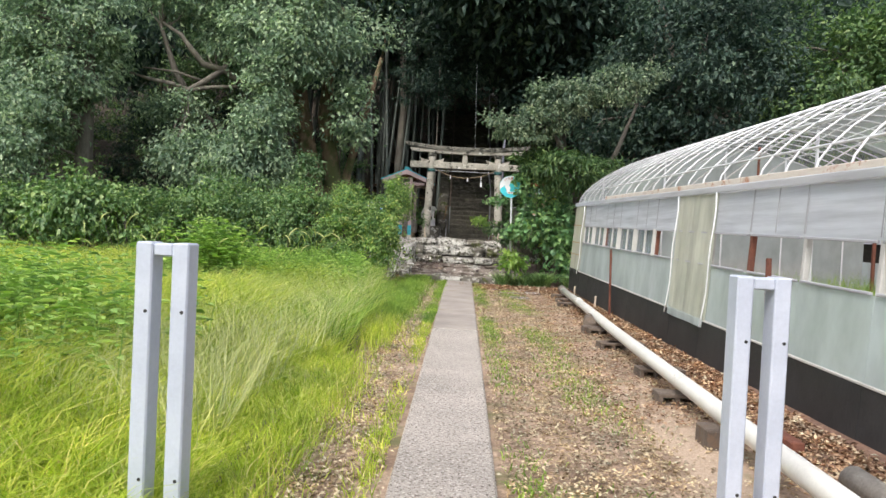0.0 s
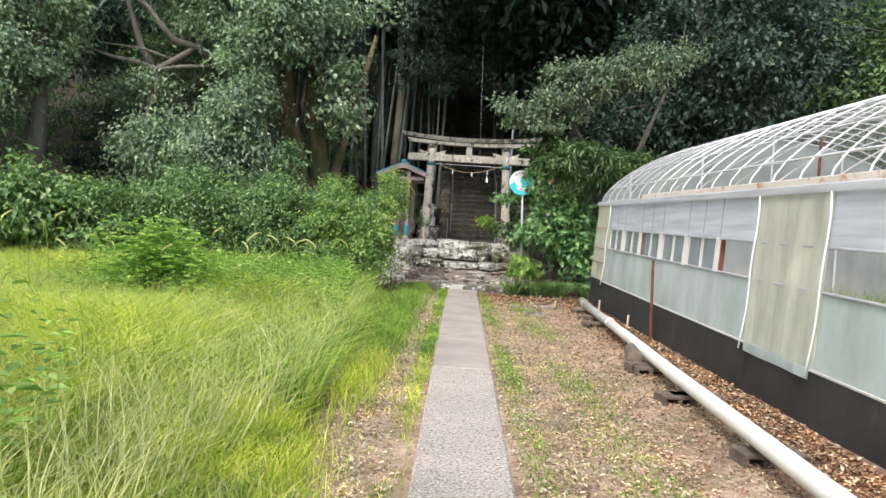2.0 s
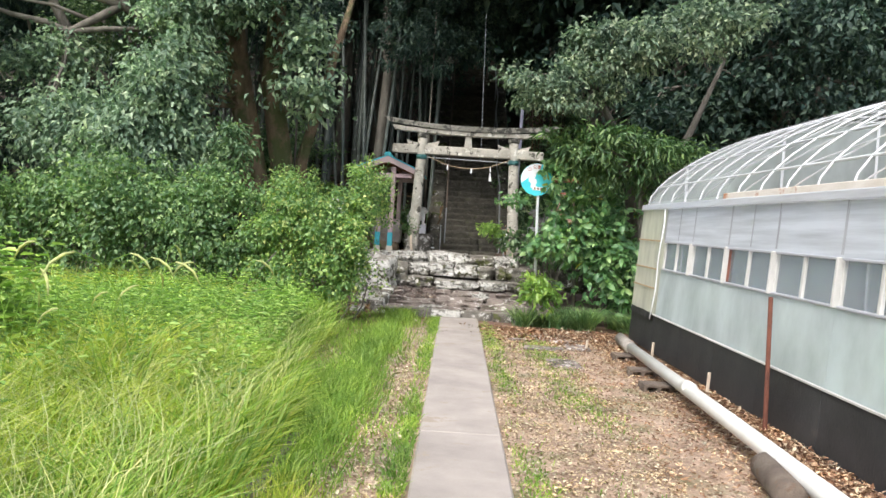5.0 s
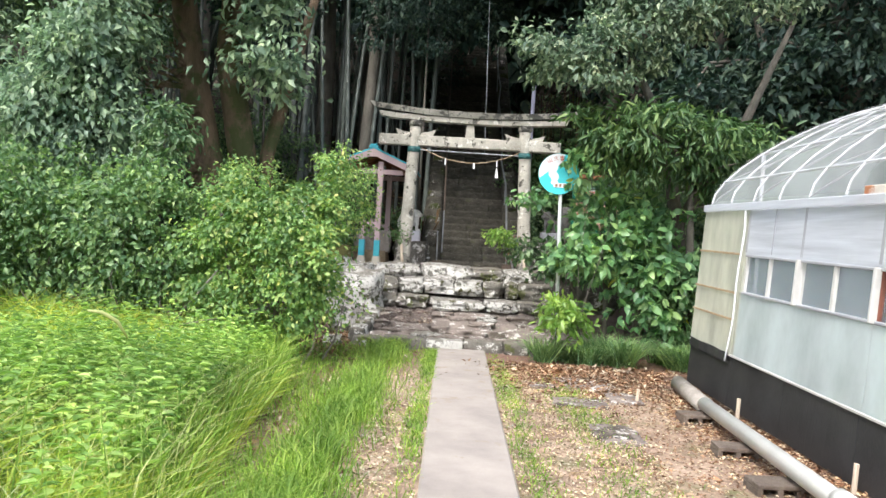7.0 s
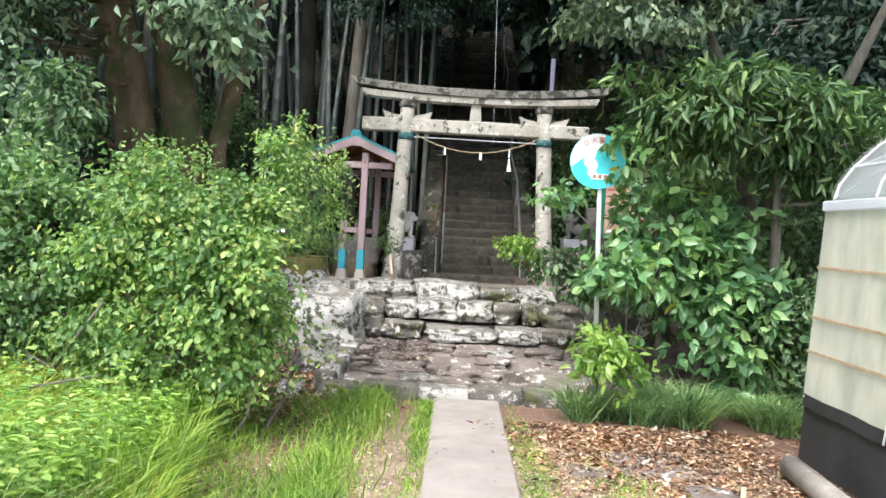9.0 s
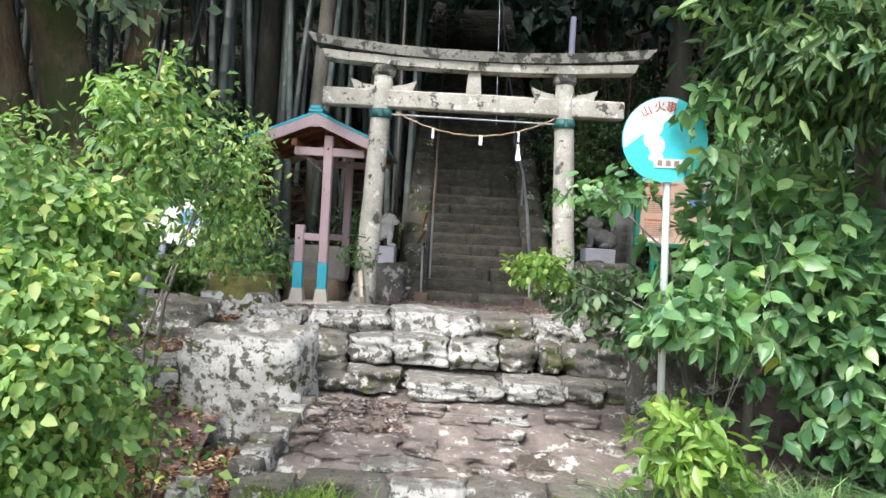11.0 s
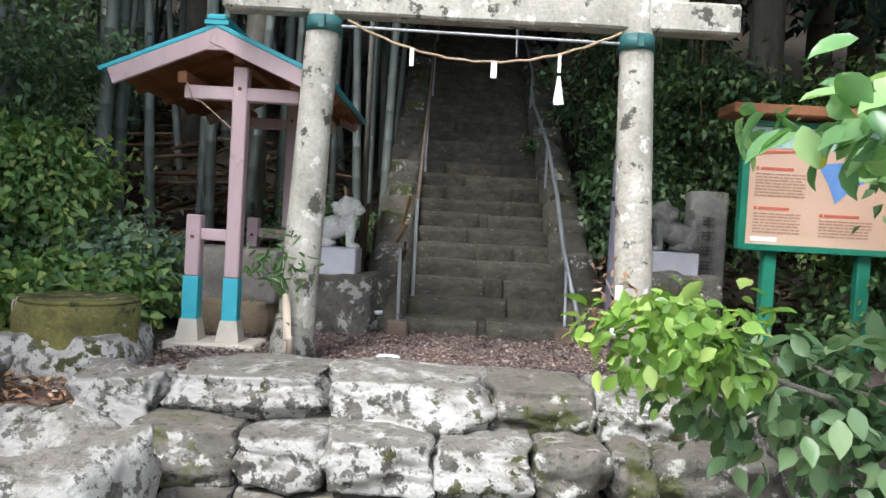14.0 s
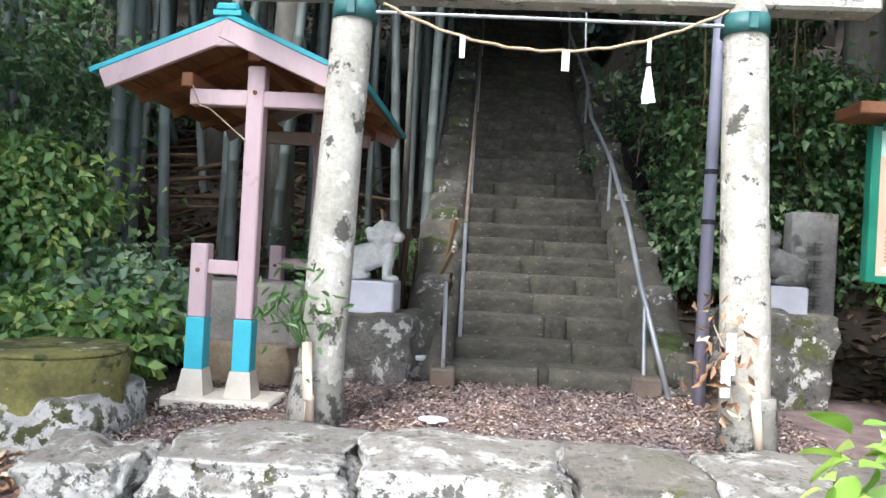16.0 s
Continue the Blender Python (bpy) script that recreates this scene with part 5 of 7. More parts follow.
part("eave_beam", beam((wall_x(12.6, Z3) + 0.03, 12.6, Z3 + 0.085 + gz(12.6)), (wall_x(GY0, Z3) + 0.03, GY0, Z3 + 0.085 + gz(GY0)), 0.09, 0.075, 0.006), M_EAVE, gh, "white steel eave beam eaten by orange rust")
# hanging curtain strips with white welts
for a, b in ((7.3, 8.5), (14.34, 15.36)):
    part("curtain", panel(a, b, 0.4, 1.72, 0.02, 0.006, 0.008 if a < 10 else 0.0025, 10, 6), M_CURTAIN, gh, "yellowed loose plastic curtain")
    part("curtain_flap", panel(a + 0.02, b - 0.02, 0.335, 0.42, 0.04, 0.006, 0.01, 6, 1), M_PANEL_LOW if a < 10 else M_BLACK_SHEET, gh, "loose plastic flap")
    for yy in (a, b):
        if yy < 15.3:
            part("welt", tube([(wall_x(yy, zz + gz(yy)) - 0.045 - 0.012 * math.sin(zz * 7), yy + 0.03 * math.sin(zz * 4), zz + gz(yy)) for zz in np.linspace(0.34, 1.72, 9)], 0.008, 6), M_SIGN_WHITE, gh, "white welt", True)
for zz in (0.72, Z1, Z2):
    part("seam", beam((wall_x(14.36, zz + gz(14.4)) - 0.036, 14.36, zz + gz(14.36)), (wall_x(15.35, zz + gz(15.3)) - 0.036, 15.35, zz + gz(15.35)), 0.006, 0.02, 0.002), M_ROPE, gh, "brown welded seam")
# hoops: half ellipses across the house
HB = 1.3


def hoop_pts(y, n=22):
    x0 = wall_x(y, Z3) + 0.04
    return [(x0 + GW / 2 - GW / 2 * math.cos(math.pi * k / n), y, Z3 + 0.08 + gz(y) + HB * (0.5 * math.sin(math.pi * k / n) + 0.5 * math.sin(math.pi * k / n) ** 2)) for k in range(n + 1)]


n_h = 0
y = GY1
while y > GY0:
    part("hoop", tube(hoop_pts(y), 0.0095, 6, None, False), M_HOOP, gh, "", True)
    y -= 0.49
    n_h += 1
for k in (2, 4, 6, 8, 11, 14, 17, 20):
    a, b = hoop_pts(GY1)[k], hoop_pts(GY0)[k]
    part("purlin", tube([a, b], 0.012, 6), M_HOOP, gh)
for k in range(0, 12):
    ya, yb = GY1 - k * 1.96, GY1 - (k + 1) * 1.96
    for j in (2, 5):
        part("brace_wire", tube([hoop_pts(ya)[j], hoop_pts(yb)[j + 4]], 0.006, 4), M_HOOP, gh)
    for yc in (ya, (ya + yb) / 2):
        part("brace_wire", tube([hoop_pts(yc - 1.5 * q)[round(6 * q)] for q in (0, 0.17, 0.34, 0.5, 0.67, 0.84, 1)], 0.007, 4), M_HOOP, gh)
# film left on the far end of the roof, and the end wall
fa, fb = hoop_pts(15.4, 22), hoop_pts(12.7, 22)
v, f = [], []
for i in range(9):
    for p, q in zip(fa, fb):
        w = Vector(p).lerp(Vector(q), i / 8)
        v.append((w.x, w.y, w.z + 0.02 + 0.012 * noise.noise(w * 4)))
f = [(i * 23 + k, i * 23 + k + 1, (i + 1) * 23 + k + 1, (i + 1) * 23 + k) for i in range(8) for k in range(22)]
hang(mesh_np("roof_film", v, f, M_FILM, True), gh)
# weathered film still stretched over the far slope
v = []
for i in range(24):
    yy = GY0 + (12.7 - GY0) * i / 23
    v += [(p[0], p[1], p[2] + 0.015 + 0.012 * noise.noise(Vector(p) * 3)) for p in hoop_pts(yy)[10:]]
f = [(i * 13 + k, i * 13 + k + 1, (i + 1) * 13 + k + 1, (i + 1) * 13 + k) for i in range(23) for k in range(12)]
hang(mesh_np("roof_film", v, f, M_FAR_FILM, True), gh)
bm = bmesh.new()
top = hoop_pts(15.38, 22)
bot = [(p[0], 15.38, 0.3) for p in top]
va, vb = [bm.verts.new(p) for p in top], [bm.verts.new(p) for p in bot]
for k in range(22):
    bm.faces.new((va[k], va[k + 1], vb[k + 1], vb[k]))
part("end_sheet", bm, M_PANEL_LOW, gh, "milky plastic end wall")
for k in (4, 8, 11, 14, 18):
    part("end_post", tube([(top[k][0], 15.3, 0), (top[k][0], 15.3, top[k][2])], 0.02, 6), M_HOOP, gh)
# far side wall
fx = 2.45 + GW
part("far_sheet", box(fx, fx + 0.012, GY0, GY1, 0.1, 0.95, 0), M_PANEL_LOW, gh, "milky far side panel")
part("far_sheet", box(fx, fx + 0.012, GY0, GY1, 1.33, 1.85, 0), M_PANEL_UP, gh, "milky far side panel")
y = GY0
k = 0
while y < GY1:
    part("far_post", beam((fx - 0.03, y, 0), (fx - 0.03, y, 1.85), 0.06, 0.06), M_RUST if k % 2 else M_FRAME, gh)
    y += 1.3
    k += 1
for k in range(8):
    yy = -2 + 2.2 * k
    part("inner_post", tube([(5.4, yy, 0), (5.4, yy, 3.0)], 0.024, 8), M_RUST if k % 2 else M_HOOP, gh, "inner prop")
rg = np.random.default_rng(21)


def grass_arrays(rng, xy, z, h, w, bend):
    n = len(xy)
    a = rng.random(n) * 2 * math.pi
    side = np.stack([np.cos(a), np.sin(a), np.zeros(n)], 1)
    b = rng.random(n) * 2 * math.pi
    lean = np.stack([np.cos(b), np.sin(b), np.zeros(n)], 1) * (bend * (0.3 + rng.random(n)))[:, None] * h[:, None]
    base = np.stack([xy[:, 0], xy[:, 1], z * np.ones(n)], 1)
    upv = np.array([0, 0, 1.0])
    mid = base + upv * (h * 0.55)[:, None] + lean * 0.35
    top = base + upv * (h * (1 - 0.25 * bend))[:, None] + lean
    W = (w * np.ones(n))[:, None] * side / 2
    v = np.stack([base - W, base + W, mid + W * 0.8, mid - W * 0.8, top], 1).reshape(-1, 3)
    k = np.arange(n)[:, None] * 5
    return v, np.concatenate([k + [0, 1, 2], k + [0, 2, 3], k + [3, 2, 4]])


xy = np.stack([rg.uniform(3.0, 8.0, 9000), rg.uniform(1, 14, 9000)], 1)
v, f = grass_arrays(rg, xy, 0, rg.uniform(0.4, 0.95, 9000), 0.012, 0.5)
tagged(mesh_np("grass_in_greenhouse", v, f, M_GRASS_GREEN), "tall green grass growing inside the greenhouse", "grass", kind="stuff")

# rusty stakes
for x, y, z, r in ((2.28, 10.9, 1.02, 0.018), (2.06, 4.75, 1.1, 0.02)):
    solo("rusty_stake", tube([(x + 0.03, y, -0.05), (x, y, z)], r, 8), M_RUST, "thin rusty red steel stake in the ground", "stake", "rusty stakes")

# ---- pipe on blocks ----
pipe = thing("drain_pipe", (1.9, 8, 0.1), "long dirty white plastic pipe lying on blocks", "pipe")
part("tube", tube([(1.57, 1.2, 0.165), (1.63, 3.2, 0.16), (1.66, 4.4, 0.155), (1.79, 8.2, 0.15), (1.9, 10.5, 0.145), (2.04, 14.0, 0.13)], 0.058, 14), M_PIPE, pipe, "", True)
for yy, x in ((11.6, 1.945),):
    part("joint", tube([(x, yy - 0.07, 0.152), (x + 0.004, yy + 0.07, 0.152)], 0.063, 14), M_PIPE, pipe, "", True)
old = thing("concrete_pipe", (2.1, 14.6, 0.08), "short length of old grey concrete pipe", "pipe")
part("tube", tube([(2.08, 14.05, 0.09), (2.16, 15.1, 0.09)], 0.075, 14), M_PIPE_GREY, old, "", True)
old = thing("concrete_pipe", (1.95, 3.6, 0.08), "broken grey concrete pipe lying on the wood chips", "pipe")
part("tube", tube([(1.93, 2.2, 0.07), (1.98, 3.45, 0.07)], 0.07, 14), M_PIPE_GREY, old, "", True)
solo("rusty_bar", box(1.98, 2.06, 4.1, 4.62, 0.0, 0.06, 0.008), M_RUST, "rusty red iron bar lying on the wood chips", "iron bar")


def cement_block(x, y, z, rz, label):
    t = thing("cement_block", (x, y, z), label, "cement block", "blocks under the pipe")
    bm = bmesh.new()
    m = pose(x, y, z, 0, 0, rz)
    box(-0.2, 0.2, -0.095, 0.095, 0.0, 0.028, 0.005, bm, m)
    box(-0.2, 0.2, -0.095, 0.095, 0.07, 0.098, 0.005, bm, m)
    for k in (-0.185, -0.062, 0.062, 0.185):
        box(k - 0.016, k + 0.016, -0.095, 0.095, 0.028, 0.07, 0, bm, m)
    part("body", bm, M_BLOCK, t)


for x, y, rz in ((1.85, 7.8, 4), (1.84, 8.9, -3), (1.82, 6.3, 5), (1.8, 9.05, 2), (1.9, 12.2, 3), (1.96, 12.95, -4), (1.75, 7.75, 8), (1.72, 5.3, 0), (2.0, 13.9, 6)):
    cement_block(x, y, -0.03, rz, "hollow grey cement block stained with earth")
solo("brick_block", box(1.5, 1.62, 4.1, 4.32, -0.02, 0.1, 0.008, None, Matrix.Identity(4)), M_BLOCK, "small stained cement block beside the pipe", "cement block")
for x, y, rz in ((1.76, 9.45, 10),):
    c, s = math.cos(radians(rz)), math.sin(radians(rz))
    t = thing("concrete_cylinder", (x, y, 0), "stubby rough concrete cylinder lying by the pipe", "concrete cylinder", "concrete cylinders")
    bm = tube([(x - s * 0.3, y - 0.3 * c, 0.08), (x - s * 0.28, y - 0.28 * c, 0.08), (x + s * 0.28, y + c * 0.28, 0.08), (x + s * 0.3, y + c * 0.3, 0.08)], [0.07, 0.085, 0.085, 0.07], 14)
    part("body", bm, M_BLOCK, t, "", True)
for i, (x, y, sx, sy) in enumerate(((1.05, 14.3, 0.5, 0.35), (1.25, 15.2, 0.55, 0.5), (0.8, 15.0, 0.3, 0.2), (1.15, 13.3, 0.35, 0.5), (1.5, 14.6, 0.3, 0.4))):
    tagged(solo("flat_stone", rock(x, y, -0.02, sx, sy, 0.07, 500 + i, 0.1, 0.7, 5), M_PAVE, "flat pale stone sunk in the earth", "flat stone", smooth=True))
solo("field_kerb", rock(-1.12, 3.6, -0.03, 0.26, 1.5, 0.13, 520, 0.05, 0.85, 8), M_LICHEN_DARK, "rough grey stone edging at the meadow", "kerb", smooth=True)
for i, yy in enumerate((5.6, 7.6, 9.2)):
    solo("field_kerb", rock(-1.1, yy, -0.01, 0.24, 1.3, 0.13, 530 + i, 0.05, 0.85, 7), M_LICHEN_DARK, "rough grey stone edging at the meadow", "kerb", smooth=True)
for x, y, h in ((2.2, 13.7, 0.25), (2.32, 12.2, 0.2), (1.6, 14.5, 0.12)):
    solo("peg", tube([(x, y, -0.03), (x + 0.01, y, h)], 0.016, 7), M_BAMBOO_DRY, "short wooden peg in the ground", "peg", "pegs")
bm = bmesh.new()
bmesh.ops.create_icosphere(bm, subdivisions=3, radius=1)
for q in bm.verts:
    q.co = Vector((-0.44 + q.co.x * (0.055 + 0.03 * math.sin(3 * math.atan2(q.co.y, q.co.x))), 19.87 + q.co.y * 0.05, 0.885 + max(-0.3, q.co.z) * 0.02))
solo("paper_scrap", bm, M_PAPER, "crumpled white paper scrap on the leaf litter", "paper scrap", smooth=True)
solo("white_cup", tube([(-0.62, 21.0, 1.0), (-0.62, 21.0, 1.03)], [0.03, 0.035], 10), M_PAPER, "small white offering cup by the stairs", "cup", smooth=True)

# ---- far left earth bank ----
bm = box(-16, -10.2, 17.6, 19, -0.1, 1.75, 0.1)
bmesh.ops.subdivide_edges(bm, edges=bm.edges[:], cuts=6, use_grid_fill=True)
for q in bm.verts:
    q.co += Vector((0, noise.noise(q.co), noise.noise(q.co * 1.3))) * 0.2
tagged(solo("earth_bank", bm, M_BANK, "bare brown earth bank at the wood's edge", "earth bank", kind="structure", smooth=True))

# ---- loose ground cover ----
rg = np.random.default_rng(31)


def flat_leaves(n, xs, ys, zf, size, name, mat, label, cat):
    x, y = xs(n), ys(n)
    z = np.array([zf(a, b) for a, b in zip(x, y)])
    p = np.stack([x, y, z + rg.uniform(0.003, 0.02, n)], 1)
    d = np.stack([rg.normal(size=n), rg.normal(size=n), rg.normal(size=n) * 0.25], 1)
    nn = np.stack([rg.normal(size=n) * 0.35, rg.normal(size=n) * 0.35, np.ones(n)], 1)
    L = size * (0.5 + rg.random(n))
    v, f = leaf_arrays(p, d, nn, L, L * 0.45, False, 0.1)
    tagged(mesh_np(name, v, f, mat), label, cat, kind="stuff")


flat_leaves(22000, lambda n: 2.42 - np.abs(rg.normal(size=n)) * 0.27, lambda n: rg.uniform(1, 15.2, n), lambda a, b: 0.0, 0.036, "wood_chips", M_CHIP_PALE, "reddish brown chips and leaves along the greenhouse", "wood chips")
flat_leaves(7000, lambda n: -0.6 + rg.normal(size=n) * 0.14, lambda n: 1 + 13 * rg.random(n) ** 1.2, lambda a, b: -0.006, 0.03, "leaf_bits", M_CHIP_TAN, "tan leaf bits along the gravel verge", "leaf litter")
flat_leaves(6000, lambda n: 1.35 + rg.normal(size=n) * 0.5, lambda n: 16.2 - np.abs(rg.normal(size=n)) * 0.75, lambda a, b: 0.0, 0.05, "leaf_litter", M_CHIP, "dry brown fallen leaves on the ground", "leaf litter")
flat_leaves(4500, lambda n: -1.9 + rg.normal(size=n) * 0.4, lambda n: rg.uniform(15.6, 18.0, n), lambda a, b: 0.02, 0.05, "leaf_litter", M_CHIP, "dry brown fallen leaves under the shrubs", "leaf litter")
flat_leaves(30000, lambda n: rg.uniform(-2.6, 1.5, n), lambda n: rg.uniform(19.05, 21.1, n), lambda a, b: 0.85 + 0.02 * max(0, b - 20) + 0.05 * max(0, 19.4 - b) - dip(a, b), 0.025, "leaf_litter", M_CHIP_DARK, "damp purple-brown fallen leaves on the terrace", "leaf litter")
flat_leaves(1100, lambda n: rg.uniform(-1.25, -0.4, n), lambda n: rg.uniform(17.6, 18.05, n), lambda a, b: 0.23 + 0.13 * (b - 17.6) / 0.45, 0.035, "leaf_litter", M_CHIP_DARK, "dry brown leaves caught in the wall steps", "leaf litter")
flat_leaves(38000, lambda n: np.where(rg.random(n) < 0.84, 0.28 + 0.98 * rg.random(n) ** 0.9, rg.uniform(1.65, 2.1, n)), lambda n: 1 + 15 * rg.random(n) ** 1.2, lambda a, b: -0.006, 0.024, "leaf_bits", M_CHIP_TAN, "scattered leaf bits on bare earth", "leaf litter")

flat_leaves(8000, lambda n: rg.uniform(1.15, 2.05, n), lambda n: 4.6 + 11 * rg.random(n) ** 1.1, lambda a, b: -0.006, 0.027, "leaf_bits", M_CHIP_PALE, "pinkish brown leaf bits trodden into the earth", "leaf litter")

n = 15000
x = np.where(rg.random(n) < 0.5, -0.62 + rg.normal(size=n) * 0.16, rg.uniform(0.3, 1.7, n))
y = 1.0 + 14.5 * rg.random(n) ** 1.3
s = 0.004 + 0.011 * rg.random(n) ** 3
octa = np.array([(1, 0, 0), (0, 1, 0), (-1, 0, 0), (0, -1, 0), (0, 0, 0.7), (0, 0, -0.5)], float)
v = (np.stack([x, y, np.zeros(n)], 1)[:, None, :] + octa[None] * s[:, None, None] * (0.7 + 0.6 * rg.random((n, 6, 1)))).reshape(-1, 3)
k = np.arange(n)[:, None] * 6
f = np.concatenate([k + q for q in ([0, 1, 4], [1, 2, 4], [2, 3, 4], [3, 0, 4], [1, 0, 5], [2, 1, 5], [3, 2, 5], [0, 3, 5])])
tagged(mesh_np("gravel", v, f, M_PEBBLE), "loose pale gravel beside the paving strip", "gravel", kind="stuff")

# ---- meadow ----
rg = np.random.default_rng(41)


def edge_x(y):
    return -1.08 - 0.05 * np.sin(y * 1.7) - np.clip(y - 9, 0, 7) * 0.12


n = 100000
y = 0.6 + 15.0 * rg.random(n)
u = rg.random(n) ** 1.5
x = edge_x(y) - u * (1.0 + 0.62 * np.clip(y, 2, 14))
h = (0.28 + 0.5 * np.clip((edge_x(y) - x) / 1.1, 0, 1)) * (0.65 + 0.6 * rg.random(n))
h *= 0.8 + 0.25 * np.sin(x * 1.3 + y * 0.7) * np.sin(y * 1.1)
v, f = grass_arrays(rg, np.stack([x, y], 1), -0.03, h, 0.0085 + 0.004 * (y > 8), 0.95)
tagged(mesh_np("meadow_grass", v, f, M_GRASS), "dense knee-high yellow-green meadow grass", "grass", kind="stuff")
n = 26000
y = rg.uniform(6.5, 16.2, n)
x = edge_x(y) - rg.random(n) ** 1.3 * 4.5
v, f = grass_arrays(rg, np.stack([x, y], 1), -0.03, rg.uniform(0.25, 0.7, n), 0.011, 0.9)
n2 = 11000
y2 = 3.2 + 10 * rg.random(n2)
x2 = edge_x(y2) - 0.1 - rg.random(n2) ** 1.3 * (0.8 + 0.5 * y2)
v2, f2 = grass_arrays(rg, np.stack([x2, y2], 1), -0.03, rg.uniform(0.5, 0.9, n2), 0.0045, 0.9)
tagged(mesh_np("seed_stalks", v2, f2, M_SEED), "fine pale seeding stalks in the meadow", "grass", kind="stuff")
tagged(mesh_np("fresh_grass", v, f, M_GRASS_GREEN), "fresh green grass near the shrubs", "grass", kind="stuff")
n = 70000
y = rg.uniform(1, 16.8, n)
band = rg.choice(5, n, p=[0.3, 0.18, 0.17, 0.2, 0.15])
cx = np.choose(band, [-0.92, -0.36, 0.42, 0.98, -0.8])
x = cx + rg.normal(size=n) * np.choose(band, [0.13, 0.05, 0.07, 0.13, 0.22])
keep = (np.sin(y * 2.1 + x * 3) + np.sin(y * 0.9 + 2 * x) + 0.9 * rg.normal(size=n) > np.choose(band, [-0.8, -0.4, -0.1, 0.2, -0.6])) & (np.abs(x) > 0.29)
keep &= (y > 8) | (band == 0) | (rg.random(n) < 0.6)
x, y, band = x[keep], y[keep], band[keep]
hh = np.where(band == 0, rg.uniform(0.06, 0.26, len(x)), rg.uniform(0.02, 0.09, len(x)))
v, f = grass_arrays(rg, np.stack([x, y], 1), -0.012, hh, 0.006, 0.9)
rs = (band == 2) | (band == 3)
hh = np.where(rs, hh * 0.7, hh)
rs = rs | (y > 9)
v2, f2 = grass_arrays(rg, np.stack([x[rs], y[rs]], 1), -0.012, hh[rs], 0.008, 0.9)
tagged(mesh_np("track_grass", v2, f2, M_GRASS_GREEN), "short green grass tufts on the bare track and verge", "grass", kind="stuff")
v, f = grass_arrays(rg, np.stack([x[~rs], y[~rs]], 1), -0.012, hh[~rs], 0.006, 0.9)
tagged(mesh_np("verge_grass", v, f, M_GRASS), "thin short grass on the gravel verge", "grass", kind="stuff")

# sparse turf and litter between the meadow and the verge
n = 14000
y = rg.uniform(8.6, 16.6, n)
x = -0.8 + (edge_x(y) - 0.25 + 0.8) * rg.random(n)
keep = np.sin(y * 2.3 + x * 4) + np.sin(x * 5 - y) + rg.normal(size=n) > -0.3
x, y = x[keep], y[keep]
v, f = grass_arrays(rg, np.stack([x, y], 1), -0.02, rg.uniform(0.04, 0.2, len(x)), 0.008, 1.0)
tagged(mesh_np("sparse_turf", v, f, M_GRASS_GREEN), "sparse short turf beside the meadow edge", "grass", kind="stuff")
flat_leaves(5000, lambda n: -0.7 - 1.1 * rg.random(n), lambda n: rg.uniform(9.0, 16.6, n), lambda a, b: -0.03, 0.04, "leaf_litter", M_CHIP, "brown leaf litter beside the meadow edge", "leaf litter")


def weed_patch(rng, cx, cy, rx, ry, n, hmin, hmax, leaf, name, label, mat=None):
    m = n // 9
    a = np.stack([cx + rx * rng.normal(size=m) * 0.5, cy + ry * rng.normal(size=m) * 0.5], 1)
    a[:, 0] = np.minimum(a[:, 0], edge_x(a[:, 1]) - 0.1 - 0.3 * rng.random(m))
    hh = rng.uniform(hmin, hmax, m)
    k = np.repeat(np.arange(m), 9)
    fr = np.tile(np.linspace(0.45, 1.0, 9), m)
    ang = np.tile(np.arange(9) * 2.4, m) + np.repeat(rng.random(m) * 6, 9)
    p = np.stack([a[k, 0], a[k, 1], hh[k] * fr], 1)
    d = np.stack([np.cos(ang), np.sin(ang), 0.35 + 0 * ang], 1)
    nn = np.stack([-0.4 * np.cos(ang), -0.4 * np.sin(ang), np.ones(len(ang))], 1) + rng.normal(size=p.shape) * 0.2
    L = leaf * (1.25 - 0.6 * fr) * (0.7 + 0.6 * rng.random(len(p)))
    lv = leaf_arrays(p, d, nn, L, L * 0.5, True, 0.3)
    st = grass_arrays(rng, a, -0.03, hh, 0.01, 0.1)
    tagged(mesh_np(name, *join_arrays([lv, st]), mat or M_WEED), label, "weeds", kind="stuff")


weed_patch(rg, -2.9, 4.4, 0.9, 1.2, 4500, 0.5, 0.98, 0.1, "leafy_weeds", "bright green leafy weeds standing in the meadow")
weed_patch(rg, -5.2, 6.5, 1.6, 1.6, 2200, 0.6, 0.95, 0.11, "leafy_weeds", "bright green leafy weeds standing in the meadow")
weed_patch(rg, -3.0, 12.0, 1.7, 2.2, 24000, 0.35, 0.75, 0.08, "leafy_weeds", "dense light green weeds before the shrubs")
weed_patch(rg, -3.5, 10.2, 0.55, 0.5, 1800, 0.8, 1.2, 0.13, "leafy_weeds", "clump of tall broad-leaved weeds")
weed_patch(rg, -1.9, 14.4, 0.6, 1.2, 2600, 0.12, 0.4, 0.08, "leafy_weeds", "low green weeds at the meadow edge")
weed_patch(rg, -1.55, 16.2, 0.3, 0.5, 500, 0.1, 0.3, 0.07, "leafy_weeds", "low green weeds beside the ramp")

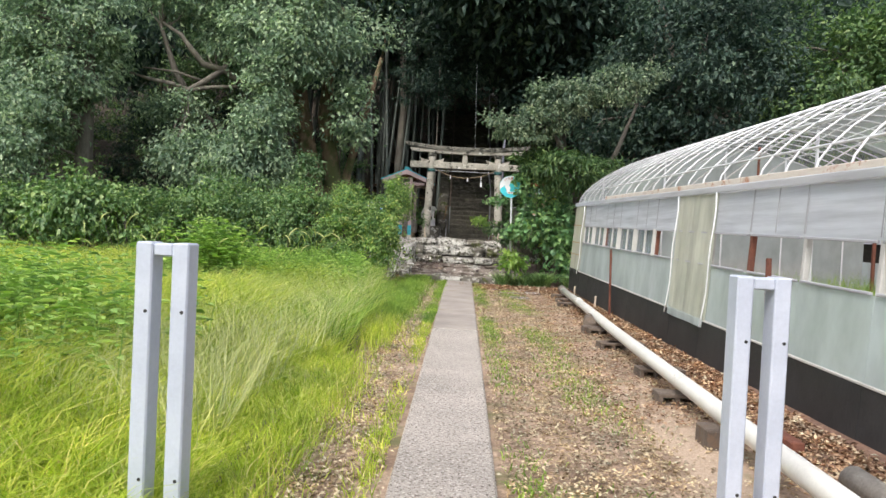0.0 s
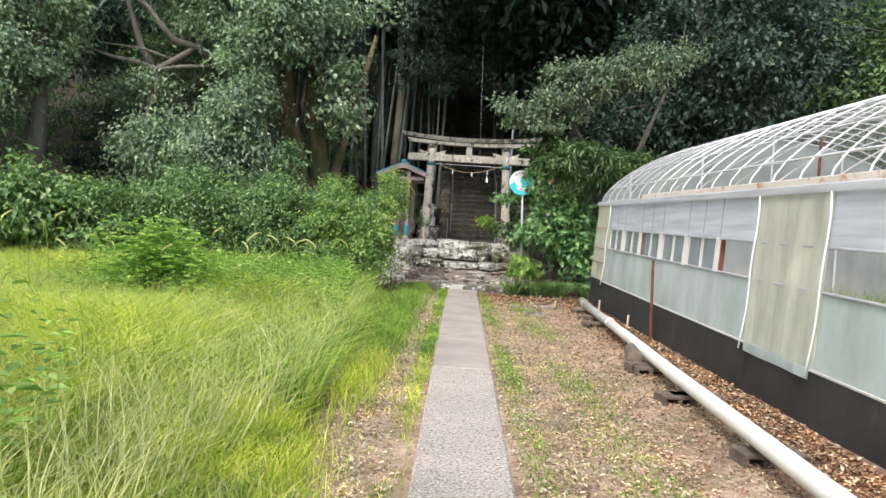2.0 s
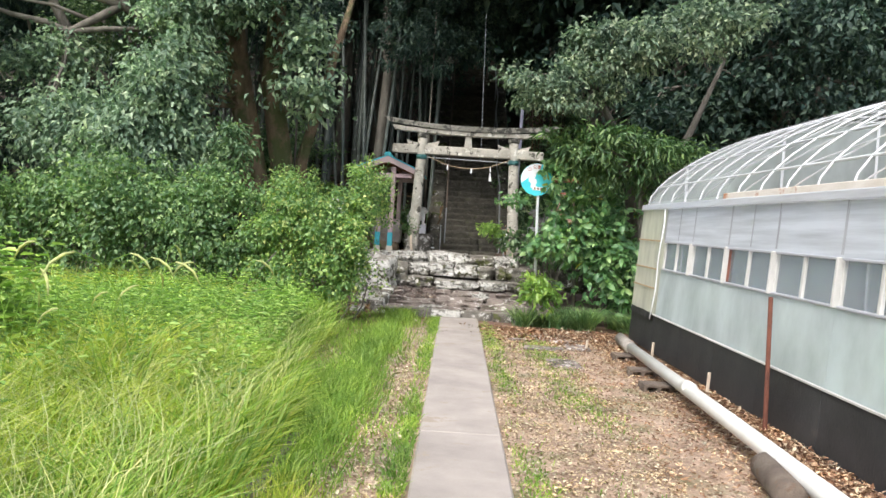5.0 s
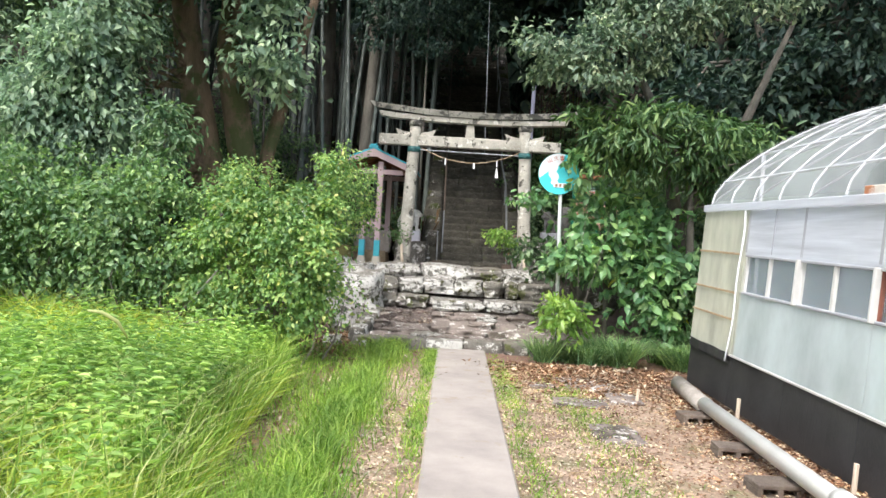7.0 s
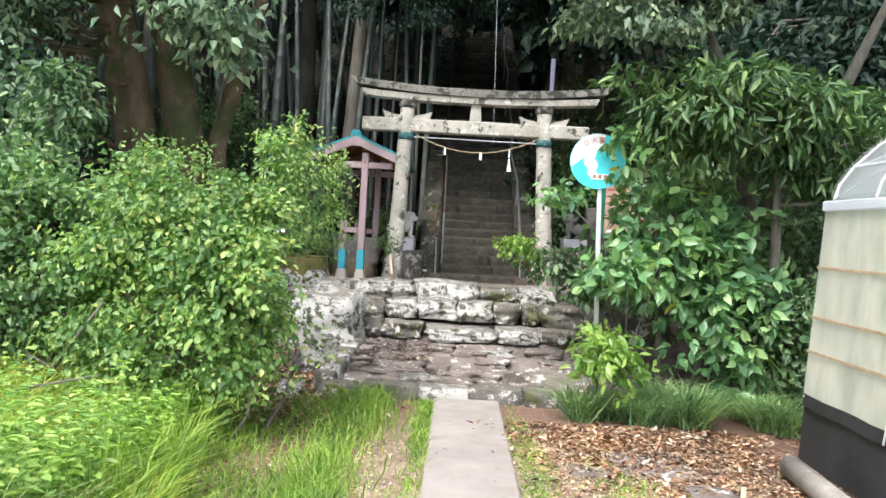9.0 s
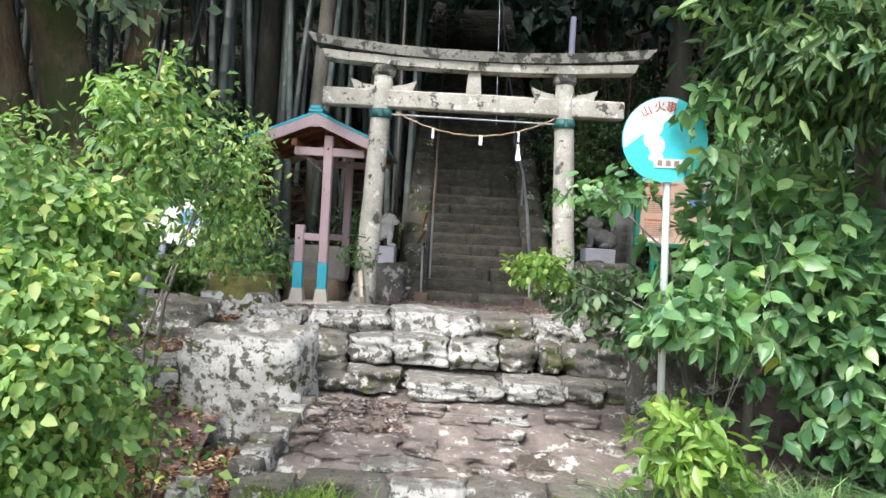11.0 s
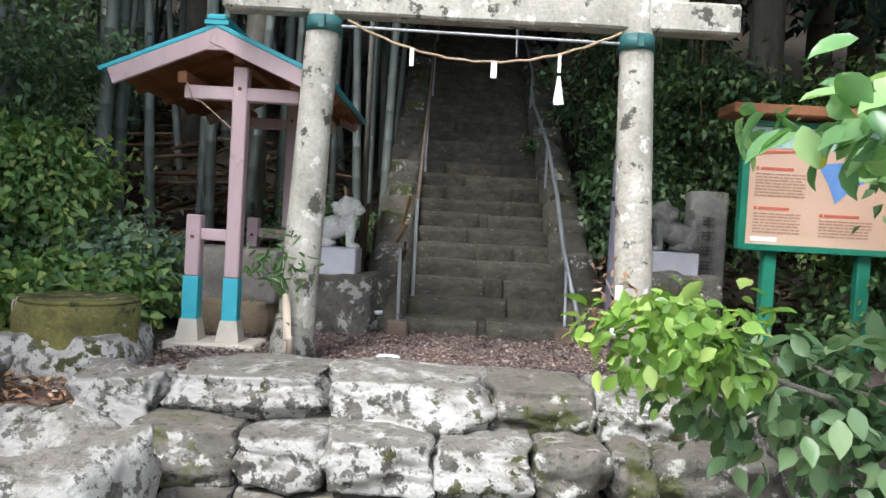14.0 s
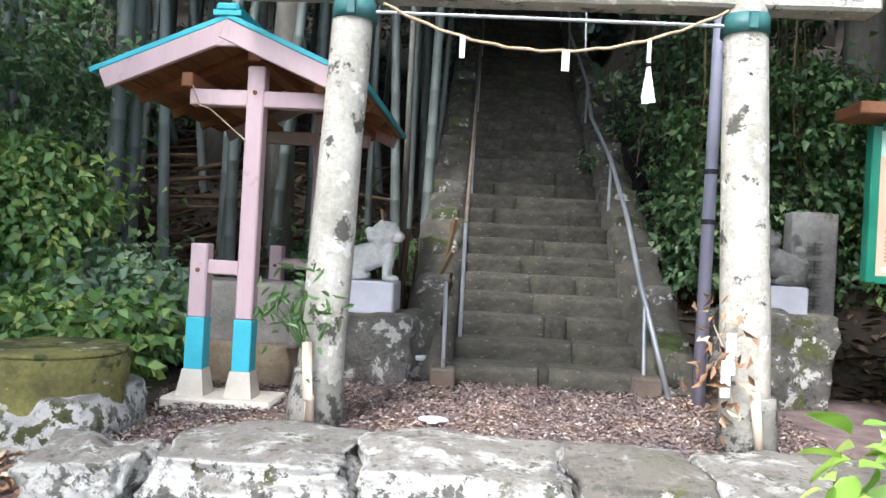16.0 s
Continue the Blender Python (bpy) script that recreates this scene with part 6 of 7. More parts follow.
fox_stem, fox_head = [], []
foxes = []
for k in range(3):
    t = thing("foxtail_grass", (0, 0, 0), "tall arching foxtail grass with pale seed head", "foxtail grass", "foxtails in the meadow")
    pts = [(0, 0, 0), (0.03, 0, 0.5), (0.09, 0, 0.85), (0.17 + 0.02 * k, 0, 1.05), (0.26 + 0.03 * k, 0, 1.1)]
    part("stem", tube(pts, [0.004, 0.004, 0.003, 0.003, 0.002], 5), M_GRASS_GREEN, t)
    part("seed_head", tube([pts[-1], (0.31 + 0.03 * k, 0, 1.09), (0.37 + 0.03 * k, 0, 1.05), (0.41 + 0.03 * k, 0, 0.98)], [0.004, 0.008, 0.008, 0.003], 7), M_SEED, t, "", True)
    vv, ff = grass_arrays(rg, rg.normal(size=(5, 2)) * 0.02, 0.1, rg.uniform(0.5, 0.9, 5), 0.012, 0.8)
    hang(mesh_np("blade", vv, ff, M_GRASS_GREEN), t)
    foxes.append(t)
for i in range(24):
    x, y = (rg.uniform(-2.9, -1.6), rg.uniform(9.2, 10.4)) if i < 15 else (rg.uniform(-5.4, -4.0), rg.uniform(9, 10.4))
    c = copy_thing(foxes[i % 3], Matrix.Translation((x, y, -0.03)) @ pose(0, 0, 0, rg.uniform(-6, 6), rg.uniform(-6, 6), rg.uniform(0, 360)) @ Matrix.Scale(float(rg.uniform(0.75, 1.12)), 4))
    c.scale = [float(rg.uniform(0.75, 1.12))] * 3
for i, t in enumerate(foxes):
    t.location = (-2.0 - 0.3 * i, 9.6 + 0.3 * i, -0.03)

# ---- trees and shrubs ----
rg = np.random.default_rng(61)


def plant(name, base, trunks, crowns, bark, leaf_mat, label, category, seed, group=""):
    """trunks: lists of points with radii. crowns: keyword sets for crown_arrays. Limbs run from the trunks into the sprays."""
    rng = np.random.default_rng(seed)
    t = thing(name, base, label, category, group)
    ends = []
    for pts, radii in trunks:
        part("trunk", tube(pts, radii, 10), bark, t, "", True)
        for (p0, p1), (r0, r1) in zip(zip(pts, pts[1:]), zip(radii, radii[1:])):
            ends += [(Vector(p0).lerp(Vector(p1), k / 6), r0 + (r1 - r0) * k / 6) for k in range(2, 7)]
    low = max(r[0] for _, r in trunks) < 0.06
    arrays = []
    for c in crowns:
        (v, f), cc = crown_arrays(rng, **c)
        arrays.append((v, f))
        if ends:
            joined = name in ("forest_tree", "undergrowth")
            bm = bmesh.new()
            for q in cc[rng.permutation(len(cc))[:max(4, len(cc) // (7 if low else 3))]]:
                q = Vector(q)
                e, r = min(ends, key=lambda g: (g[0] - q).length)
                if low and (e - q).length > 0.5:
                    e = Vector((base[0] + (q.x - base[0]) * 0.7, base[1] + (q.y - base[1]) * 0.7, base[2] + 0.02))
                if (e - q).length > 2.2:
                    continue
                m = e.lerp(q, 0.5) + Vector(rng.normal(size=3)) * 0.12 * (q - e).length
                tube([e, e.lerp(m, 0.5), m, m.lerp(q, 0.6), q], [min(r, 0.05) * 0.6, 0.028 * min(1, r * 20), 0.022 * min(1, r * 20), 0.012 * min(1, r * 20), 0.004], 5, bm, False)
                if not joined:
                    part("branch", bm, bark, t, "", True)
                    bm = bmesh.new()
            if joined:
                tagged(part("branching", bm, bark, t, "", True), kind="stuff")
    v, f = join_arrays(arrays)
    hang(mesh_np("crown", v, f, leaf_mat), t)
    return t


def crown(centre, radii, clumps, per, clump_r, leaf, **kw):
    return dict(centre=centre, radii=radii, clumps=clumps, per=per, clump_r=clump_r, leaf=leaf, **kw)


# the large evergreen with three trunks beside the terrace
plant("evergreen_tree", (-3.7, 18.6, 0.7), [
    ([(-3.75, 18.6, 0.3), (-3.9, 18.6, 2.2), (-4.25, 18.5, 4.0), (-4.5, 18.3, 6.2)], [0.3, 0.25, 0.21, 0.12]),
    ([(-3.45, 18.8, 0.3), (-3.42, 18.7, 2.4), (-3.65, 18.5, 3.9), (-3.5, 18.3, 6.4)], [0.26, 0.22, 0.19, 0.1]),
    ([(-3.1, 18.9, 0.3), (-3.08, 18.8, 2.5), (-2.75, 18.8, 3.8), (-2.3, 18.8, 5.6)], [0.14, 0.11, 0.09, 0.05])],
    [crown((-4.2, 17.2, 5.9), (1.7, 1.1, 1.5), 66, 240, 0.25, 0.115), crown((-4.75, 16.7, 3.9), (0.55, 0.5, 1.0), 34, 230, 0.2, 0.1), crown((-5.0, 16.8, 2.6), (1.0, 0.5, 0.95), 60, 150, 0.2, 0.1, droop=0.8), crown((-2.75, 17.6, 4.0), (0.35, 0.4, 1.0), 20, 70, 0.2, 0.13)],
    M_BARK, M_LEAF_GREY, "large evergreen with thick mossy leaning trunks and hanging grey-green foliage", "tree", 1)
# gnarled tree with bare crossing limbs
plant("gnarled_tree", (-6.6, 19.0, 0.6), [
    ([(-6.5, 19.0, 0.2), (-6.6, 19.0, 2.2), (-6.2, 18.7, 3.4), (-5.2, 18.3, 4.1), (-4.8, 18.0, 5.4)], [0.22, 0.18, 0.13, 0.1, 0.06]),
    ([(-6.2, 18.7, 3.4), (-6.9, 18.3, 3.9), (-7.4, 18.0, 4.9), (-7.8, 18.0, 6.0)], [0.12, 0.1, 0.08, 0.04]),
    ([(-5.5, 18.2, 4.5), (-6.13, 17.9, 4.92), (-6.53, 17.6, 4.98), (-6.8, 17.5, 5.3), (-7.04, 17.4, 5.63), (-7.5, 17.4, 5.9)], [0.075, 0.085, 0.075, 0.065, 0.05, 0.03]),
    ([(-6.13, 17.9, 4.92), (-6.5, 17.6, 4.55), (-6.84, 17.5, 4.31), (-7.19, 17.4, 4.43), (-7.7, 17.3, 4.5), (-8.21, 17.2, 4.64)], [0.075, 0.07, 0.065, 0.055, 0.045, 0.02]),
    ([(-6.84, 17.5, 4.31), (-6.3, 17.6, 4.42), (-5.7, 17.8, 4.5)], [0.05, 0.045, 0.04]),
    ([(-6.5, 17.6, 4.55), (-7.1, 17.4, 4.72), (-7.9, 17.3, 4.78)], [0.035, 0.03, 0.012])],
    [crown((-6.4, 18.2, 7.2), (2.4, 1.6, 1.2), 70, 170, 0.3, 0.13), crown((-7.3, 17.6, 3.9), (0.7, 0.4, 0.3), 14, 120, 0.2, 0.1), crown((-6.6, 17.3, 2.6), (1.1, 0.5, 0.7), 60, 90, 0.2, 0.1, droop=0.8), crown((-6.0, 17.9, 5.9), (1.2, 0.6, 0.5), 30, 110, 0.24, 0.11)],
    M_BARK_GREY, M_LEAF_GREY, "gnarled tree with bare grey crossing limbs over dark foliage", "tree", 2)
plant("oak_tree", (-9.2, 17.2, 0), [([(-9.2, 17.2, -0.1), (-9.1, 17.0, 2.5), (-8.9, 16.8, 5.5)], [0.26, 0.2, 0.08])],
      [crown((-9.5, 16.4, 5.2), (1.55, 1.2, 2.4), 90, 260, 0.25, 0.105), crown((-10.2, 15.8, 3.1), (1.4, 0.9, 0.9), 40, 200, 0.24, 0.11)],
      M_BARK_GREY, M_LEAF_GREY, "broad oak with pale grey-green drooping foliage", "tree", 3)
plant("oak_tree", (-13.4, 18.5, 0), [([(-13.4, 18.5, -0.1), (-13.2, 18.3, 3), (-13, 18, 6)], [0.26, 0.2, 0.08])],
      [crown((-13, 17.6, 5.0), (2.8, 1.8, 3.4), 90, 180, 0.36, 0.15), crown((-13, 17.0, 1.8), (2.6, 0.8, 1.0), 70, 60, 0.3, 0.15)],
      M_BARK_GREY, M_LEAF_GREY, "oak with dense grey-green foliage at the wood's edge", "tree", 4)
# right side
plant("evergreen_tree", (6.2, 20.4, 0.6), [([(6.0, 20.4, 0.2), (6.1, 20.2, 3), (6.3, 19.8, 7)], [0.28, 0.22, 0.1]), ([(6.1, 20.2, 2.6), (4.9, 19.6, 3.8), (4.2, 19.0, 5.2)], [0.15, 0.11, 0.05])],
      [crown((6.3, 18.8, 5.6), (2.7, 1.7, 2.9), 120, 200, 0.3, 0.13), crown((4.6, 19.2, 3.4), (1.8, 1.0, 1.3), 70, 70, 0.27, 0.14)],
      M_BARK_GREY, M_LEAF_DARK, "tall dark evergreen behind the greenhouse", "tree", 5)
plant("maple_tree", (9.6, 18.8, 0.2), [([(9.6, 18.8, -0.1), (9.5, 18.6, 3), (9.3, 18.2, 6)], [0.2, 0.15, 0.06])],
      [crown((9.4, 17.6, 5.0), (1.9, 1.4, 2.4), 80, 190, 0.28, 0.13)], M_BARK_GREY, M_LEAF_MID, "yellow-green tree behind the greenhouse", "tree", 6)
plant("evergreen_tree", (13.2, 21, 0.3), [([(13.2, 21, 0), (13.2, 20.8, 4), (13, 20.4, 8)], [0.25, 0.18, 0.08])],
      [crown((13, 19.8, 5.2), (2.9, 1.8, 2.9), 130, 70, 0.34, 0.17)], M_BARK_GREY, M_LEAF_DARK, "dark evergreen at the wood's edge", "tree", 7)
# overhanging boughs beside the gate
plant("camellia_tree", (3.0, 17.9, 0), [([(3.0, 17.9, -0.1), (2.9, 17.8, 1.6), (2.5, 17.4, 3.0), (1.8, 16.8, 3.9)], [0.12, 0.1, 0.07, 0.03]), ([(2.9, 17.8, 1.8), (3.6, 17.5, 3.2), (4.0, 17.2, 4.4)], [0.08, 0.06, 0.03])],
      [crown((1.3, 16.5, 3.65), (0.9, 0.5, 0.42), 22, 120, 0.12, 0.085, flat=0.6, hollow=0.5), crown((2.2, 16.6, 4.3), (0.9, 0.5, 0.45), 22, 130, 0.13, 0.09, flat=0.6, hollow=0.5), crown((3.3, 16.6, 4.7), (0.9, 0.6, 0.5), 20, 130, 0.14, 0.09, flat=0.6, hollow=0.5)],
      M_BARK_GREY, M_LEAF_OAK, "broad-leaved tree whose grey-green boughs overhang the gate", "tree", 8)
plant("spindle_tree", (2.9, 17.0, 0), [([(2.9, 17.3, -0.1), (2.85, 17.1, 1.3), (2.7, 16.8, 2.3)], [0.07, 0.055, 0.03])],
      [crown((2.35, 16.55, 2.72), (1.1, 0.55, 0.42), 90, 44, 0.13, 0.12, ratio=0.3, droop=0.7, flat=0.5, full=True), crown((3.3, 16.8, 2.5), (0.8, 0.5, 0.5), 50, 44, 0.14, 0.12, ratio=0.3, droop=0.7, full=True)],
      M_BARK_GREY, M_LEAF_MID, "small tree with layered sprays of narrow leaves", "tree", 9)
plant("broadleaf_shrub", (1.9, 17.3, 0), [([(1.9, 17.4, -0.1), (1.85, 17.3, 0.8), (1.7, 17.2, 1.6)], [0.035, 0.03, 0.015]), ([(2.2, 17.4, -0.1), (2.3, 17.2, 0.9), (2.4, 17.1, 1.7)], [0.035, 0.028, 0.012])],
      [crown((1.92, 17.18, 1.58), (0.66, 0.3, 0.64), 110, 5, 0.13, 0.13, ratio=0.5, full=2, droop=0.25, flat=0.7, whorl=4), crown((2.5, 17.1, 1.0), (0.45, 0.3, 0.75), 80, 5, 0.14, 0.125, ratio=0.5, full=2, droop=0.25, whorl=4)],
      M_BARK_GREY, M_LEAF_GLOSS, "dense shrub with large glossy green leaves behind the round sign", "shrub", 10)
plant("broadleaf_shrub", (1.5, 17.3, 0.3), [([(1.55, 17.3, 0), (1.25, 17.4, 1.0), (0.85, 17.3, 1.32), (0.45, 17.2, 1.44)], [0.014, 0.011, 0.008, 0.004]), ([(1.55, 17.3, 0.6), (1.2, 17.2, 1.2), (0.8, 17.3, 1.4)], [0.01, 0.008, 0.004])],
      [crown((0.42, 17.2, 1.46), (0.2, 0.14, 0.13), 54, 8, 0.035, 0.047, ratio=0.6, full=2, hollow=0.3)],
      M_BARK_GREY, M_LEAF_YOUNG, "leafy bough of bright young leaves leaning over the wall", "shrub", 11)
plant("broadleaf_shrub", (1.55, 17.5, 0.3), [([(1.6, 17.5, 0.2), (1.3, 17.4, 0.9), (0.8, 17.35, 1.25)], [0.012, 0.009, 0.004])],
      [crown((0.74, 17.36, 1.32), (0.26, 0.14, 0.16), 40, 9, 0.05, 0.06, ratio=0.58, full=2), crown((1.15, 17.4, 1.2), (0.3, 0.15, 0.28), 46, 10, 0.07, 0.075, ratio=0.58, full=2)],
      M_BARK_GREY, M_LEAF_SASA, "shaded bough of deep green leaves over the wall", "shrub", 21)
plant("broadleaf_shrub", (1.25, 17.0, 0.3), [([(1.5, 17.3, 0.5), (1.2, 17.05, 1.6), (0.75, 16.95, 1.96)], [0.01, 0.008, 0.004])],
      [crown((0.8, 16.97, 1.97), (0.24, 0.12, 0.1), 20, 9, 0.05, 0.075, ratio=0.58, full=2), crown((1.3, 16.72, 1.25), (0.28, 0.12, 0.22), 24, 3, 0.07, 0.11, ratio=0.52, full=2, droop=0.25, whorl=4), crown((1.35, 16.75, 2.35), (0.2, 0.08, 0.28), 18, 3, 0.06, 0.1, ratio=0.5, full=2, whorl=4)],
      M_BARK_GREY, M_LEAF_GLOSS, "low bough of oval green leaves before the sign post", "shrub", 12)
plant("small_shrub", (1.12, 16.5, 0), [([(1.12, 16.55, -0.05), (1.12, 16.5, 0.4)], [0.012, 0.006])],
      [crown((1.16, 16.42, 0.56), (0.27, 0.2, 0.3), 42, 14, 0.07, 0.1, ratio=0.36, full=2, hollow=0.2)],
      M_BARK_GREY, M_LEAF_YOUNG, "small yellow-green shrub at the foot of the sign", "shrub", 13)
n = 3000
ang = rg.random(n) * 2 * math.pi
tu = rg.integers(0, 11, n)
tx, ty, th = rg.uniform(0.98, 2.7, 11), rg.uniform(16.25, 16.95, 11), rg.uniform(0.22, 0.62, 11)
cx = tx[tu] + rg.normal(size=n) * 0.07
cy = ty[tu] + rg.normal(size=n) * 0.07
v, f = grass_arrays(rg, np.stack([cx, cy], 1), 0.0, rg.uniform(0.5, 1.0, n) * th[tu], 0.011, 1.5)
tagged(mesh_np("lily_turf", v, f, M_LEAF_SHRUB), "arching dark green strap-leaved turf under the shrubs", "lily turf", kind="stuff")

# left shrubs
plant("light_shrub", (-2.0, 15.4, 0), [([(-2.0, 15.5, -0.1), (-2.0, 15.4, 0.8), (-1.9, 15.3, 1.5)], [0.03, 0.025, 0.01]), ([(-2.4, 15.6, -0.1), (-2.5, 15.4, 0.9), (-2.6, 15.3, 1.5)], [0.03, 0.022, 0.01])],
      [crown((-1.72, 15.2, 1.0), (0.45, 0.35, 0.62), 46, 130, 0.105, 0.048, ratio=0.7, full=True, hollow=0.4), crown((-1.72, 15.3, 1.52), (0.3, 0.25, 0.28), 22, 110, 0.09, 0.046, ratio=0.7, full=True), crown((-2.3, 15.3, 1.5), (0.45, 0.35, 0.42), 40, 120, 0.1, 0.048, ratio=0.7, full=True, hollow=0.35), crown((-2.75, 15.4, 1.0), (0.35, 0.3, 0.5), 26, 110, 0.11, 0.05, ratio=0.7), crown((-2.2, 15.4, 0.55), (0.75, 0.35, 0.45), 50, 80, 0.13, 0.05, ratio=0.7)],
      M_BARK_GREY, M_LEAF_LIGHT, "rounded light green shrub climbing with creepers", "shrub", 14)
plant("tall_sapling", (-1.25, 16.4, 0), [([(-1.85, 16.6, 0), (-1.7, 16.5, 1.2), (-1.33, 16.3, 2.15)], [0.012, 0.009, 0.004]), ([(-1.85, 16.6, 0), (-1.8, 16.5, 1.0), (-1.5, 16.35, 1.7)], [0.01, 0.008, 0.004])],
      [crown((-1.36, 16.35, 1.78), (0.26, 0.22, 0.45), 50, 42, 0.06, 0.038, ratio=0.5, full=True, hollow=0.25)],
      M_BARK_GREY, M_LEAF_LIGHT, "slender sapling with feathery yellow-green leaves", "sapling", 15)
plant("tall_sapling", (-1.5, 15.7, 0), [([(-1.75, 15.75, 0), (-1.6, 15.7, 1.3), (-1.42, 15.65, 2.4)], [0.012, 0.009, 0.004])],
      [crown((-1.48, 15.66, 2.0), (0.24, 0.2, 0.42), 38, 46, 0.06, 0.045, ratio=0.5, full=True, hollow=0.25)],
      M_BARK_GREY, M_LEAF_LIGHT, "tall thin sapling with pale feathery leaves", "sapling", 20)
plant("tall_sapling", (-3.6, 16.2, 0), [([(-3.6, 16.3, 0), (-3.6, 16.2, 1.4), (-3.55, 16.1, 2.6)], [0.016, 0.012, 0.005])],
      [crown((-3.55, 16.1, 2.45), (0.3, 0.22, 0.42), 30, 24, 0.09, 0.08, ratio=0.5, full=True, hollow=0.2)],
      M_BARK_GREY, M_LEAF_SASA, "young sapling with pale green leaves", "sapling", 16)
plant("dark_shrub", (-3.6, 15.8, 0), [([(-3.6, 15.9, -0.1), (-3.5, 15.7, 0.9)], [0.04, 0.02]), ([(-3.2, 15.4, 0.1), (-2.9, 15.2, 0.5), (-2.5, 15.0, 0.95)], [0.02, 0.016, 0.006]), ([(-3.4, 15.3, 0.1), (-3.0, 14.9, 0.35), (-2.4, 14.8, 0.5)], [0.018, 0.012, 0.005])],
      [crown((-3.6, 15.7, 1.2), (0.9, 0.5, 0.8), 110, 80, 0.15, 0.065, ratio=0.6), crown((-4.9, 15.7, 1.2), (1.0, 0.5, 0.9), 110, 80, 0.15, 0.07, ratio=0.6)],
      M_BARK_GREY, M_LEAF_SHRUB, "mid green shrub with bare grey twigs showing", "shrub", 17)
plant("dark_shrub", (-7.2, 15.2, 0), [([(-7.2, 15.4, -0.1), (-7.2, 15.2, 1.2)], [0.05, 0.02])],
      [crown((-8.3, 15.1, 1.35), (0.85, 0.5, 0.75), 90, 60, 0.16, 0.11, ratio=0.6), crown((-6.0, 16.1, 1.15), (1.1, 0.5, 0.8), 90, 60, 0.16, 0.09), crown((-7.2, 15.5, 1.05), (0.9, 0.5, 0.75), 90, 60, 0.16, 0.09), crown((-9.9, 15.4, 1.1), (1.0, 0.5, 0.7), 70, 60, 0.16, 0.1)],
      M_BARK_GREY, M_LEAF_SHRUB, "broad grey-green shrub behind the meadow", "shrub", 18)
plant("hedge_shrub", (-2.6, 17.4, 0.3), [([(-2.6, 17.6, 0), (-2.6, 17.4, 1.0)], [0.03, 0.015])],
      [crown((-2.75, 17.2, 1.25), (0.6, 0.45, 0.55), 60, 50, 0.1, 0.05, ratio=0.6, full=True), crown((-2.6, 16.4, 1.7), (0.45, 0.4, 0.6), 50, 50, 0.1, 0.045, ratio=0.5, full=True)],
      M_BARK_GREY, M_LEAF_LIGHT, "feathery green shrub beside the leaning sign", "shrub", 19)

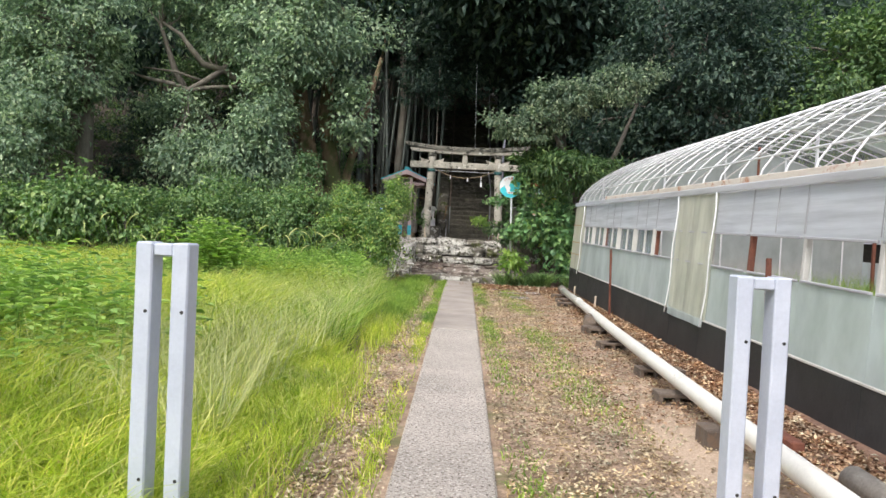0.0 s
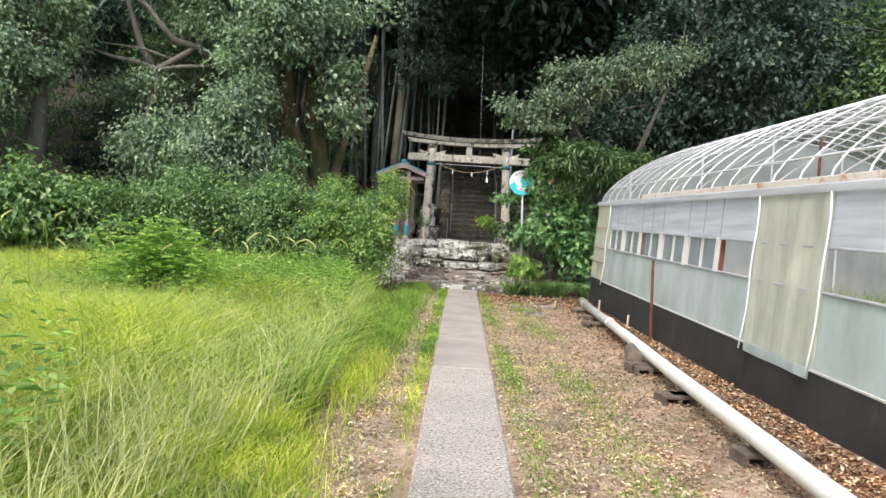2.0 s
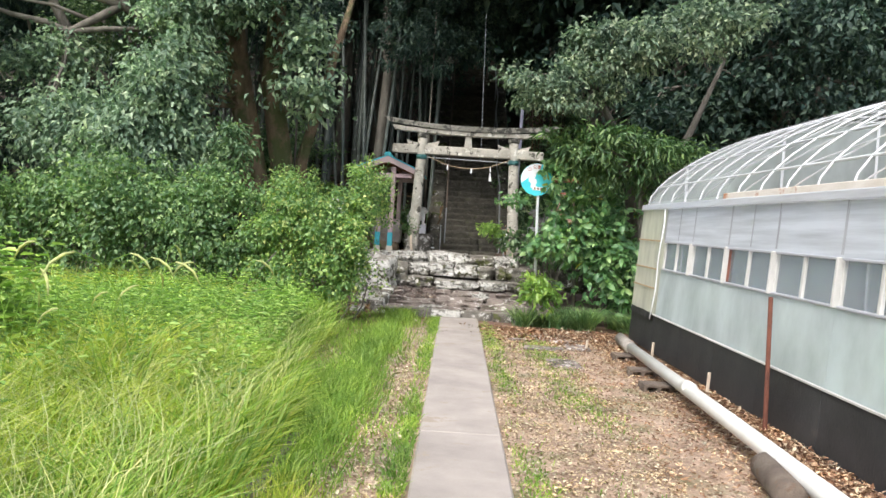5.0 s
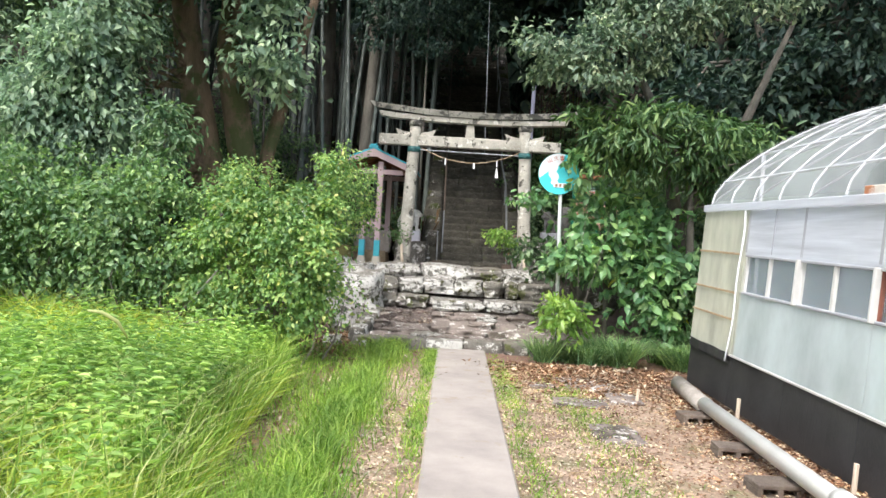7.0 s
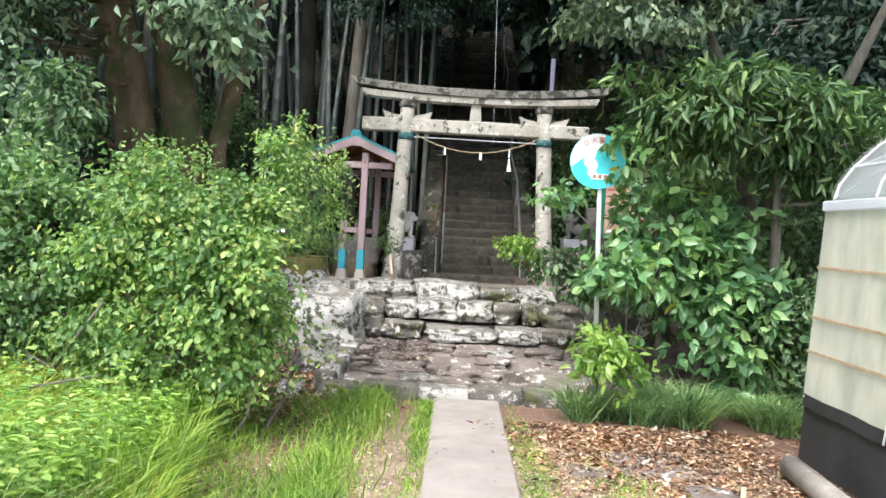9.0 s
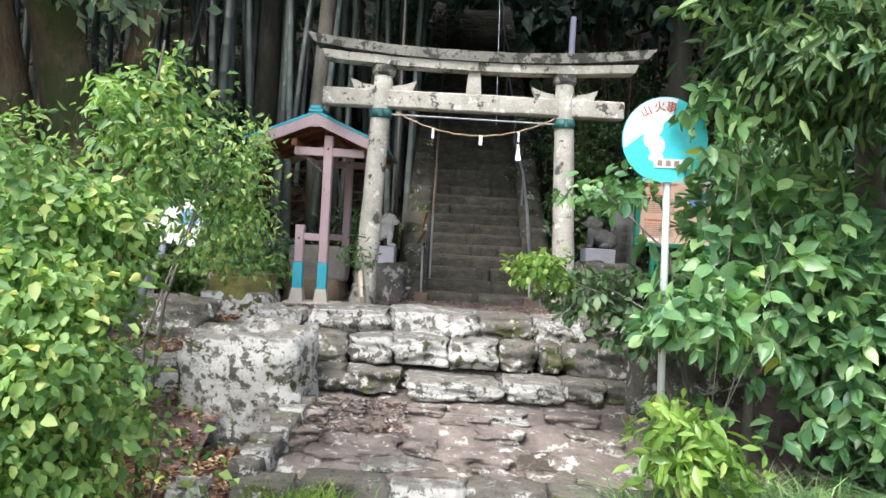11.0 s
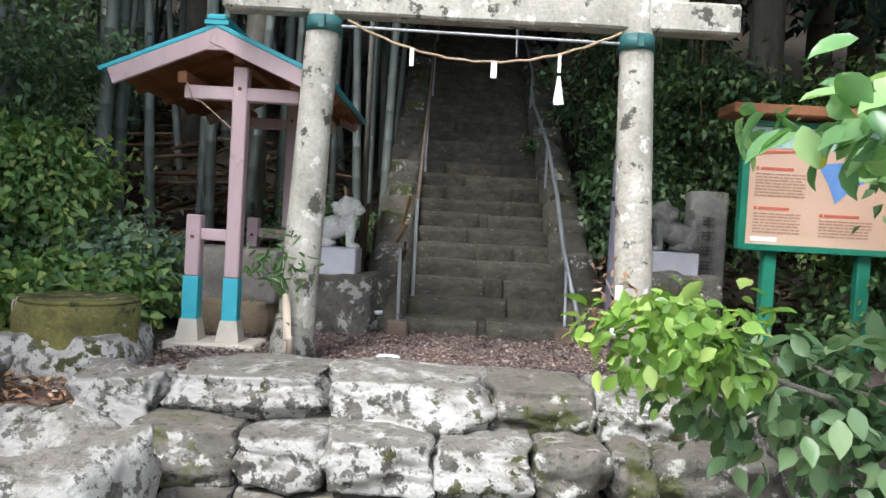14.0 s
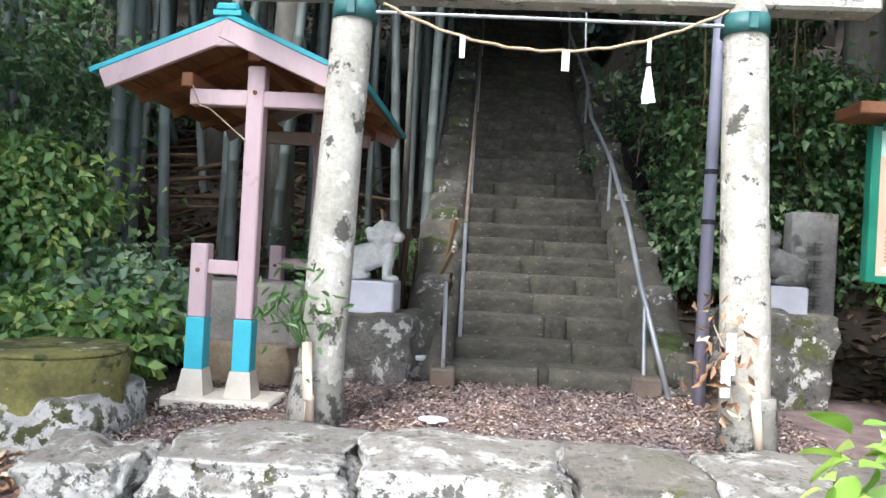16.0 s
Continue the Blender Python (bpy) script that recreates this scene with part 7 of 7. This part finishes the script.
# undergrowth on the slope
for i, (c, r, k, m, lab) in enumerate([
        ((-2.75, 20.75, 1.22), (0.75, 0.3, 0.3), 150, M_LEAF_GREY, "low dark glossy undergrowth behind the stone drum"), ((-2.6, 20.3, 1.08), (0.5, 0.25, 0.27), 90, M_LEAF_LIGHT, "bright broad-leaved plants beside the stone drum"), ((-3.1, 20.5, 1.85), (0.5, 0.35, 0.3), 60, M_LEAF_LIGHT, "leafy undergrowth at the bamboo edge"),
        ((-4.2, 22.0, 2.9), (1.3, 0.8, 0.8), 60, M_LEAF_SASA, "dark undergrowth among bamboo"), ((2.5, 22.8, 2.5), (1.1, 0.6, 1.2), 150, M_LEAF_MID, "green shrubs on the slope beside the stairs"),
        ((1.7, 22.8, 2.0), (0.5, 0.6, 0.5), 50, M_LEAF_SASA, "dark low shrubs beside the stairs"), ((2.3, 24.6, 3.4), (1.2, 0.9, 1.5), 110, M_LEAF_SASA, "hanging dark foliage beside the stairs"),
        ((4.2, 22.6, 2.2), (1.4, 0.9, 1.4), 110, M_LEAF_LIGHT, "bright green shrubs behind the notice board"), ((3.4, 20.9, 1.3), (0.8, 0.4, 0.5), 40, M_LEAF_MID, "low green shrub under the notice board"),
        ((3.3, 18.4, 1.4), (0.9, 0.5, 0.8), 70, M_LEAF_SASA, "dark shrubs beside the terrace"), ((2.75, 19.3, 2.3), (0.5, 0.35, 0.4), 40, M_LEAF_SASA, "small-leaved dark branch before the notice board"),
        ((-6.5, 29.5, 6.0), (3.0, 1.0, 2.6), 150, M_LEAF_DARK, "dark thicket behind the bamboo"), ((-2.2, 29.5, 6.0), (2.2, 1.0, 2.6), 120, M_LEAF_DARK, "dark thicket behind the bamboo"), ((2.95, 17.2, 0.7), (0.5, 0.35, 0.6), 60, M_LEAF_SASA, "dark low shrub at the foot of the bank"), ((-5.5, 24.5, 3.4), (1.6, 0.8, 0.6), 70, M_LEAF_SASA, "dark undergrowth among bamboo"),
        ((-7.5, 21.6, 2.6), (1.8, 0.8, 1.5), 90, M_LEAF_MID, "dark thicket on the hillside"), ((-11.0, 21.6, 2.8), (2.0, 0.8, 1.8), 90, M_LEAF_MID, "dark thicket on the hillside"), ((-9.0, 23.5, 4.4), (2.4, 0.8, 1.6), 90, M_LEAF_MID, "dark thicket on the hillside"), ((-5.6, 20.4, 1.6), (1.0, 0.5, 0.9), 60, M_LEAF_DARK, "dark thicket on the hillside"),
        ((-6.6, 19.6, 3.0), (1.5, 0.5, 1.3), 120, M_LEAF_DARK, "dark thicket under the gnarled tree"), ((-8.4, 19.4, 3.0), (1.4, 0.5, 1.6), 120, M_LEAF_DARK, "dark thicket under the gnarled tree"), ((-6.8, 20.6, 5.2), (2.2, 0.6, 1.3), 130, M_LEAF_SASA, "dark crown behind the gnarled limbs"), ((-3.5, 19.9, 5.6), (0.8, 0.5, 1.3), 110, M_LEAF_DARK, "dark hanging foliage before the bamboo"), ((-0.9, 21.8, 6.5), (1.7, 0.5, 1.5), 150, M_LEAF_DARK, "dark hanging foliage over the stairs"),
        ((-1.3, 22.6, 1.6), (0.6, 0.4, 0.3), 26, M_LEAF_SASA, "dark ferny undergrowth behind the shelter")]):
    plant("undergrowth", (c[0], c[1], hill_z(c[0], c[1])), [([(c[0], c[1] + 0.3, hill_z(c[0], c[1] + 0.3) - 0.1), (c[0], c[1], c[2])], [0.03, 0.012])], [crown(c, r, k, 70, 0.14, 0.075, ratio=0.6)], M_BARK_GREY, m, lab, "undergrowth", 70 + i)

# canopy over the slope
for i, (x, y, zt, r) in enumerate([(-1.5, 27, 9.0, 3.2), (2.4, 26, 8.6, 3.0), (5.6, 26, 9.2, 3.4), (-5.6, 25, 9.0, 3.4), (-9.5, 24, 8.4, 3.6), (9.6, 25.5, 8.6, 3.6), (0.4, 33, 12.4, 4.4), (-6.5, 33, 12, 4.4), (7, 33, 12, 4.4),
                                   (-14, 25, 8, 4.2), (0.3, 18.9, 8.2, 1.6), (-3.3, 24.4, 9.0, 2.6), (1.9, 20.9, 7.8, 2.1), (-5.4, 22.2, 8.2, 2.4), (15, 26, 8, 4.2), (0.4, 23.0, 7.6, 2.4), (0.5, 29.5, 9.8, 3.0), (4.2, 22.0, 7.8, 2.6), (0.6, 37, 10.0, 3.4), (-19, 22, 6, 4.2), (20, 24, 6.5, 4.4), (-13, 33, 10, 5), (14, 34, 11, 5)]):
    sx = (2.6 if x > 0 else -1.2) if abs(x) < 2.5 else 0.0
    # the crown at y 18.9 is added overhead to shade the stairs, trunk set aside
    sx = 5.4 if y < 20 else sx
    zb = hill_z(x + sx, y) - 0.2
    plant("forest_tree", (x, y, zb), [([(x + sx, y, zb), (x + sx, y, (zb + zt) / 2), (x + sx * 0.8, y, zt)], [0.2, 0.16, 0.07])],
          [crown((x, y, zt), (r * 1.15, r * 0.9, r * 0.62), 120, 55, 0.42, 0.25)] + ([crown((x, y - 0.6, zt - r * 0.95), (r, r * 0.7, r * 0.5), 60, 45, 0.38, 0.22)] if y < 30 and x > 3 else []),
          M_BARK_GREY, M_LEAF_DARK, "tall dark evergreen forest tree on the slope", "tree", 100 + i, "forest trees")
# far wall of woods that closes the view
far = []
for i in range(26):
    x = -45 + 3.6 * i
    y = 40 + 3 * math.sin(i * 2.3) - (abs(x) > 24) * 12
    c = crown_arrays(np.random.default_rng(300 + i), (x, y, 9.5 + 2 * math.sin(i)), (3.4, 2.2, 7.5), 90, 26, 0.8, 0.65)[0]
    far.append(c)
tagged(mesh_np("far_woods", *join_arrays(far), M_LEAF_DARK), "dense dark woods closing the hillside", "woods", kind="stuff")
near_behind = [crown_arrays(np.random.default_rng(400 + i), (-30 + 6 * i, -26, 3.5), (3.6, 2.5, 3.5), 50, 24, 0.8, 0.6)[0] for i in range(11)]
tagged(mesh_np("far_trees", *join_arrays(near_behind), M_LEAF_MID), "row of distant green trees", "woods", kind="stuff")

# ---- bamboo grove ----
culms = []
for k in range(4):
    t = thing("bamboo", (0, 0, 0), "tall grey-green bamboo culm on the slope", "bamboo", "bamboo grove")
    pts, rad = [], []
    r0 = 0.062 - 0.008 * k
    z = 0.0
    while z < 9.5:
        bendx = 0.012 * z * z * (0.3 + 0.25 * k) * (1 if k % 2 else -1) * 0.3
        rr = r0 * (1 - 0.07 * z)
        for dz, q in ((0.0, 1.0), (0.012, 1.12), (0.026, 0.98)):
            pts.append((bendx, 0, z + dz))
            rad.append(rr * q)
        z += 0.3 + 0.02 * min(z, 5)
    part("culm", tube(pts, rad, 9), M_BAMBOO, t, "", True)
    rr_ = np.random.default_rng(500 + k)
    (vv, ff), _ = crown_arrays(rr_, (0, 0, 8.2), (0.9, 0.9, 1.6), 22, 20, 0.2, 0.16, ratio=0.2, droop=1.0)
    hang(mesh_np("leaves", vv, ff, M_LEAF_SASA), t)
    culms.append(t)
spots = []
while len(spots) < 84:
    x, y = rg.uniform(-8.5, -0.95), rg.uniform(21.9, 29)
    if x > -1.3 - 0.0 * y and y < 22.6:
        continue
    if all((x - a) ** 2 + (y - b) ** 2 > 0.09 for a, b in spots):
        spots.append((x, y))
spots += [(-1.05, 22.9), (-0.85, 23.3), (-2.75, 21.9), (-2.5, 22.4), (-2.1, 22.5), (-1.9, 23.0), (2.6, 25.5), (3.4, 26)]
for i, (x, y) in enumerate(spots):
    lean = (rg.normal() * 2.2, rg.normal() * 2.6)
    if i % 13 == 5:
        lean = (rg.normal() * 4, rg.choice([-1, 1]) * 13)
    m = Matrix.Translation((x, y, hill_z(x, y) - 0.15)) @ pose(0, 0, 0, lean[0], lean[1], rg.uniform(0, 360)) @ Matrix.Diagonal((*[rg.uniform(0.75, 1.2)] * 2, 1, 1))
    c = copy_thing(culms[i % 4], m)
    c.scale = (m.to_scale())
for t, (x, y) in zip(culms, ((-3.2, 22.2), (-4.4, 22.6), (-5.4, 22.1), (-6.3, 22.7))):
    t.location = (x, y, hill_z(x, y) - 0.1)
# big bare trunk inside the grove
solo("tree_trunk", tube([(-2.05, 22.6, 1.2), (-2.1, 22.6, 3.2), (-2.0, 22.6, 5.0), (-2.2, 22.5, 8)], [0.14, 0.12, 0.11, 0.08], 12), M_BARK_GREY, "pale bare tree trunk inside the bamboo grove", "tree trunk", smooth=True)
# fallen culms and dead sticks
rr = np.random.default_rng(77)
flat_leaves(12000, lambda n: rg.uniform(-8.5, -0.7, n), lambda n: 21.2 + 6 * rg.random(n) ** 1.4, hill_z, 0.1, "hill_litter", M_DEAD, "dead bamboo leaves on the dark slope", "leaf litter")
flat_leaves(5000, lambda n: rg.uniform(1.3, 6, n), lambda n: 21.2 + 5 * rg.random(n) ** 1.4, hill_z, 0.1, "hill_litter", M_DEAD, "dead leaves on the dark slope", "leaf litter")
flat_leaves(9000, lambda n: -1.75 - 2.6 * rg.random(n), lambda n: rg.uniform(17.1, 20.6, n), lambda a, b: -0.02 + 0.8 * min(1, max(0, (b - 17.1) / 1.7)) + 0.02, 0.05, "bank_litter", M_CHIP, "red-brown fallen leaves on the earth bank", "leaf litter")
bm = bmesh.new()
for i in range(190):
    x, y = rr.uniform(-6.8, -1.5), 21.3 + 4.5 * rr.random() ** 1.6
    a = rr.normal() * 0.9
    L = rr.uniform(0.5, 1.7)
    z = hill_z(x, y) + rr.uniform(0.02, 0.2)
    dx, dy = math.cos(a) * L / 2, math.sin(a) * L / 2
    tube([(x - dx, y - dy, z + rr.normal() * 0.06), (x + dx, y + dy, hill_z(x, y + dy) + rr.uniform(0.03, 0.2))], float(rr.uniform(0.008, 0.026)), 6, bm)
for i in range(46):
    x, y = rr.uniform(-0.95, -0.55), rr.uniform(21.6, 23.0)
    z = hill_z(x, y) - 0.1
    L = rr.uniform(0.3, 1.1)
    a = rr.normal() * 0.7 + 0.3
    tube([(x, y, z), (min(-0.48, x + L * math.sin(a)), y + rr.normal() * 0.25, z + L * abs(math.cos(a)))], float(rr.uniform(0.006, 0.024)), 6, bm)
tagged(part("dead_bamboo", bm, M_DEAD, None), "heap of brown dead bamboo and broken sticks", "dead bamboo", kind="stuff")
bm = bmesh.new()
for i in range(26):
    x, y = rr.uniform(1.35, 2.3), rr.uniform(22.2, 25)
    z = hill_z(x, y) + 1.9
    tube([(x, y, z + 1.2), (x + rr.normal() * 0.05, y, z), (x + rr.normal() * 0.12, y, z - rr.uniform(0.4, 1.6))], 0.006, 4, bm)
tagged(part("hanging_vines", bm, M_DEAD, None), "thin pale vines hanging beside the stairs", "vines", kind="stuff")
